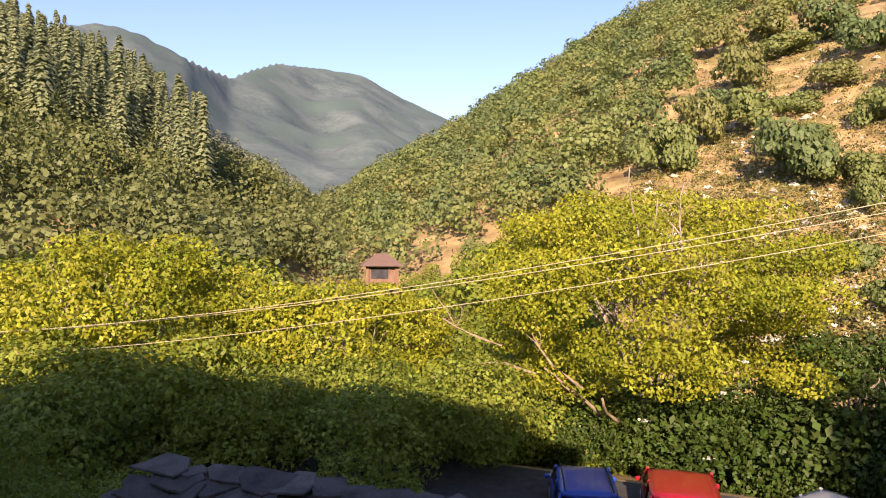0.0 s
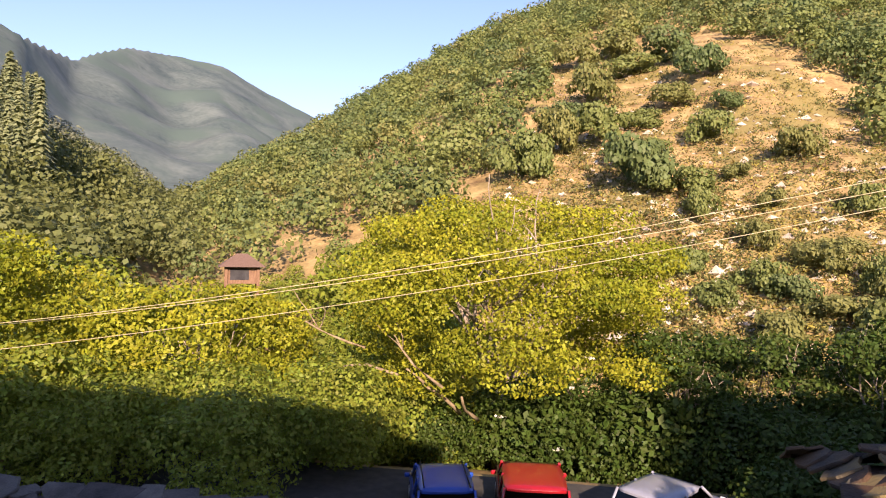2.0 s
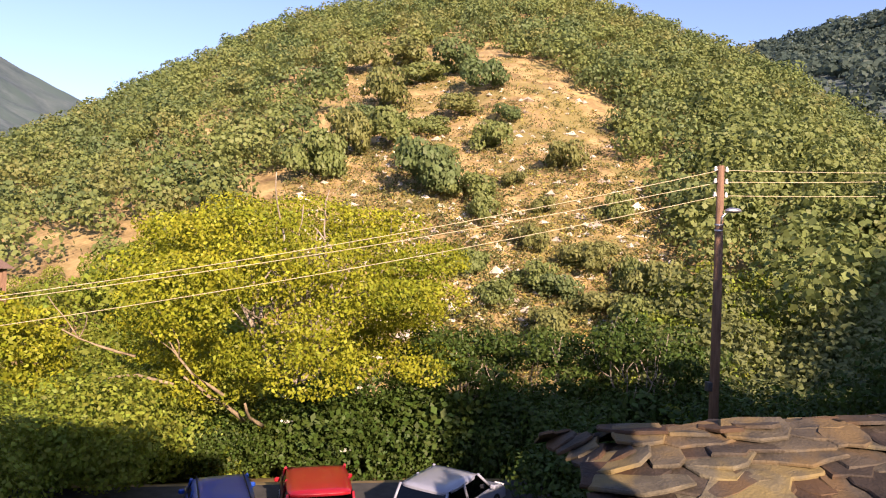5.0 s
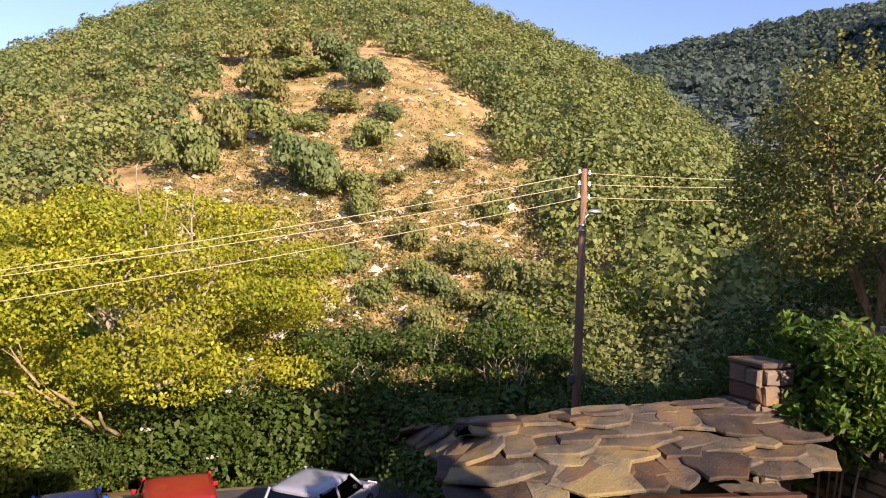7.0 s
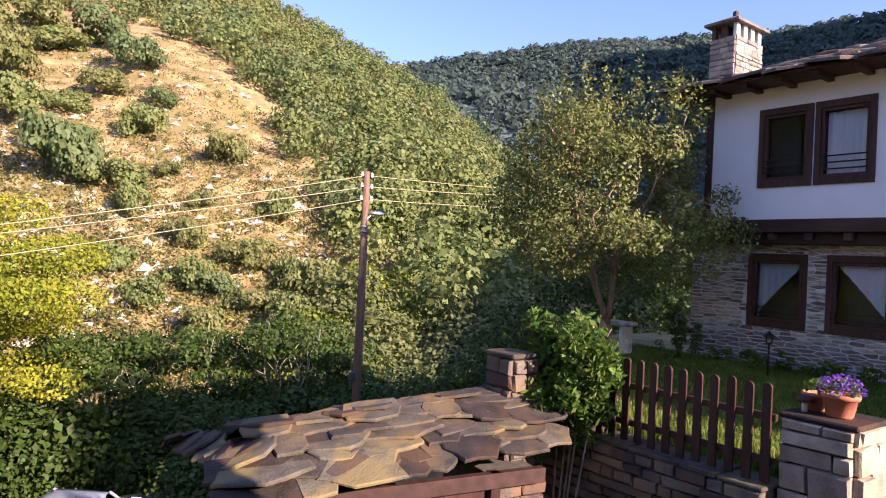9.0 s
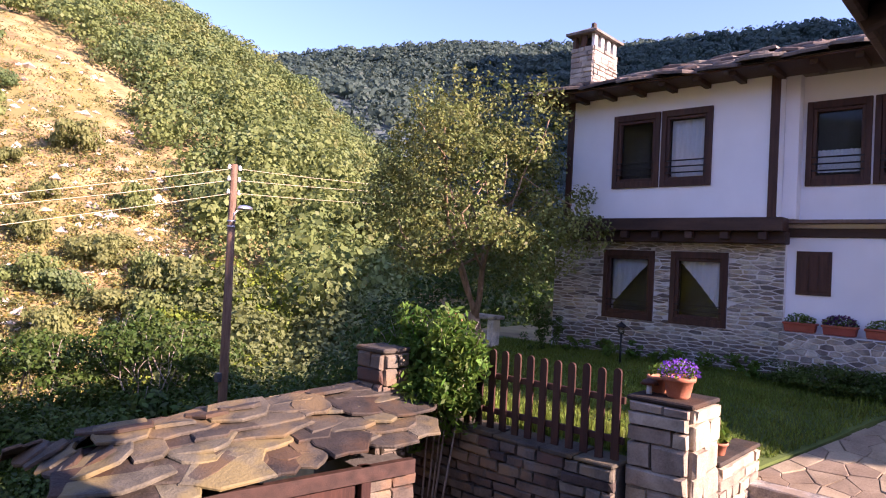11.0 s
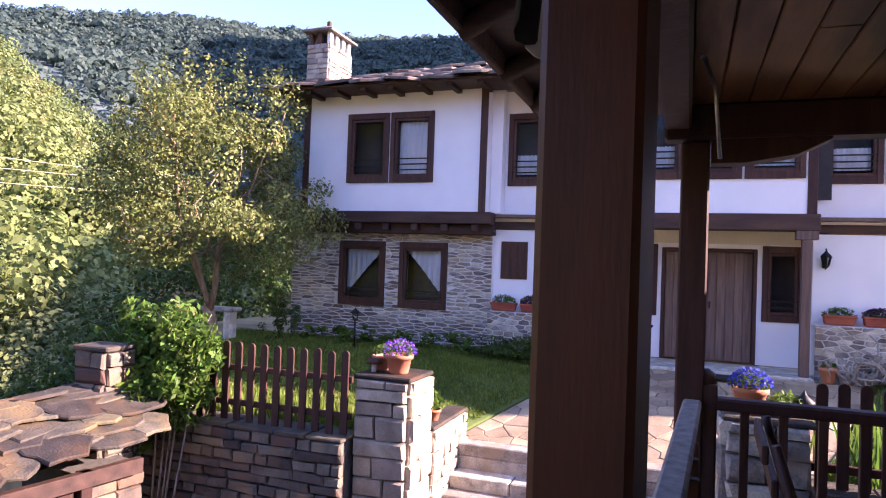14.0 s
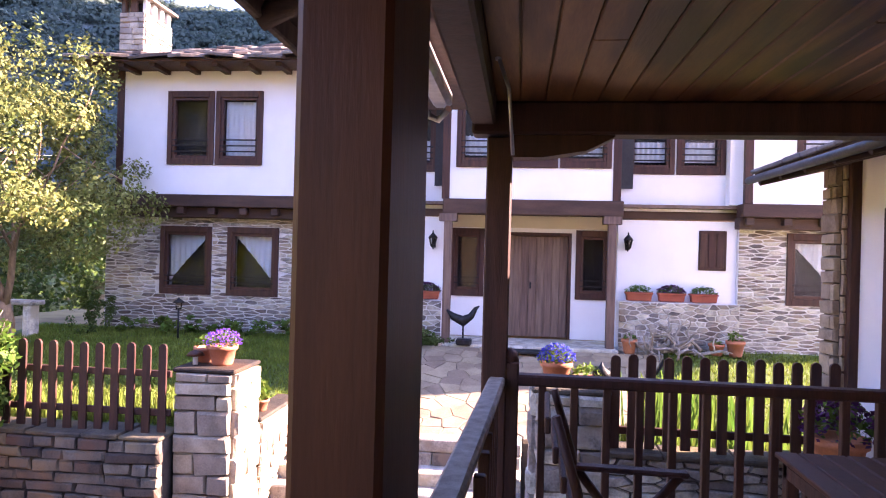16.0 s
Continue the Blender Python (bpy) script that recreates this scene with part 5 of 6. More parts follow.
for i in range(len(us) - 1):
    for j in range(len(vs2) - 1):
        bm.faces.new((grid[i][j], grid[i + 1][j], grid[i + 1][j + 1], grid[i][j + 1]))
        bm.faces.new((gridl[i][j], gridl[i][j + 1], gridl[i + 1][j + 1], gridl[i + 1][j]))
gate_roof = part("roof", bm, DARK_WOOD, gate, "roof of big weathered stone slabs")
SLABS = [flag_mesh(40 + k, SLATE, 0.028, "roof_slab", 8 + k % 4, 0.26) for k in range(12)]
gr2 = random.Random(17)
for j, v in enumerate((0.0, 0.17, 0.34, 0.51, 0.68, 0.83, 1.0, 1.2, 1.42, 1.64)):
    u = -0.04 - 0.22 * v + gr2.uniform(0, 0.1)
    while u < 3.3:
        wd = gr2.uniform(0.26, 0.7)
        uc = u + wd / 2
        z = gate_slope(uc, v)
        du, dv = gate_slope(uc + 0.05, v) - gate_slope(uc - 0.05, v), gate_slope(uc, v + 0.05) - gate_slope(uc, v - 0.05)
        hipped = gate_slope(uc, v) < -0.42 + 0.085 * uc + 0.33 * min(v, 0.95) - 0.03
        ob = new("roof_slab", gr2.choice(SLABS))
        ob.parent = gate_roof
        tilt = math.degrees(math.atan(dv / 0.1)) - 5 if j != 6 else 0
        ob.matrix_basis = pose(uc, v + 0.03, z + 0.02 + gr2.uniform(-0.004, 0.06), tilt + gr2.uniform(-9, 3), -math.degrees(math.atan(du / 0.1)), gr2.uniform(-14, 14)) @ Matrix.Diagonal((wd * (0.8 if hipped else 1.3), gr2.uniform(0.42, 0.56) * (0.7 if hipped else 1.0), 1.2, 1))
        u += wd
for u0, u1, v0, v1, z0, z1, m, n in ((0.2, 3.4, 0.1, 0.2, -0.66, -0.5, BEAM_WOOD, "beam"), (1.75, 1.87, 0.12, 0.24, -2.7, -0.55, TERRACOTTA, "jamb"), (2.72, 2.84, 0.12, 0.24, -2.7, -0.5, DARK_WOOD, "jamb")):
    part(n, box(u0, u1, v0, v1, z0, z1), m, gate)
part("gate_leaf", box(1.87, 2.72, 0.2, 0.26, -2.7, -0.6), DARK_WOOD, gate, "dark plank gate")
wall = part("side_wall", box(0.25, 1.75, 0.2, 1.4, -2.8, -0.6), MORTAR, gate, "rendered stone wall")
lay_stones(wall, Matrix.Translation((0.25, 0.2, -2.8)), stone_rows(1.5, 2.2, (0.12, 0.22), (0.2, 0.45), 6), WARM_STONES, 0.1, 6)
wall = part("side_wall", box(2.84, 3.5, 0.3, 1.4, -2.8, -0.6), MORTAR, gate)
lay_stones(wall, Matrix.Translation((2.84, 0.3, -2.8)), stone_rows(0.66, 2.2, (0.12, 0.22), (0.2, 0.45), 7), WARM_STONES, 0.1, 7)

# ---- the lower slab roof nearer the road ----
shed = thing("shed", "low shed roofed with grey stone slabs in shade", "shed", pose(-2.6, 3.0, -1.66))
bm = bmesh.new()
sv = [bm.verts.new(p) for p in ((-2.3, -1.1, 0.0), (3.0, -0.72, -0.06), (3.2, -3.6, -1.3), (-3.4, -3.8, -1.3), (-2.4, 1.6, -1.2), (3.2, 1.9, -1.2))]
for f in ((0, 1, 2, 3), (0, 4, 5, 1), (0, 3, 4), (1, 5, 2)):
    bm.faces.new([sv[k] for k in f])
shed_roof = part("roof", bm, SHED_SLATE, shed)
part("wall", box(-2.4, 2.8, -3.2, 1.2, -2.9, -1.25), MORTAR, shed)
GREY_SLABS = [flag_mesh(60 + k, SHED_SLATE, 0.035, "roof_slab", 5 + k % 3, 0.3) for k in range(8)]
sr = random.Random(23)
for j in range(9):
    u = -2.6 - j * 0.12
    while u < 3.1:
        wd = sr.uniform(0.28, 0.62)
        t = (u + wd / 2 + 2.3) / 5.3
        y0, z0 = -1.1 + 0.38 * t, -0.06 * t
        ob = new("roof_slab", sr.choice(GREY_SLABS))
        ob.parent = shed_roof
        edge = max(0.0, -2.3 - (u + wd / 2)) * 0.75
        ob.matrix_basis = pose(u + wd / 2, y0 - j * 0.22, z0 - j * 0.095 - edge * 0.5 + 0.05 + sr.uniform(0, 0.045), 14 + sr.uniform(-6, 6), sr.uniform(-6, 6), sr.uniform(-25, 25)) @ Matrix.Diagonal((wd * 1.4, sr.uniform(0.4, 0.6), 1, 1))
        u += wd

# ---- vine over the wall's end ----
vine = thing("climbing_vine", "bushy green vine spilling over the stone wall", "vine", pose(8.36, 0.05, -0.25))
c = crown_points(12000, 70, (0.42, 0.74, 0.84), gr, 0.4, 0.2, -0.95)
c[:, 2] += 0.42
part("leaves", quads_mesh("leaves", leaf_quads(c, 0.105, gr, 0.0, 0.42), VINE_LEAF), VINE_LEAF, vine)["kind"] = "stuff"
bm = bmesh.new()
tip_leaves = []
for k in range(38):
    a = gr.uniform(-1.0, 1.0)
    base = (gr.normal(0, 0.12), a * 0.7, 0.85 + gr.uniform(-0.1, 0.1))
    top = (base[0] + gr.normal(0, 0.1), base[1] * 1.3 + gr.normal(0, 0.08), base[2] + gr.uniform(0.12, 0.36))
    tube([base, ((base[0] + top[0]) / 2 + 0.03, (base[1] + top[1]) / 2, (base[2] + top[2]) / 2), top], [0.006, 0.005, 0.003], 5, bm)
    tip_leaves += [np.array(base) + (np.array(top) - np.array(base)) * q + gr.normal(0, 0.03, 3) for q in np.linspace(0.0, 1.0, 9)]
for k in range(6):
    a = gr.uniform(-0.6, 0.6)
    tube([(0, a * 0.3, -2.2), (-0.08, a * 0.6, -1.0), (-0.05, a, 0.5)], [0.018, 0.014, 0.008], 5, bm)
part("stem", bm, BARK, vine)
part("young_growth", quads_mesh("young_growth", leaf_quads(np.array(tip_leaves), 0.10, gr, 0.2, 0.55), VINE_LEAF), VINE_LEAF, vine)["kind"] = "stuff"
for k in range(4):
    t = new("clay_tile", finish(tube([(8.95, 0.12 + k * 0.07, 0.7), (8.95, 0.12 + k * 0.07, 0.95)], [0.03, 0.03], 8), "clay_tile", TERRACOTTA))
    tagged(t, "orange clay tile standing among the vine", "tile", "clay tiles")
tagged(new("tile_shelf", finish(box(8.88, 9.02, 0.02, 0.42, -0.36, 0.7), "tile_shelf", GREY_WOOD)), "weathered wooden post carrying clay tiles", "post")


# ---- pots and flowers ----
def pot(name, x, y, z, r, h, plant, label, petals=None, spread=1.3, tall=0.14, n=160, leaf=0.05, group="", square=0.0):
    """A rimmed clay pot or trough with its plant."""
    t = thing(name, label, "plant pot", pose(x, y, z), group)
    if square:
        bm = bmesh.new()
        box_bm(bm, -r, r, -square / 2, square / 2, 0, h, 0.012)
        for v in bm.verts:
            if v.co.z < h * 0.5:
                v.co.x *= 0.82
                v.co.y *= 0.92
        part("pot", bm, RED_CLAY, t, "dark red clay trough")
        part("rim", box(-r - 0.012, r + 0.012, -square / 2 - 0.012, square / 2 + 0.012, h - 0.03, h + 0.004, 0.008), RED_CLAY, t)
    else:
        part("pot", lathe([(r * 0.66, 0), (r * 0.74, h * 0.1), (r * 0.94, h * 0.78), (r * 1.06, h * 0.79), (r * 1.08, h), (r * 0.95, h), (r * 0.9, h * 0.85), (0.01, h * 0.84)]), TERRACOTTA, t, "terracotta pot")
    d = gr.normal(size=(n, 3))
    d /= np.linalg.norm(d, axis=1)[:, None]
    d[:, 2] = np.abs(d[:, 2])
    wy = square / 2 * spread if square else r * spread
    q = d * gr.uniform(0.3, 1, n)[:, None] ** 0.5 * np.array([r * spread, wy, tall]) + np.array([0, 0, h])
    part("foliage", quads_mesh("foliage", leaf_quads(q, leaf, gr, 0.2, 0.5), plant), plant, t)["kind"] = "stuff"
    if petals:
        m = int(n * 1.3)
        d = gr.normal(size=(m, 3))
        d /= np.linalg.norm(d, axis=1)[:, None]
        d[:, 2] = np.abs(d[:, 2])
        q = d * gr.uniform(0.8, 1.05, m)[:, None] * np.array([r * spread, wy, tall]) + np.array([0, 0, h + 0.01])
        part("blossom", quads_mesh("blossom", leaf_quads(q, leaf * 0.7, gr, 0.3, 0.9), petals), petals, t)["kind"] = "stuff"
    return t


pot("flower_pot", 9.02, -2.78, 0.36, 0.155, 0.22, VINE_LEAF, "terracotta pot of bright purple flowers on the pillar", PURPLE, 1.35, 0.16, 240, 0.04)
pot("flower_pot", 9.16, -2.52, 0.36, 0.13, 0.17, VINE_LEAF, "small terracotta pot with yellow-green leaves on the pillar", None, 1.1, 0.14, 90, 0.06)
pot("flower_pot", 8.22, -6.38, 0.47, 0.14, 0.22, VINE_LEAF, "terracotta pot of blue flowers on the shaded pillar", BLUE_PETAL, 1.25, 0.15, 520, 0.035)
pot("flower_pot", 8.3, -6.66, 0.47, 0.17, 0.07, VINE_LEAF, "shallow terracotta bowl of grey-green herbs", None, 1.0, 0.13, 200, 0.05)
pot("flower_pot", 9.75, -2.94, -0.31, 0.1, 0.14, VINE_LEAF, "small terracotta pot with spiky leaves by the steps", None, 1.0, 0.26, 60, 0.12)
for y in (-2.58, -3.15, -3.74, -4.3):
    pot("flower_box", 14.33, y, 0.775, 0.09, 0.15, VINE_LEAF, "dark red clay trough of small plants on the stone ledge", DARK_PETAL if y in (-3.15, -4.3) else None, 1.1, 0.16, 340, 0.045, "flower boxes on the ledge", 0.48)
for y in (-8.17, -8.74, -9.3):
    pot("flower_box", 14.33, y, 0.875, 0.09, 0.15, VINE_LEAF, "dark red clay trough of small plants on the stone ledge", DARK_PETAL if y == -8.74 else None, 1.1, 0.14, 340, 0.045, "flower boxes on the ledge", 0.46)
pot("flower_pot", 13.86, -7.95, -0.02, 0.13, 0.25, VINE_LEAF, "terracotta pot by the porch column", None, 1.0, 0.1, 60, 0.06)
pot("flower_pot", 13.86, -9.72, 0.0, 0.15, 0.27, VINE_LEAF, "terracotta pot with a leafy plant by the wall", None, 1.0, 0.2, 60, 0.07)
pot("flower_pot", 13.9, -9.42, 0.0, 0.13, 0.2, VINE_LEAF, "dark terracotta pot by the wall", None, 0.9, 0.06, 40, 0.05)
pot("flower_pot", 7.55, -8.55, 0.0, 0.2, 0.3, VINE_LEAF, "pot of dark violet and red flowers on the wall end", DARK_PETAL, 1.5, 0.3, 260, 0.07)
tagged(new("plinth", finish(box(7.35, 7.75, -8.75, -8.35, -2.75, 0.0), "plinth", MORTAR)), "plain stone plinth under a flower pot", "plinth")

# low plants at the foot of the house
juniper = tagged(new("creeping_juniper", quads_mesh("creeping_juniper", leaf_quads(crown_points(9000, 60, (0.5, 1.15, 0.36), gr, 0.3, 0.4, -0.2) + np.array([13.75, -3.45, 0.02]), 0.06, gr, 0.3, 0.4), DARK_SHADED_LEAF)), "dark creeping juniper at the foot of the ledge", "shrub")
for y, s, k in ((2.05, 1.0, 0), (1.75, 0.8, 1)):
    c = crown_points(1500, 24, (0.36 * s, 0.36 * s, 0.55 * s), gr, 0.3, 0.4, -0.9)
    tagged(new("dark_shrub", quads_mesh("dark_shrub", leaf_quads(c + np.array([13.6, y, 0.45]), 0.05, gr, 0.2, 0.5), DARK_SHADED_LEAF)), "dark upright shrub at the corner of the house", "shrub", "shrubs at the corner")
for k in range(9):
    y = 1.3 - k * 0.42
    c = crown_points(160, 8, (0.22, 0.22, 0.2), gr, 0.4, 0.3, -0.3)
    tagged(new("garden_plant", quads_mesh("garden_plant", leaf_quads(c + np.array([13.9 + 0.15 * math.sin(k * 2.1), y, 0.1]), 0.09, gr, 0.2, 0.5), VINE_LEAF)), "low leafy plant in the bed by the stone wall", "plant", "plants in the bed")
# grass-like clump in the shaded yard
c = np.array([(9.2 + gr.normal(0, 0.35), -7.9 + gr.normal(0, 0.35), -0.05) for _ in range(160)])
tip = c + gr.normal(0, 0.1, c.shape) * [1, 1, 0] + np.array([0, 0, 0.4])
d = np.stack([c - [0.012, 0.012, 0.2], c + [0.012, 0.012, -0.2], tip + [0.004, 0.004, 0], tip - [0.004, 0.004, 0]], 1)
tagged(new("iris_clump", quads_mesh("iris_clump", d, VINE_LEAF)), "clump of long narrow iris leaves behind the fence", "plant", kind="stuff")

# ---- stones on the house ----
lay_rubble(lower_left, facing(XS, 2.2, -0.6, "-x"), 4.5, 2.85, 0.21, 4.0, STONE, 0.024, 41, [(2.2 - 1.04, 2.2 + 0.02, 1.3, 2.64), (2.2 + 0.34, 2.2 + 1.38, 1.3, 2.64)], 0.019)
lay_rubble(lower_right, facing(XS, -9.9, -0.6, "-x"), 2.6, 2.85, 0.21, 4.0, STONE, 0.022, 42, [(-9.9 + 10.72, -9.9 + 11.75, 1.47, 2.75)], 0.019)
for led, y, w_, h_ in ((ledge_l, -2.3, 2.3, 1.16), (ledge_r, -7.8, 2.08, 1.26)):
    lay_rubble(led, facing(14.18, y, -0.4, "-x"), w_, h_, 0.16, 2.3, STONE, 0.022, 44, (), 0.014)
# roof slabs along the eave and up the front slope
HROOF = [flag_mesh(80 + k, ROOF_SLATE, 0.045, "roof_slab", 9, 0.16) for k in range(8)]
hr = random.Random(51)
for j in range(8):
    y = 2.35 - 0.35 * j
    while y > -12.5 + 0.35 * j and (j < 3 or y > -9):
        wd = hr.uniform(0.4, 0.85)
        ob = new("roof_slab", hr.choice(HROOF))
        ob.parent = roof
        ob.matrix_basis = pose(13.42 + 0.29 * j, y - wd / 2, 5.10 + 0.29 * j * HSLOPE + hr.uniform(-0.01, 0.05), hr.uniform(-6, 6), -math.degrees(math.atan(HSLOPE)) + 12 + hr.uniform(-5, 5), hr.uniform(-15, 15)) @ Matrix.Diagonal((hr.uniform(0.5, 0.66), wd * 1.15, 1.3, 1))
        y -= wd

# ---- the veranda from which one looks ----
floor = structure("veranda_floor", box(-6, 6.05, -10.5, -5.72, -0.14, 0.0), DOOR_WOOD, "dark plank veranda floor", "floor")
structure("balcony_floor", box(-6, 3.05, -5.72, -4.6, -0.14, 0.0), DOOR_WOOD, "dark plank balcony floor", "floor")
post = thing("veranda_post", "thick brown varnished timber post carrying the roof", "post", pose(3.13, -5.7, 0))
part("shaft", box(0.0, 0.46, -0.09, 0.085, 0.0, 2.5, 0.014), POST_WOOD, post)
part("bracket", box(0.02, 0.42, -0.15, 0.14, 2.36, 2.56, 0.02), DARK_WOOD, post)
far_post = thing("veranda_post", "dark timber post at the corner of the veranda", "post", pose(5.9, -5.885, 0))
part("shaft", box(0.0, 0.15, -0.075, 0.075, 0.0, 2.36, 0.01), DARK_WOOD, far_post)
bm = bmesh.new()
prof = [(-0.08, 2.56), (-0.08, 2.24), (-0.25, 2.24), (-0.5, 2.28), (-0.66, 2.36), (-0.66, 2.56)]
fa = [bm.verts.new((0.0, y, z)) for y, z in prof]
fb = [bm.verts.new((0.15, y, z)) for y, z in prof]
bm.faces.new(fa)
bm.faces.new(fb[::-1])
for k in range(len(prof)):
    bm.faces.new((fa[k], fb[k], fb[(k + 1) % len(prof)], fa[(k + 1) % len(prof)]))
part("bracket", bm, DARK_WOOD, far_post, "curved timber bracket")
# ceiling of boards, one mesh
bm = bmesh.new()
y = -5.72
cr = random.Random(3)
while y > -10.4:
    w_ = cr.uniform(0.135, 0.15)
    xs = sorted([1.4, cr.uniform(3.6, 5.0), 6.05]) if cr.random() < 0.5 else [1.4, 6.05]
    for a, b in zip(xs, xs[1:]):
        box_bm(bm, a + 0.002, b - 0.002, y - w_ + 0.0025, y - 0.0025, 2.56, 2.59, 0.006)
    y -= w_
box_bm(bm, 1.4, 6.05, -10.4, -5.72, 2.592, 2.612)
ceiling = structure("ceiling", bm, CEILING_WOOD, "knotty varnished pine board ceiling", "ceiling")
structure("ceiling_beam", box(5.86, 6.04, -10.4, -5.72, 2.37, 2.56, 0.015), DARK_WOOD, "dark timber beam across the veranda's end", "beam")
structure("edge_beam", box(1.4, 5.86, -5.86, -5.72, 2.42, 2.56, 0.015), DARK_WOOD, "dark timber beam along the veranda's edge", "beam")
# our roof: eave, rafters, slab edge, and the house body behind
own = thing("near_house", "house with deep dark timber eave around the veranda", "house", pose(0, 0, 0))
bm = bmesh.new()
ridge = 7.4
ov = [bm.verts.new(p) for p in ((-12, -4.98, 2.62), (6.1, -4.98, 2.62), (6.1, -10.8, 5.3), (-12, -10.8, ridge - 1.0), (-12, -17, 2.8), (6.5, -17, 2.8), (-12, -4.98, 2.70), (6.5, -4.98, 2.70), (6.5, -10.8, 5.42), (-12, -10.8, ridge - 0.88))]
for f in ((0, 1, 2, 3), (3, 2, 5, 4), (6, 9, 8, 7), (0, 6, 7, 1), (1, 7, 8, 2)):
    bm.faces.new([ov[k] for k in f])
part("roof", bm, DARK_WOOD, own, "dark timber roof underside")
for k in range(14):
    x_ = 6.3 - k * 0.62
    part("rafter", tube([(x_, -5.0, 2.55), (x_, -6.2, 3.1)], 0.05, 6), BEAM_WOOD, own)
part("fascia", box(2.9, 6.5, -5.03, -4.99, 2.54, 2.64, 0.008), DOOR_WOOD, own, "brown eave board")
er = random.Random(8)
a = 2.6
while a < 6.5:
    wd = er.uniform(0.3, 0.6)
    part("eave_slab", box(a, a + wd - 0.01, -5.3, -5.0 + er.uniform(-0.02, 0.03), 2.66 + er.uniform(0, 0.02), 2.71 + er.uniform(0, 0.02), 0.012), GREY_SLATE, own)
    a += wd
part("soffit", box(1.4, 6.45, -5.70, -5.0, 2.635, 2.65, 0.0), DARK_WOOD, own, "dark boarded soffit")
part("wall", box(-12, 6.0, -10.7, -10.45, -3.0, 4.8), PLASTER, own, "white plaster wall")
# unseen block, added only to cast shade on the shrubs below
part("unseen_shade_block", box(-12, 5.8, -16.4, -10.72, 2.9, 7.7), PLASTER, own, "unseen white block added behind the veranda to shade the valley")
part("wall", box(-12, -6.0, -10.45, -5.9, -3.0, 2.9), PLASTER, own)
part("gable_wall", box(5.75, 6.0, -16.5, -10.7, -3.0, 3.4), PLASTER, own)
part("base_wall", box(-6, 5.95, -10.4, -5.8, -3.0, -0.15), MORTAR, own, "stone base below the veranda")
# railing
rail = thing("veranda_railing", "dark timber railing with turned newel and plain balusters", "railing", pose(5.97, -5.9, 0))
# paler wood than the other rail: the shine is put into the colour
ob = part("handrail", box(-2.45, 0.0, -0.045, 0.05, 0.9, 0.955, 0.012), GREY_WOOD, rail, "worn handrail, its pale shine put into the wood colour")
ob.matrix_basis = pose(-0.08, -0.005, 0, 0, 0, -2.6)
part("handrail", box(-0.05, 0.05, -2.9, -0.1, 0.9, 0.965, 0.012), DARK_WOOD, rail)
part("bottom_rail", box(-0.04, 0.04, -2.9, -0.1, 0.14, 0.2, 0.008), DARK_WOOD, rail)
part("bottom_rail", box(-2.4, -0.08, -0.035, 0.035, 0.14, 0.2, 0.008), DARK_WOOD, rail)
bm = box(-0.06, 0.06, -0.13, -0.02, 0.0, 1.04, 0.01)
part("newel", bm, DARK_WOOD, rail)
part("newel_head", tube([(0, -0.075, 1.03), (0, -0.075, 1.09), (0, -0.075, 1.115)], [0.056, 0.045, 0.015], 10), DARK_WOOD, rail)
bal = finish(box(-0.022, 0.022, -0.022, 0.022, 0.0, 0.72, 0.004), "baluster", DARK_WOOD)
for k in range(14):
    ob = new("baluster", bal)
    ob.parent = rail
    ob.matrix_basis = pose(0, -0.27 - k * 0.187, 0.19)
for k in range(8):
    ob = new("baluster", bal)
    ob.parent = rail
    ob.matrix_basis = pose(-0.32 - k * 0.27, 0, 0.19)
# folded awning outside the beam
awning = thing("awning", "folded striped awning on a pale metal cassette", "awning", pose(3.7, -5.55, 2.5))
part("cassette", box(0, 2.1, -0.06, 0.05, 0.0, 0.1, 0.02), STEEL, awning, "pale metal cassette")
part("front_bar", box(0, 2.1, 0.07, 0.1, -0.05, -0.01, 0.008), STEEL, awning)
part("arm", tube([(2.0, -0.05, -0.02), (2.12, 0.02, -0.06), (2.1, 0.1, -0.03)], 0.02, 6), STEEL, awning)
STRIPE = [material("dark_canvas", (0.02, 0.02, 0.022), (0.05, 0.05, 0.055), 10, 0.9, 0.1, 80), material("white_canvas", (0.5, 0.5, 0.5), (0.66, 0.66, 0.66), 10, 0.9, 0.1, 80)]
for k in range(14):
    x_ = 0.02 + k * 0.148
    vs_, fs_ = [], []
    for i in range(7):
        u = i / 6
        yb = 0.11 + 0.025 * math.sin(u * 6.28 + k)
        vs_ += [(x_ + u * 0.14, yb, -0.02), (x_ + u * 0.14, yb + 0.015, -0.2 - 0.05 * math.sin(u * math.pi))]
        if i:
            fs_.append((2 * i - 2, 2 * i, 2 * i + 1, 2 * i - 1))
    ob = part("valance", mesh_from("valance", vs_, fs_, STRIPE[k % 2], True), STRIPE[k % 2], awning)
    sm = ob.modifiers.new("thick", "SOLIDIFY")
    sm.thickness = 0.004
rod = thing("awning_crank", "thin pale metal crank rod hanging from the ceiling", "rod", pose(5.0, -5.9, 2.12))
part("rod", tube([(0, -0.075, 0.0), (0, -0.05, 0.3), (0, 0.0, 0.44)], 0.009, 8), STEEL, rod)
part("hook", tube([(0, 0, 0.43), (0, 0.01, 0.46)], 0.014, 8), STEEL, rod)


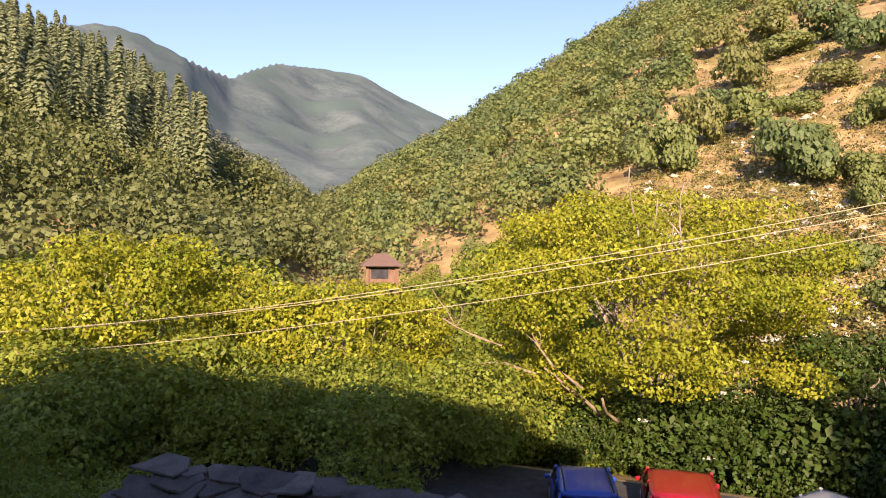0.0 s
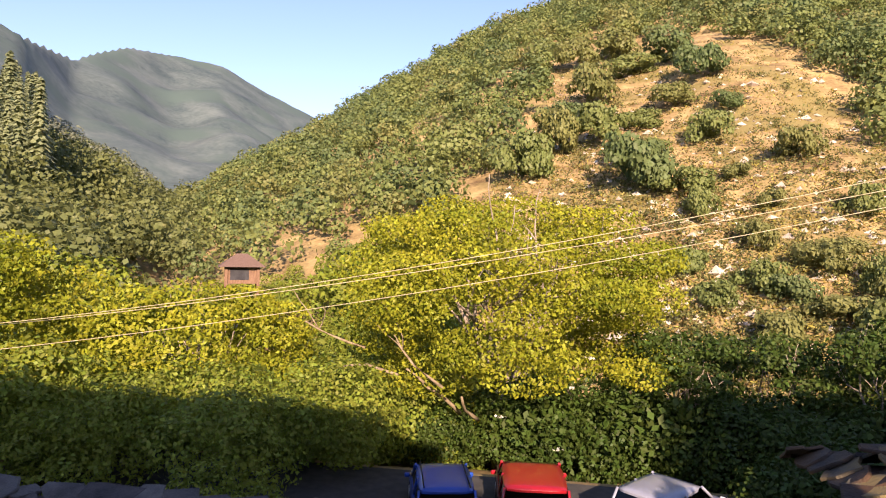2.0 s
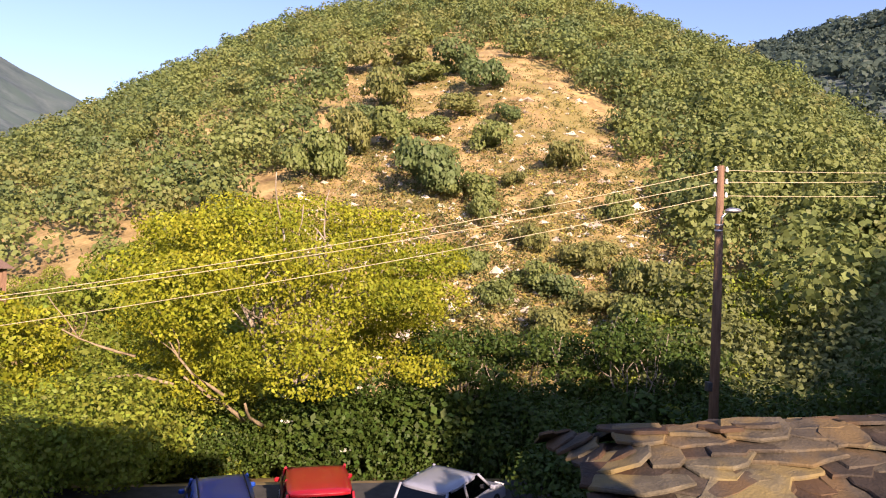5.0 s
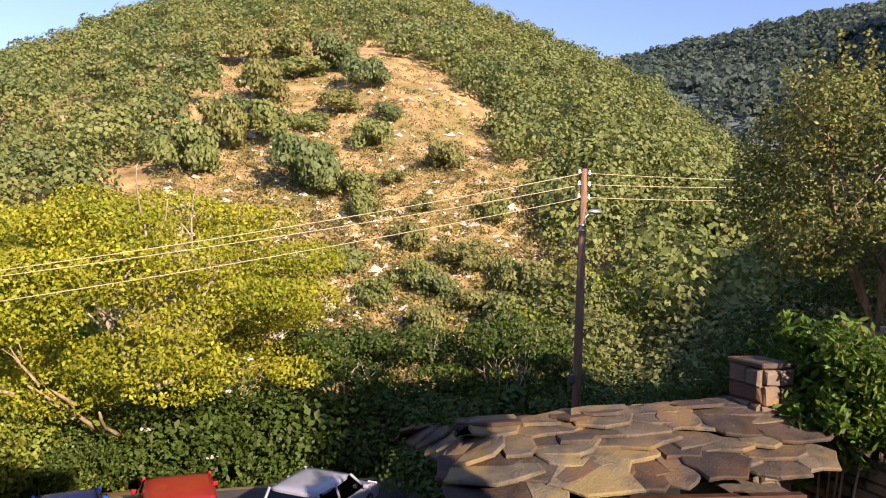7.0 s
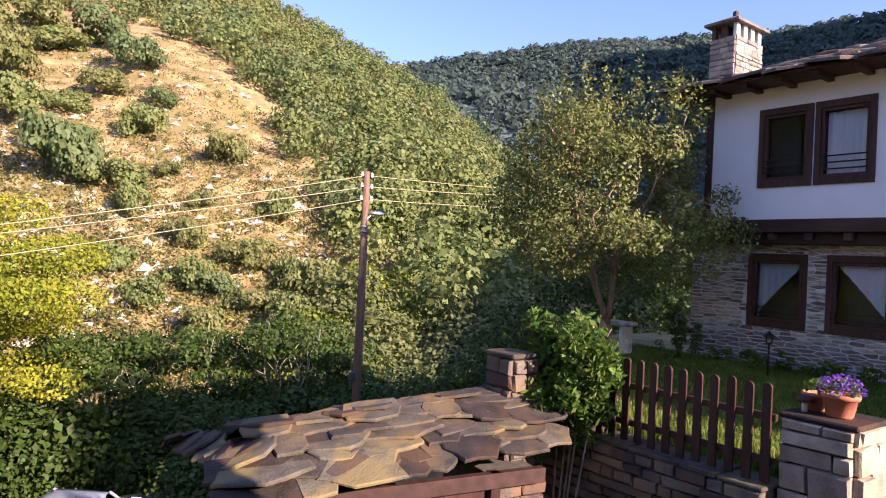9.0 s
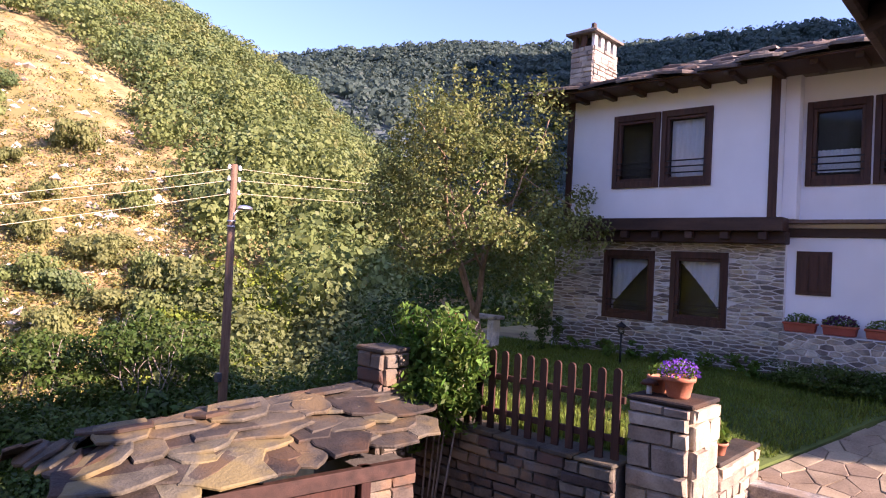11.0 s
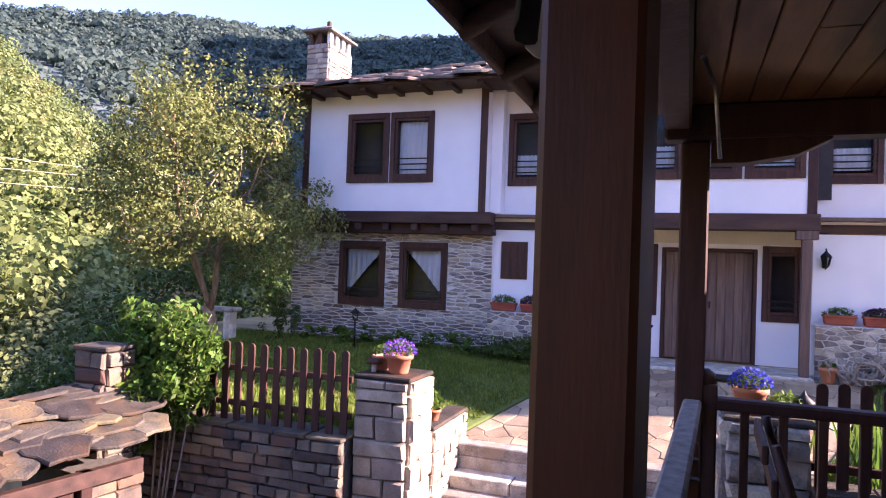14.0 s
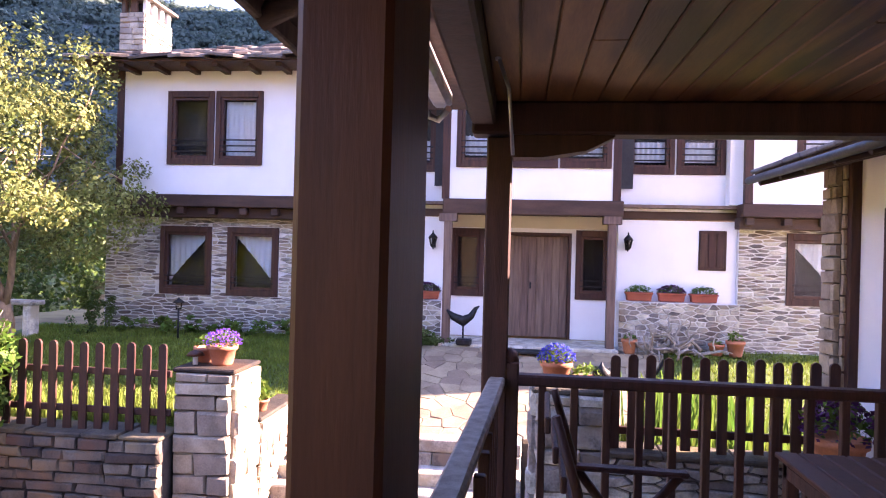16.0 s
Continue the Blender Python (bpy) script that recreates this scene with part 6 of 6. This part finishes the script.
# ---- chair and table on the veranda ----
def armchair(x, y, turn):
    """A dark timber armchair with slatted back and crossed legs."""
    t = thing("armchair", "dark timber folding armchair with slatted back", "chair", pose(x, y, 0, 0, 0, turn))
    part("seat", box(-0.24, 0.24, -0.23, 0.25, 0.41, 0.45, 0.012), DARK_WOOD, t)
    for s in (-0.27, 0.27):
        part("back_post", tube([(s, -0.22, 0.4), (s, -0.27, 0.72), (s, -0.36, 1.02)], [0.024, 0.022, 0.018], 8), DARK_WOOD, t)
        part("armrest", box(s - 0.035, s + 0.035, -0.27, 0.28, 0.64, 0.665, 0.01), DARK_WOOD, t)
        part("leg", tube([(s, 0.26, 0.0), (s, -0.02, 0.36), (s, -0.24, 0.64)], 0.022, 8), DARK_WOOD, t)
        part("leg", tube([(s, -0.28, 0.0), (s, 0.0, 0.36), (s, 0.24, 0.64)], 0.022, 8), DARK_WOOD, t)
    for k in range(4):
        z = 0.58 + k * 0.12
        part("back_slat", box(-0.26, 0.26, -0.30 - k * 0.035, -0.275 - k * 0.035, z, z + 0.07, 0.006), DARK_WOOD, t)
    return t


armchair(5.0, -6.55, 178)
table = thing("table", "brown slatted timber table", "table", pose(5.2, -7.75, 0))
for k in range(8):
    part("board", box(-0.62, 0.28, -0.42 + k * 0.112 - 0.02, -0.42 + k * 0.112 + 0.085, 0.70, 0.725, 0.005), POST_WOOD, table)
for sx in (-0.55, 0.2):
    for sy in (-0.36, 0.4):
        part("leg", box(sx - 0.03, sx + 0.03, sy - 0.03, sy + 0.03, 0, 0.7, 0.006), DARK_WOOD, table)
part("apron", box(-0.56, 0.22, -0.38, 0.43, 0.62, 0.69, 0.006), DARK_WOOD, table)

# ---- the wing to the south ----
wing = thing("house_wing", "white walled wing with stone corner, dark timbers and grey gutter", "house", pose(6.98, -8.66, 0.286) @ Matrix.Diagonal((0.83, 0.83, 0.83, 1)))
part("wall", box(-1.6, 1.4, -2.8, -0.3, -2.5, 2.76), PLASTER, wing, "white plaster wall")
quoin = part("stone_corner", box(1.4, 1.75, -2.8, -0.16, -2.5, 2.72), MORTAR, wing, "rubble stone corner")
lay_stones(quoin, facing(1.4, -0.175, -0.4, "+y") @ Matrix.Translation((-0.35, 0, 0)), stone_rows(0.35, 3.1, (0.12, 0.22), (0.16, 0.3), 61), PILLAR_STONES, 0.08, 61)
lay_stones(quoin, facing(1.415, -0.16, -0.4, "-x"), stone_rows(0.3, 3.1, (0.12, 0.22), (0.16, 0.3), 62), PILLAR_STONES, 0.08, 62)
part("post", box(1.28, 1.4, -0.34, -0.2, -0.4, 2.74, 0.01), DARK_WOOD, wing)
part("door_frame", box(0.62, 0.74, -0.36, -0.24, -0.4, 2.2, 0.01), DARK_WOOD, wing)
part("door_frame", box(-0.3, 0.74, -0.36, -0.24, 2.1, 2.2, 0.01), DARK_WOOD, wing)
part("door", box(-0.2, 0.62, -0.33, -0.28, -0.4, 2.1, 0.01), DOOR_WOOD, wing)
bm = bmesh.new()
wv = [bm.verts.new(p) for p in ((-1.8, 0.52, 2.58), (2.0, 0.52, 2.58), (2.0, -3.0, 3.5), (-1.8, -3.0, 3.5), (-1.8, 0.52, 2.66), (2.0, 0.52, 2.66), (2.0, -3.0, 3.58), (-1.8, -3.0, 3.58))]
for f in ((3, 2, 1, 0), (4, 5, 6, 7), (0, 1, 5, 4), (1, 2, 6, 5), (2, 3, 7, 6), (3, 0, 4, 7)):
    bm.faces.new([wv[k] for k in f])
part("roof", bm, BEAM_WOOD, wing)
part("gutter", tube([(-1.8, 0.58, 2.56), (2.02, 0.58, 2.58)], 0.045, 8), GUTTER, wing, "grey metal gutter")
wr_ = random.Random(71)
a = -1.8
while a < 2.0:
    wd = wr_.uniform(0.35, 0.6)
    part("eave_slab", box(a, a + wd - 0.01, 0.1, 0.56, 2.66, 2.70 + wr_.uniform(0, 0.02), 0.012), GREY_SLATE, wing)
    a += wd
for k in range(7):
    part("rafter", tube([(-1.7 + k * 0.6, 0.5, 2.55), (-1.7 + k * 0.6, -0.4, 2.78)], 0.04, 6), BEAM_WOOD, wing)

# ---- lamps and ornaments ----
LAMP_GLASS = glass_material("lantern_glass", (0.85, 0.85, 0.8), 0.1)
for y, z in ((-4.39, 1.72), (-7.97, 1.76)):
    t = thing("wall_lantern", "black iron wall lantern with glass sides", "lantern", pose(14.5, y, z), "wall lanterns")
    part("backplate", box(-0.03, -0.005, -0.04, 0.04, 0.02, 0.2, 0.006), IRON, t)
    part("arm", tube([(-0.02, 0, 0.05), (-0.1, 0, 0.0), (-0.14, 0, 0.04)], 0.01, 6), IRON, t)
    part("body", lathe([(0.03, 0.03), (0.045, 0.05), (0.075, 0.19), (0.078, 0.2)], 6), LAMP_GLASS, t).location = (-0.14, 0, 0)
    for k in range(6):
        a = k * math.pi / 3
        part("bar", tube([(-0.14 + 0.046 * math.cos(a), 0.046 * math.sin(a), 0.05), (-0.14 + 0.078 * math.cos(a), 0.078 * math.sin(a), 0.2)], 0.007, 4), IRON, t)
    part("cap", lathe([(0.095, 0.2), (0.06, 0.25), (0.03, 0.28), (0.012, 0.31), (0.016, 0.33), (0.004, 0.35)], 8), IRON, t).location = (-0.14, 0, 0)
t = thing("garden_lamp", "short black garden lamp in the flower bed", "lamp", pose(13.4, 0.1, 0.0))
part("post", tube([(0, 0, -0.1), (0, 0, 0.52)], 0.018, 8), IRON, t)
part("head", lathe([(0.05, 0.5), (0.06, 0.6), (0.05, 0.62)], 10), LAMP_GLASS, t)
part("cap", lathe([(0.11, 0.62), (0.07, 0.66), (0.015, 0.7), (0.004, 0.73)], 12), IRON, t)
t = thing("solar_lamp", "small brown mushroom lamp on the stone pillar", "lamp", pose(8.95, -2.5, 0.36))
part("stem", tube([(0, 0, 0), (0, 0, 0.1)], 0.03, 8), CERAMIC, t)
part("cap", lathe([(0.1, 0.1), (0.07, 0.14), (0.02, 0.16)], 12), POST_WOOD, t)
t = thing("pillar_lantern", "round dark metal lantern on the shaded pillar", "lantern", pose(8.3, -6.8, 0.47))
part("base", lathe([(0.05, 0.0), (0.08, 0.02), (0.02, 0.05)], 10), IRON, t)
part("cage", lathe([(0.03, 0.05), (0.085, 0.09), (0.085, 0.13), (0.03, 0.17), (0.012, 0.2), (0.004, 0.22)], 10), IRON, t)
t = thing("bird_ornament", "dark metal bird ornament on a stand by the porch", "ornament", pose(13.75, -5.05, 0.02))
part("stand", tube([(0, 0, 0.0), (0, 0, 0.35)], [0.02, 0.015], 8), IRON, t)
part("foot", box(-0.1, 0.1, -0.16, 0.12, 0.0, 0.12, 0.03), IRON, t)
part("body", tube([(0, 0.3, 0.62), (0, 0.18, 0.5), (0, 0.0, 0.42), (0, -0.14, 0.52), (0, -0.22, 0.66), (0, -0.28, 0.7)], [0.015, 0.07, 0.1, 0.06, 0.035, 0.012], 8), IRON, t)
t = tagged(new("doormat", finish(box(13.35, 13.65, -6.65, -5.9, -0.03, 0.012, 0.006), "doormat", RUBBER)), "dark doormat on the path before the porch", "doormat")
t.matrix_world = pose(0, 0, 0.0)
drift = thing("driftwood_pile", "heap of pale grey driftwood roots by the wall", "driftwood", pose(13.75, -8.7, 0.0))
dr = np.random.default_rng(5)
for k in range(26):
    bm, tips = bmesh.new(), []
    s = (dr.normal(0, 0.08), dr.uniform(-0.5, 0.5), dr.uniform(0.02, 0.1))
    limb(dr, s, (dr.normal(0, 0.5), dr.normal(0, 1), dr.uniform(0.1, 0.9)), dr.uniform(0.3, 0.55), 0.036, bm, tips, 1, 0.7, 0.0, 0.008)
    part("root", bm, GREY_WOOD, drift)
t = thing("stone_bench", "grey stone bench under the pear tree", "bench", pose(13.2, 3.1, 0.0))
part("slab", box(-0.2, 0.2, -0.4, 0.4, 0.5, 0.58, 0.02), STONE, t)
part("leg", box(-0.15, 0.15, -0.32, -0.2, -0.2, 0.5, 0.02), STONE, t)
part("leg", box(-0.15, 0.15, 0.2, 0.32, -0.2, 0.5, 0.02), STONE, t)
picket_fence(12.9, 3.6, 4.9, 8, -0.5, 1.0, (0.2, 0.65), "brown wooden fence at the garden's edge")

# ---- pole, street lamp, wires ----
PX, PY = 12.2, 11.6
pz = float(land(PX, PY))
pole = thing("utility_pole", "brown wooden utility pole with insulators and street lamp", "utility pole", pose(PX, PY, 0))
part("pole", tube([(0.06, 0, pz - 0.3), (0.03, 0, 0.0), (0, 0, 4.1)], [0.15, 0.125, 0.095], 12), POLE_WOOD, pole)
for z, s in ((3.95, 1), (3.62, -1), (3.25, 1)):
    part("cross_bolt", tube([(-0.16, -0.05, z), (0.18, 0.05, z)], 0.014, 6), IRON, pole)
    for q in (-0.15, 0.18):
        part("insulator", lathe([(0.02, -0.02), (0.045, 0.0), (0.05, 0.05), (0.03, 0.07), (0.042, 0.1), (0.02, 0.13)], 10), CERAMIC, pole).location = (q, 0, z)
part("antenna", tube([(0.0, 0, 4.08), (0.06, 0, 4.35)], 0.01, 5), IRON, pole)
lamp = part("street_lamp", tube([(0.0, -0.08, 2.45), (0.02, -0.12, 2.7), (0.14, -0.16, 2.84)], 0.03, 8), STEEL, pole, "grey street lamp with curved arm")
bm = bmesh.new()
bmesh.ops.create_uvsphere(bm, u_segments=16, v_segments=10, radius=1.0)
for v in bm.verts:
    v.co = Vector((0.3 + v.co.x * 0.25, -0.18 + v.co.y * 0.13, 2.86 + v.co.z * (0.1 if v.co.z > 0 else 0.05)))
for f in bm.faces:
    f.smooth = True
part("lamp_head", bm, STEEL, lamp)
for z in (2.45, 2.3):
    part("clamp", tube([(0, 0, z), (0, 0, z + 0.05)], 0.12, 12), STEEL, lamp)
part("meter_box", box(-0.22, -0.08, -0.12, 0.06, -2.05, -1.8, 0.01), GUTTER, pole)
for name_, pts_ in (("a", [(-21.7, -2.1), (-8.85, -0.32), (2.26, 1.53), (12.2, 3.98)]), ("b", [(-21.7, -2.14), (-8.85, -0.4), (2.26, 1.36), (12.2, 3.65)]), ("c", [(-21.7, -2.96), (-8.85, -1.03), (2.29, 0.85), (12.2, 3.28)])):
    co = np.polyfit([p[0] for p in pts_], [p[1] for p in pts_], 2)
    fix = pts_[-1][1] - np.polyval(co, 12.2)
    xs_ = np.linspace(-38, 12.2, 36)
    line = [(x, PY + (0.0 if name_ != "b" else 0.12), float(np.polyval(co, x) + fix * (x + 38) / 50.2)) for x in xs_]
    tagged(new("power_line", finish(tube(line, 0.0105, 5), "power_line", WIRE)), "sunlit overhead wire strung to the wooden pole", "wire", "overhead wires")
for z0, z1, z2 in ((3.98, 4.95, 7.0), (3.65, 4.83, 6.8), (3.28, 4.15, 6.0)):
    line = []
    for k in range(20):
        u = k / 19
        line.append((12.2 + 28 * u, 11.6 + 11.0 * u, z0 + (z2 - z0) * u - 1.0 * u * (1 - u)))
    tagged(new("power_line", finish(tube(line, 0.01, 5), "power_line", WIRE)), "overhead wire leading into the side valley", "wire", "overhead wires")

# ---- parked cars on the road below ----
road = structure("road", box(-16, 9.0, 9.6, 16.9, -6.75, -6.3, 0.02), material("asphalt", (0.035, 0.035, 0.036), (0.07, 0.068, 0.065), 3, 0.9, 0.5, 40), "narrow worn asphalt road with parked cars", "road")
CAR_GLASS = glass_material("car_glass", (0.03, 0.035, 0.04), 0.03)


def car(x, y, turn, col, label, length=4.0, width=1.66, height=1.5, rear=0.25, rails=False):
    """A small car: body, cabin, windows, wheels, lights, mirrors."""
    t = thing("car", label, "car", pose(x, y, -6.3, 0, 0, turn), "parked cars")
    L, W = length / 2, width / 2
    body = bmesh.new()
    prof = [(-L, 0.32), (-L + 0.04, 0.85), (-L + 0.25, 0.93), (L * 0.45, 0.93), (L - 0.3, 0.78), (L, 0.6), (L, 0.3)]
    sides = [[body.verts.new((s * (W if z < 0.9 else W - 0.04), yy, z)) for yy, z in prof] for s in (-1, 1)]
    for k in range(len(prof) - 1):
        body.faces.new((sides[0][k], sides[1][k], sides[1][k + 1], sides[0][k + 1]))
    body.faces.new(sides[0])
    body.faces.new(sides[1][::-1])
    body.faces.new((sides[0][-1], sides[1][-1], sides[1][0], sides[0][0]))
    bmesh.ops.bevel(body, geom=list(body.edges), offset=0.05, segments=2, affect="EDGES")
    part("body", body, col, t)
    y0, y1, y2, y3 = -L + 0.12, -L + 0.12 + rear, L * 0.1, L * 0.48
    cab = bmesh.new()
    low = [cab.verts.new((s * (W - 0.05), yy, 0.9)) for s, yy in ((-1, y0), (1, y0), (1, y3), (-1, y3))]
    top = [cab.verts.new((s * (W - 0.13), yy, height - 0.03)) for s, yy in ((-1, y1), (1, y1), (1, y2), (-1, y2))]
    for k in range(4):
        cab.faces.new((low[k], low[(k + 1) % 4], top[(k + 1) % 4], top[k]))
    part("glazing", cab, CAR_GLASS, t, "dark glazed cabin")
    rf = box(-1, 1, -1, 1, -1, 1, 0.0)
    bmesh.ops.subdivide_edges(rf, edges=list(rf.edges), cuts=7, use_grid_fill=True)
    for v in rf.verts:
        u, q, top = v.co.x, v.co.y, v.co.z > 0
        v.co = Vector((u * (W - 0.1) * (1 - 0.09 * q ** 4), (y1 + y2) / 2 + q * ((y2 - y1) / 2 + 0.08) * (1 - 0.06 * u ** 4), height - 0.07 + 0.035 * v.co.z + 0.07 * (1 - u ** 4) * (1 - q ** 4)))
    for f in rf.faces:
        f.smooth = True
    part("roof", rf, col, t)
    for s in (-1, 1):
        for (a0, a1, b0, b1) in ((y0, 0.9, y1, height - 0.03), (y3, 0.9, y2, height - 0.03), ((y0 + y3) / 2, 0.9, (y1 + y2) / 2, height - 0.03)):
            part("pillar", tube([(s * (W - 0.05), a0, a1), (s * (W - 0.12), b0, b1)], 0.04, 6), col, t)
        part("mirror", box(s * (W + 0.1) - 0.08, s * (W + 0.1) + 0.08, y3 - 0.25, y3 - 0.15, 0.92, 1.05, 0.03), col, t)
        part("headlight", box(s * (W - 0.25) - 0.16, s * (W - 0.25) + 0.16, L - 0.06, L + 0.012, 0.56, 0.7, 0.02), CERAMIC, t)
        part("tail_light", box(s * (W - 0.12) - 0.08, s * (W - 0.12) + 0.08, -L - 0.012, -L + 0.06, 0.6, 0.85, 0.02), TERRACOTTA, t)
        if rails:
            part("roof_rail", tube([(s * (W - 0.24), y1, height + 0.045), (s * (W - 0.24), y2, height + 0.045)], 0.02, 6), RUBBER, t)
        for yy in (-L * 0.62, L * 0.62):
            wheel = part("wheel", tube([(s * (W - 0.19), yy, 0.31), (s * (W + 0.01), yy, 0.31)], 0.31, 20), RUBBER, t)
            part("rim", tube([(s * (W - 0.02), yy, 0.31), (s * (W + 0.02), yy, 0.31)], 0.19, 14), STEEL, wheel)
    part("bumper", box(-W + 0.02, W - 0.02, L - 0.08, L + 0.05, 0.3, 0.48, 0.03), RUBBER, t)
    return t


car(-0.97, 13.2, 14, car_paint("blue_paint", (0.012, 0.06, 0.36)), "bright blue estate car with roof rails parked on the road", 4.1, 1.68, 1.52, 0.15, True)
car(1.53, 13.85, 6, car_paint("red_paint", (0.30, 0.008, 0.012)), "dark red hatchback parked on the road", 4.2, 1.9, 1.55, 0.12)
car(5.4, 13.6, -38, car_paint("silver_paint", (0.27, 0.29, 0.36)), "silver grey hatchback parked on the road", 4.0, 1.7, 1.5, 0.3)

# ---- small timber hut and roofs up the valley ----
hz = float(land(-22.3, 44.2))
hut = thing("timber_hut", "small brown timber hut on posts with a pale slab roof", "hut", pose(-22.3, 44.2, 0, 0, 0, 28))
for sx in (-1.2, 1.2):
    for sy in (-1.0, 1.0):
        part("post", box(sx - 0.12, sx + 0.12, sy - 0.12, sy + 0.12, hz - 0.3, -0.9, 0.01), POLE_WOOD, hut)
part("cabin", box(-1.15, 1.15, -0.95, 0.95, -2.2, -0.75), POLE_WOOD, hut, "brown boarded cabin")
# dark sheet on the solid cabin, painted as a shaded opening
part("opening_dark_sheet", box(-0.9, 0.5, -0.97, -0.94, -1.9, -1.0, 0), UNLIT_DARK, hut)
bm = bmesh.new()
rv_ = [bm.verts.new(p) for p in ((-1.8, -1.6, -0.86), (1.8, -1.6, -0.86), (1.8, 1.6, -0.86), (-1.8, 1.6, -0.86), (-0.4, 0, 0.15), (0.4, 0, 0.15))]
for f in ((0, 1, 5, 4), (1, 2, 5), (2, 3, 4, 5), (3, 0, 4), (3, 2, 1, 0)):
    bm.faces.new([rv_[k] for k in f])
part("roof", bm, DOOR_WOOD, hut, "pale slab roof")
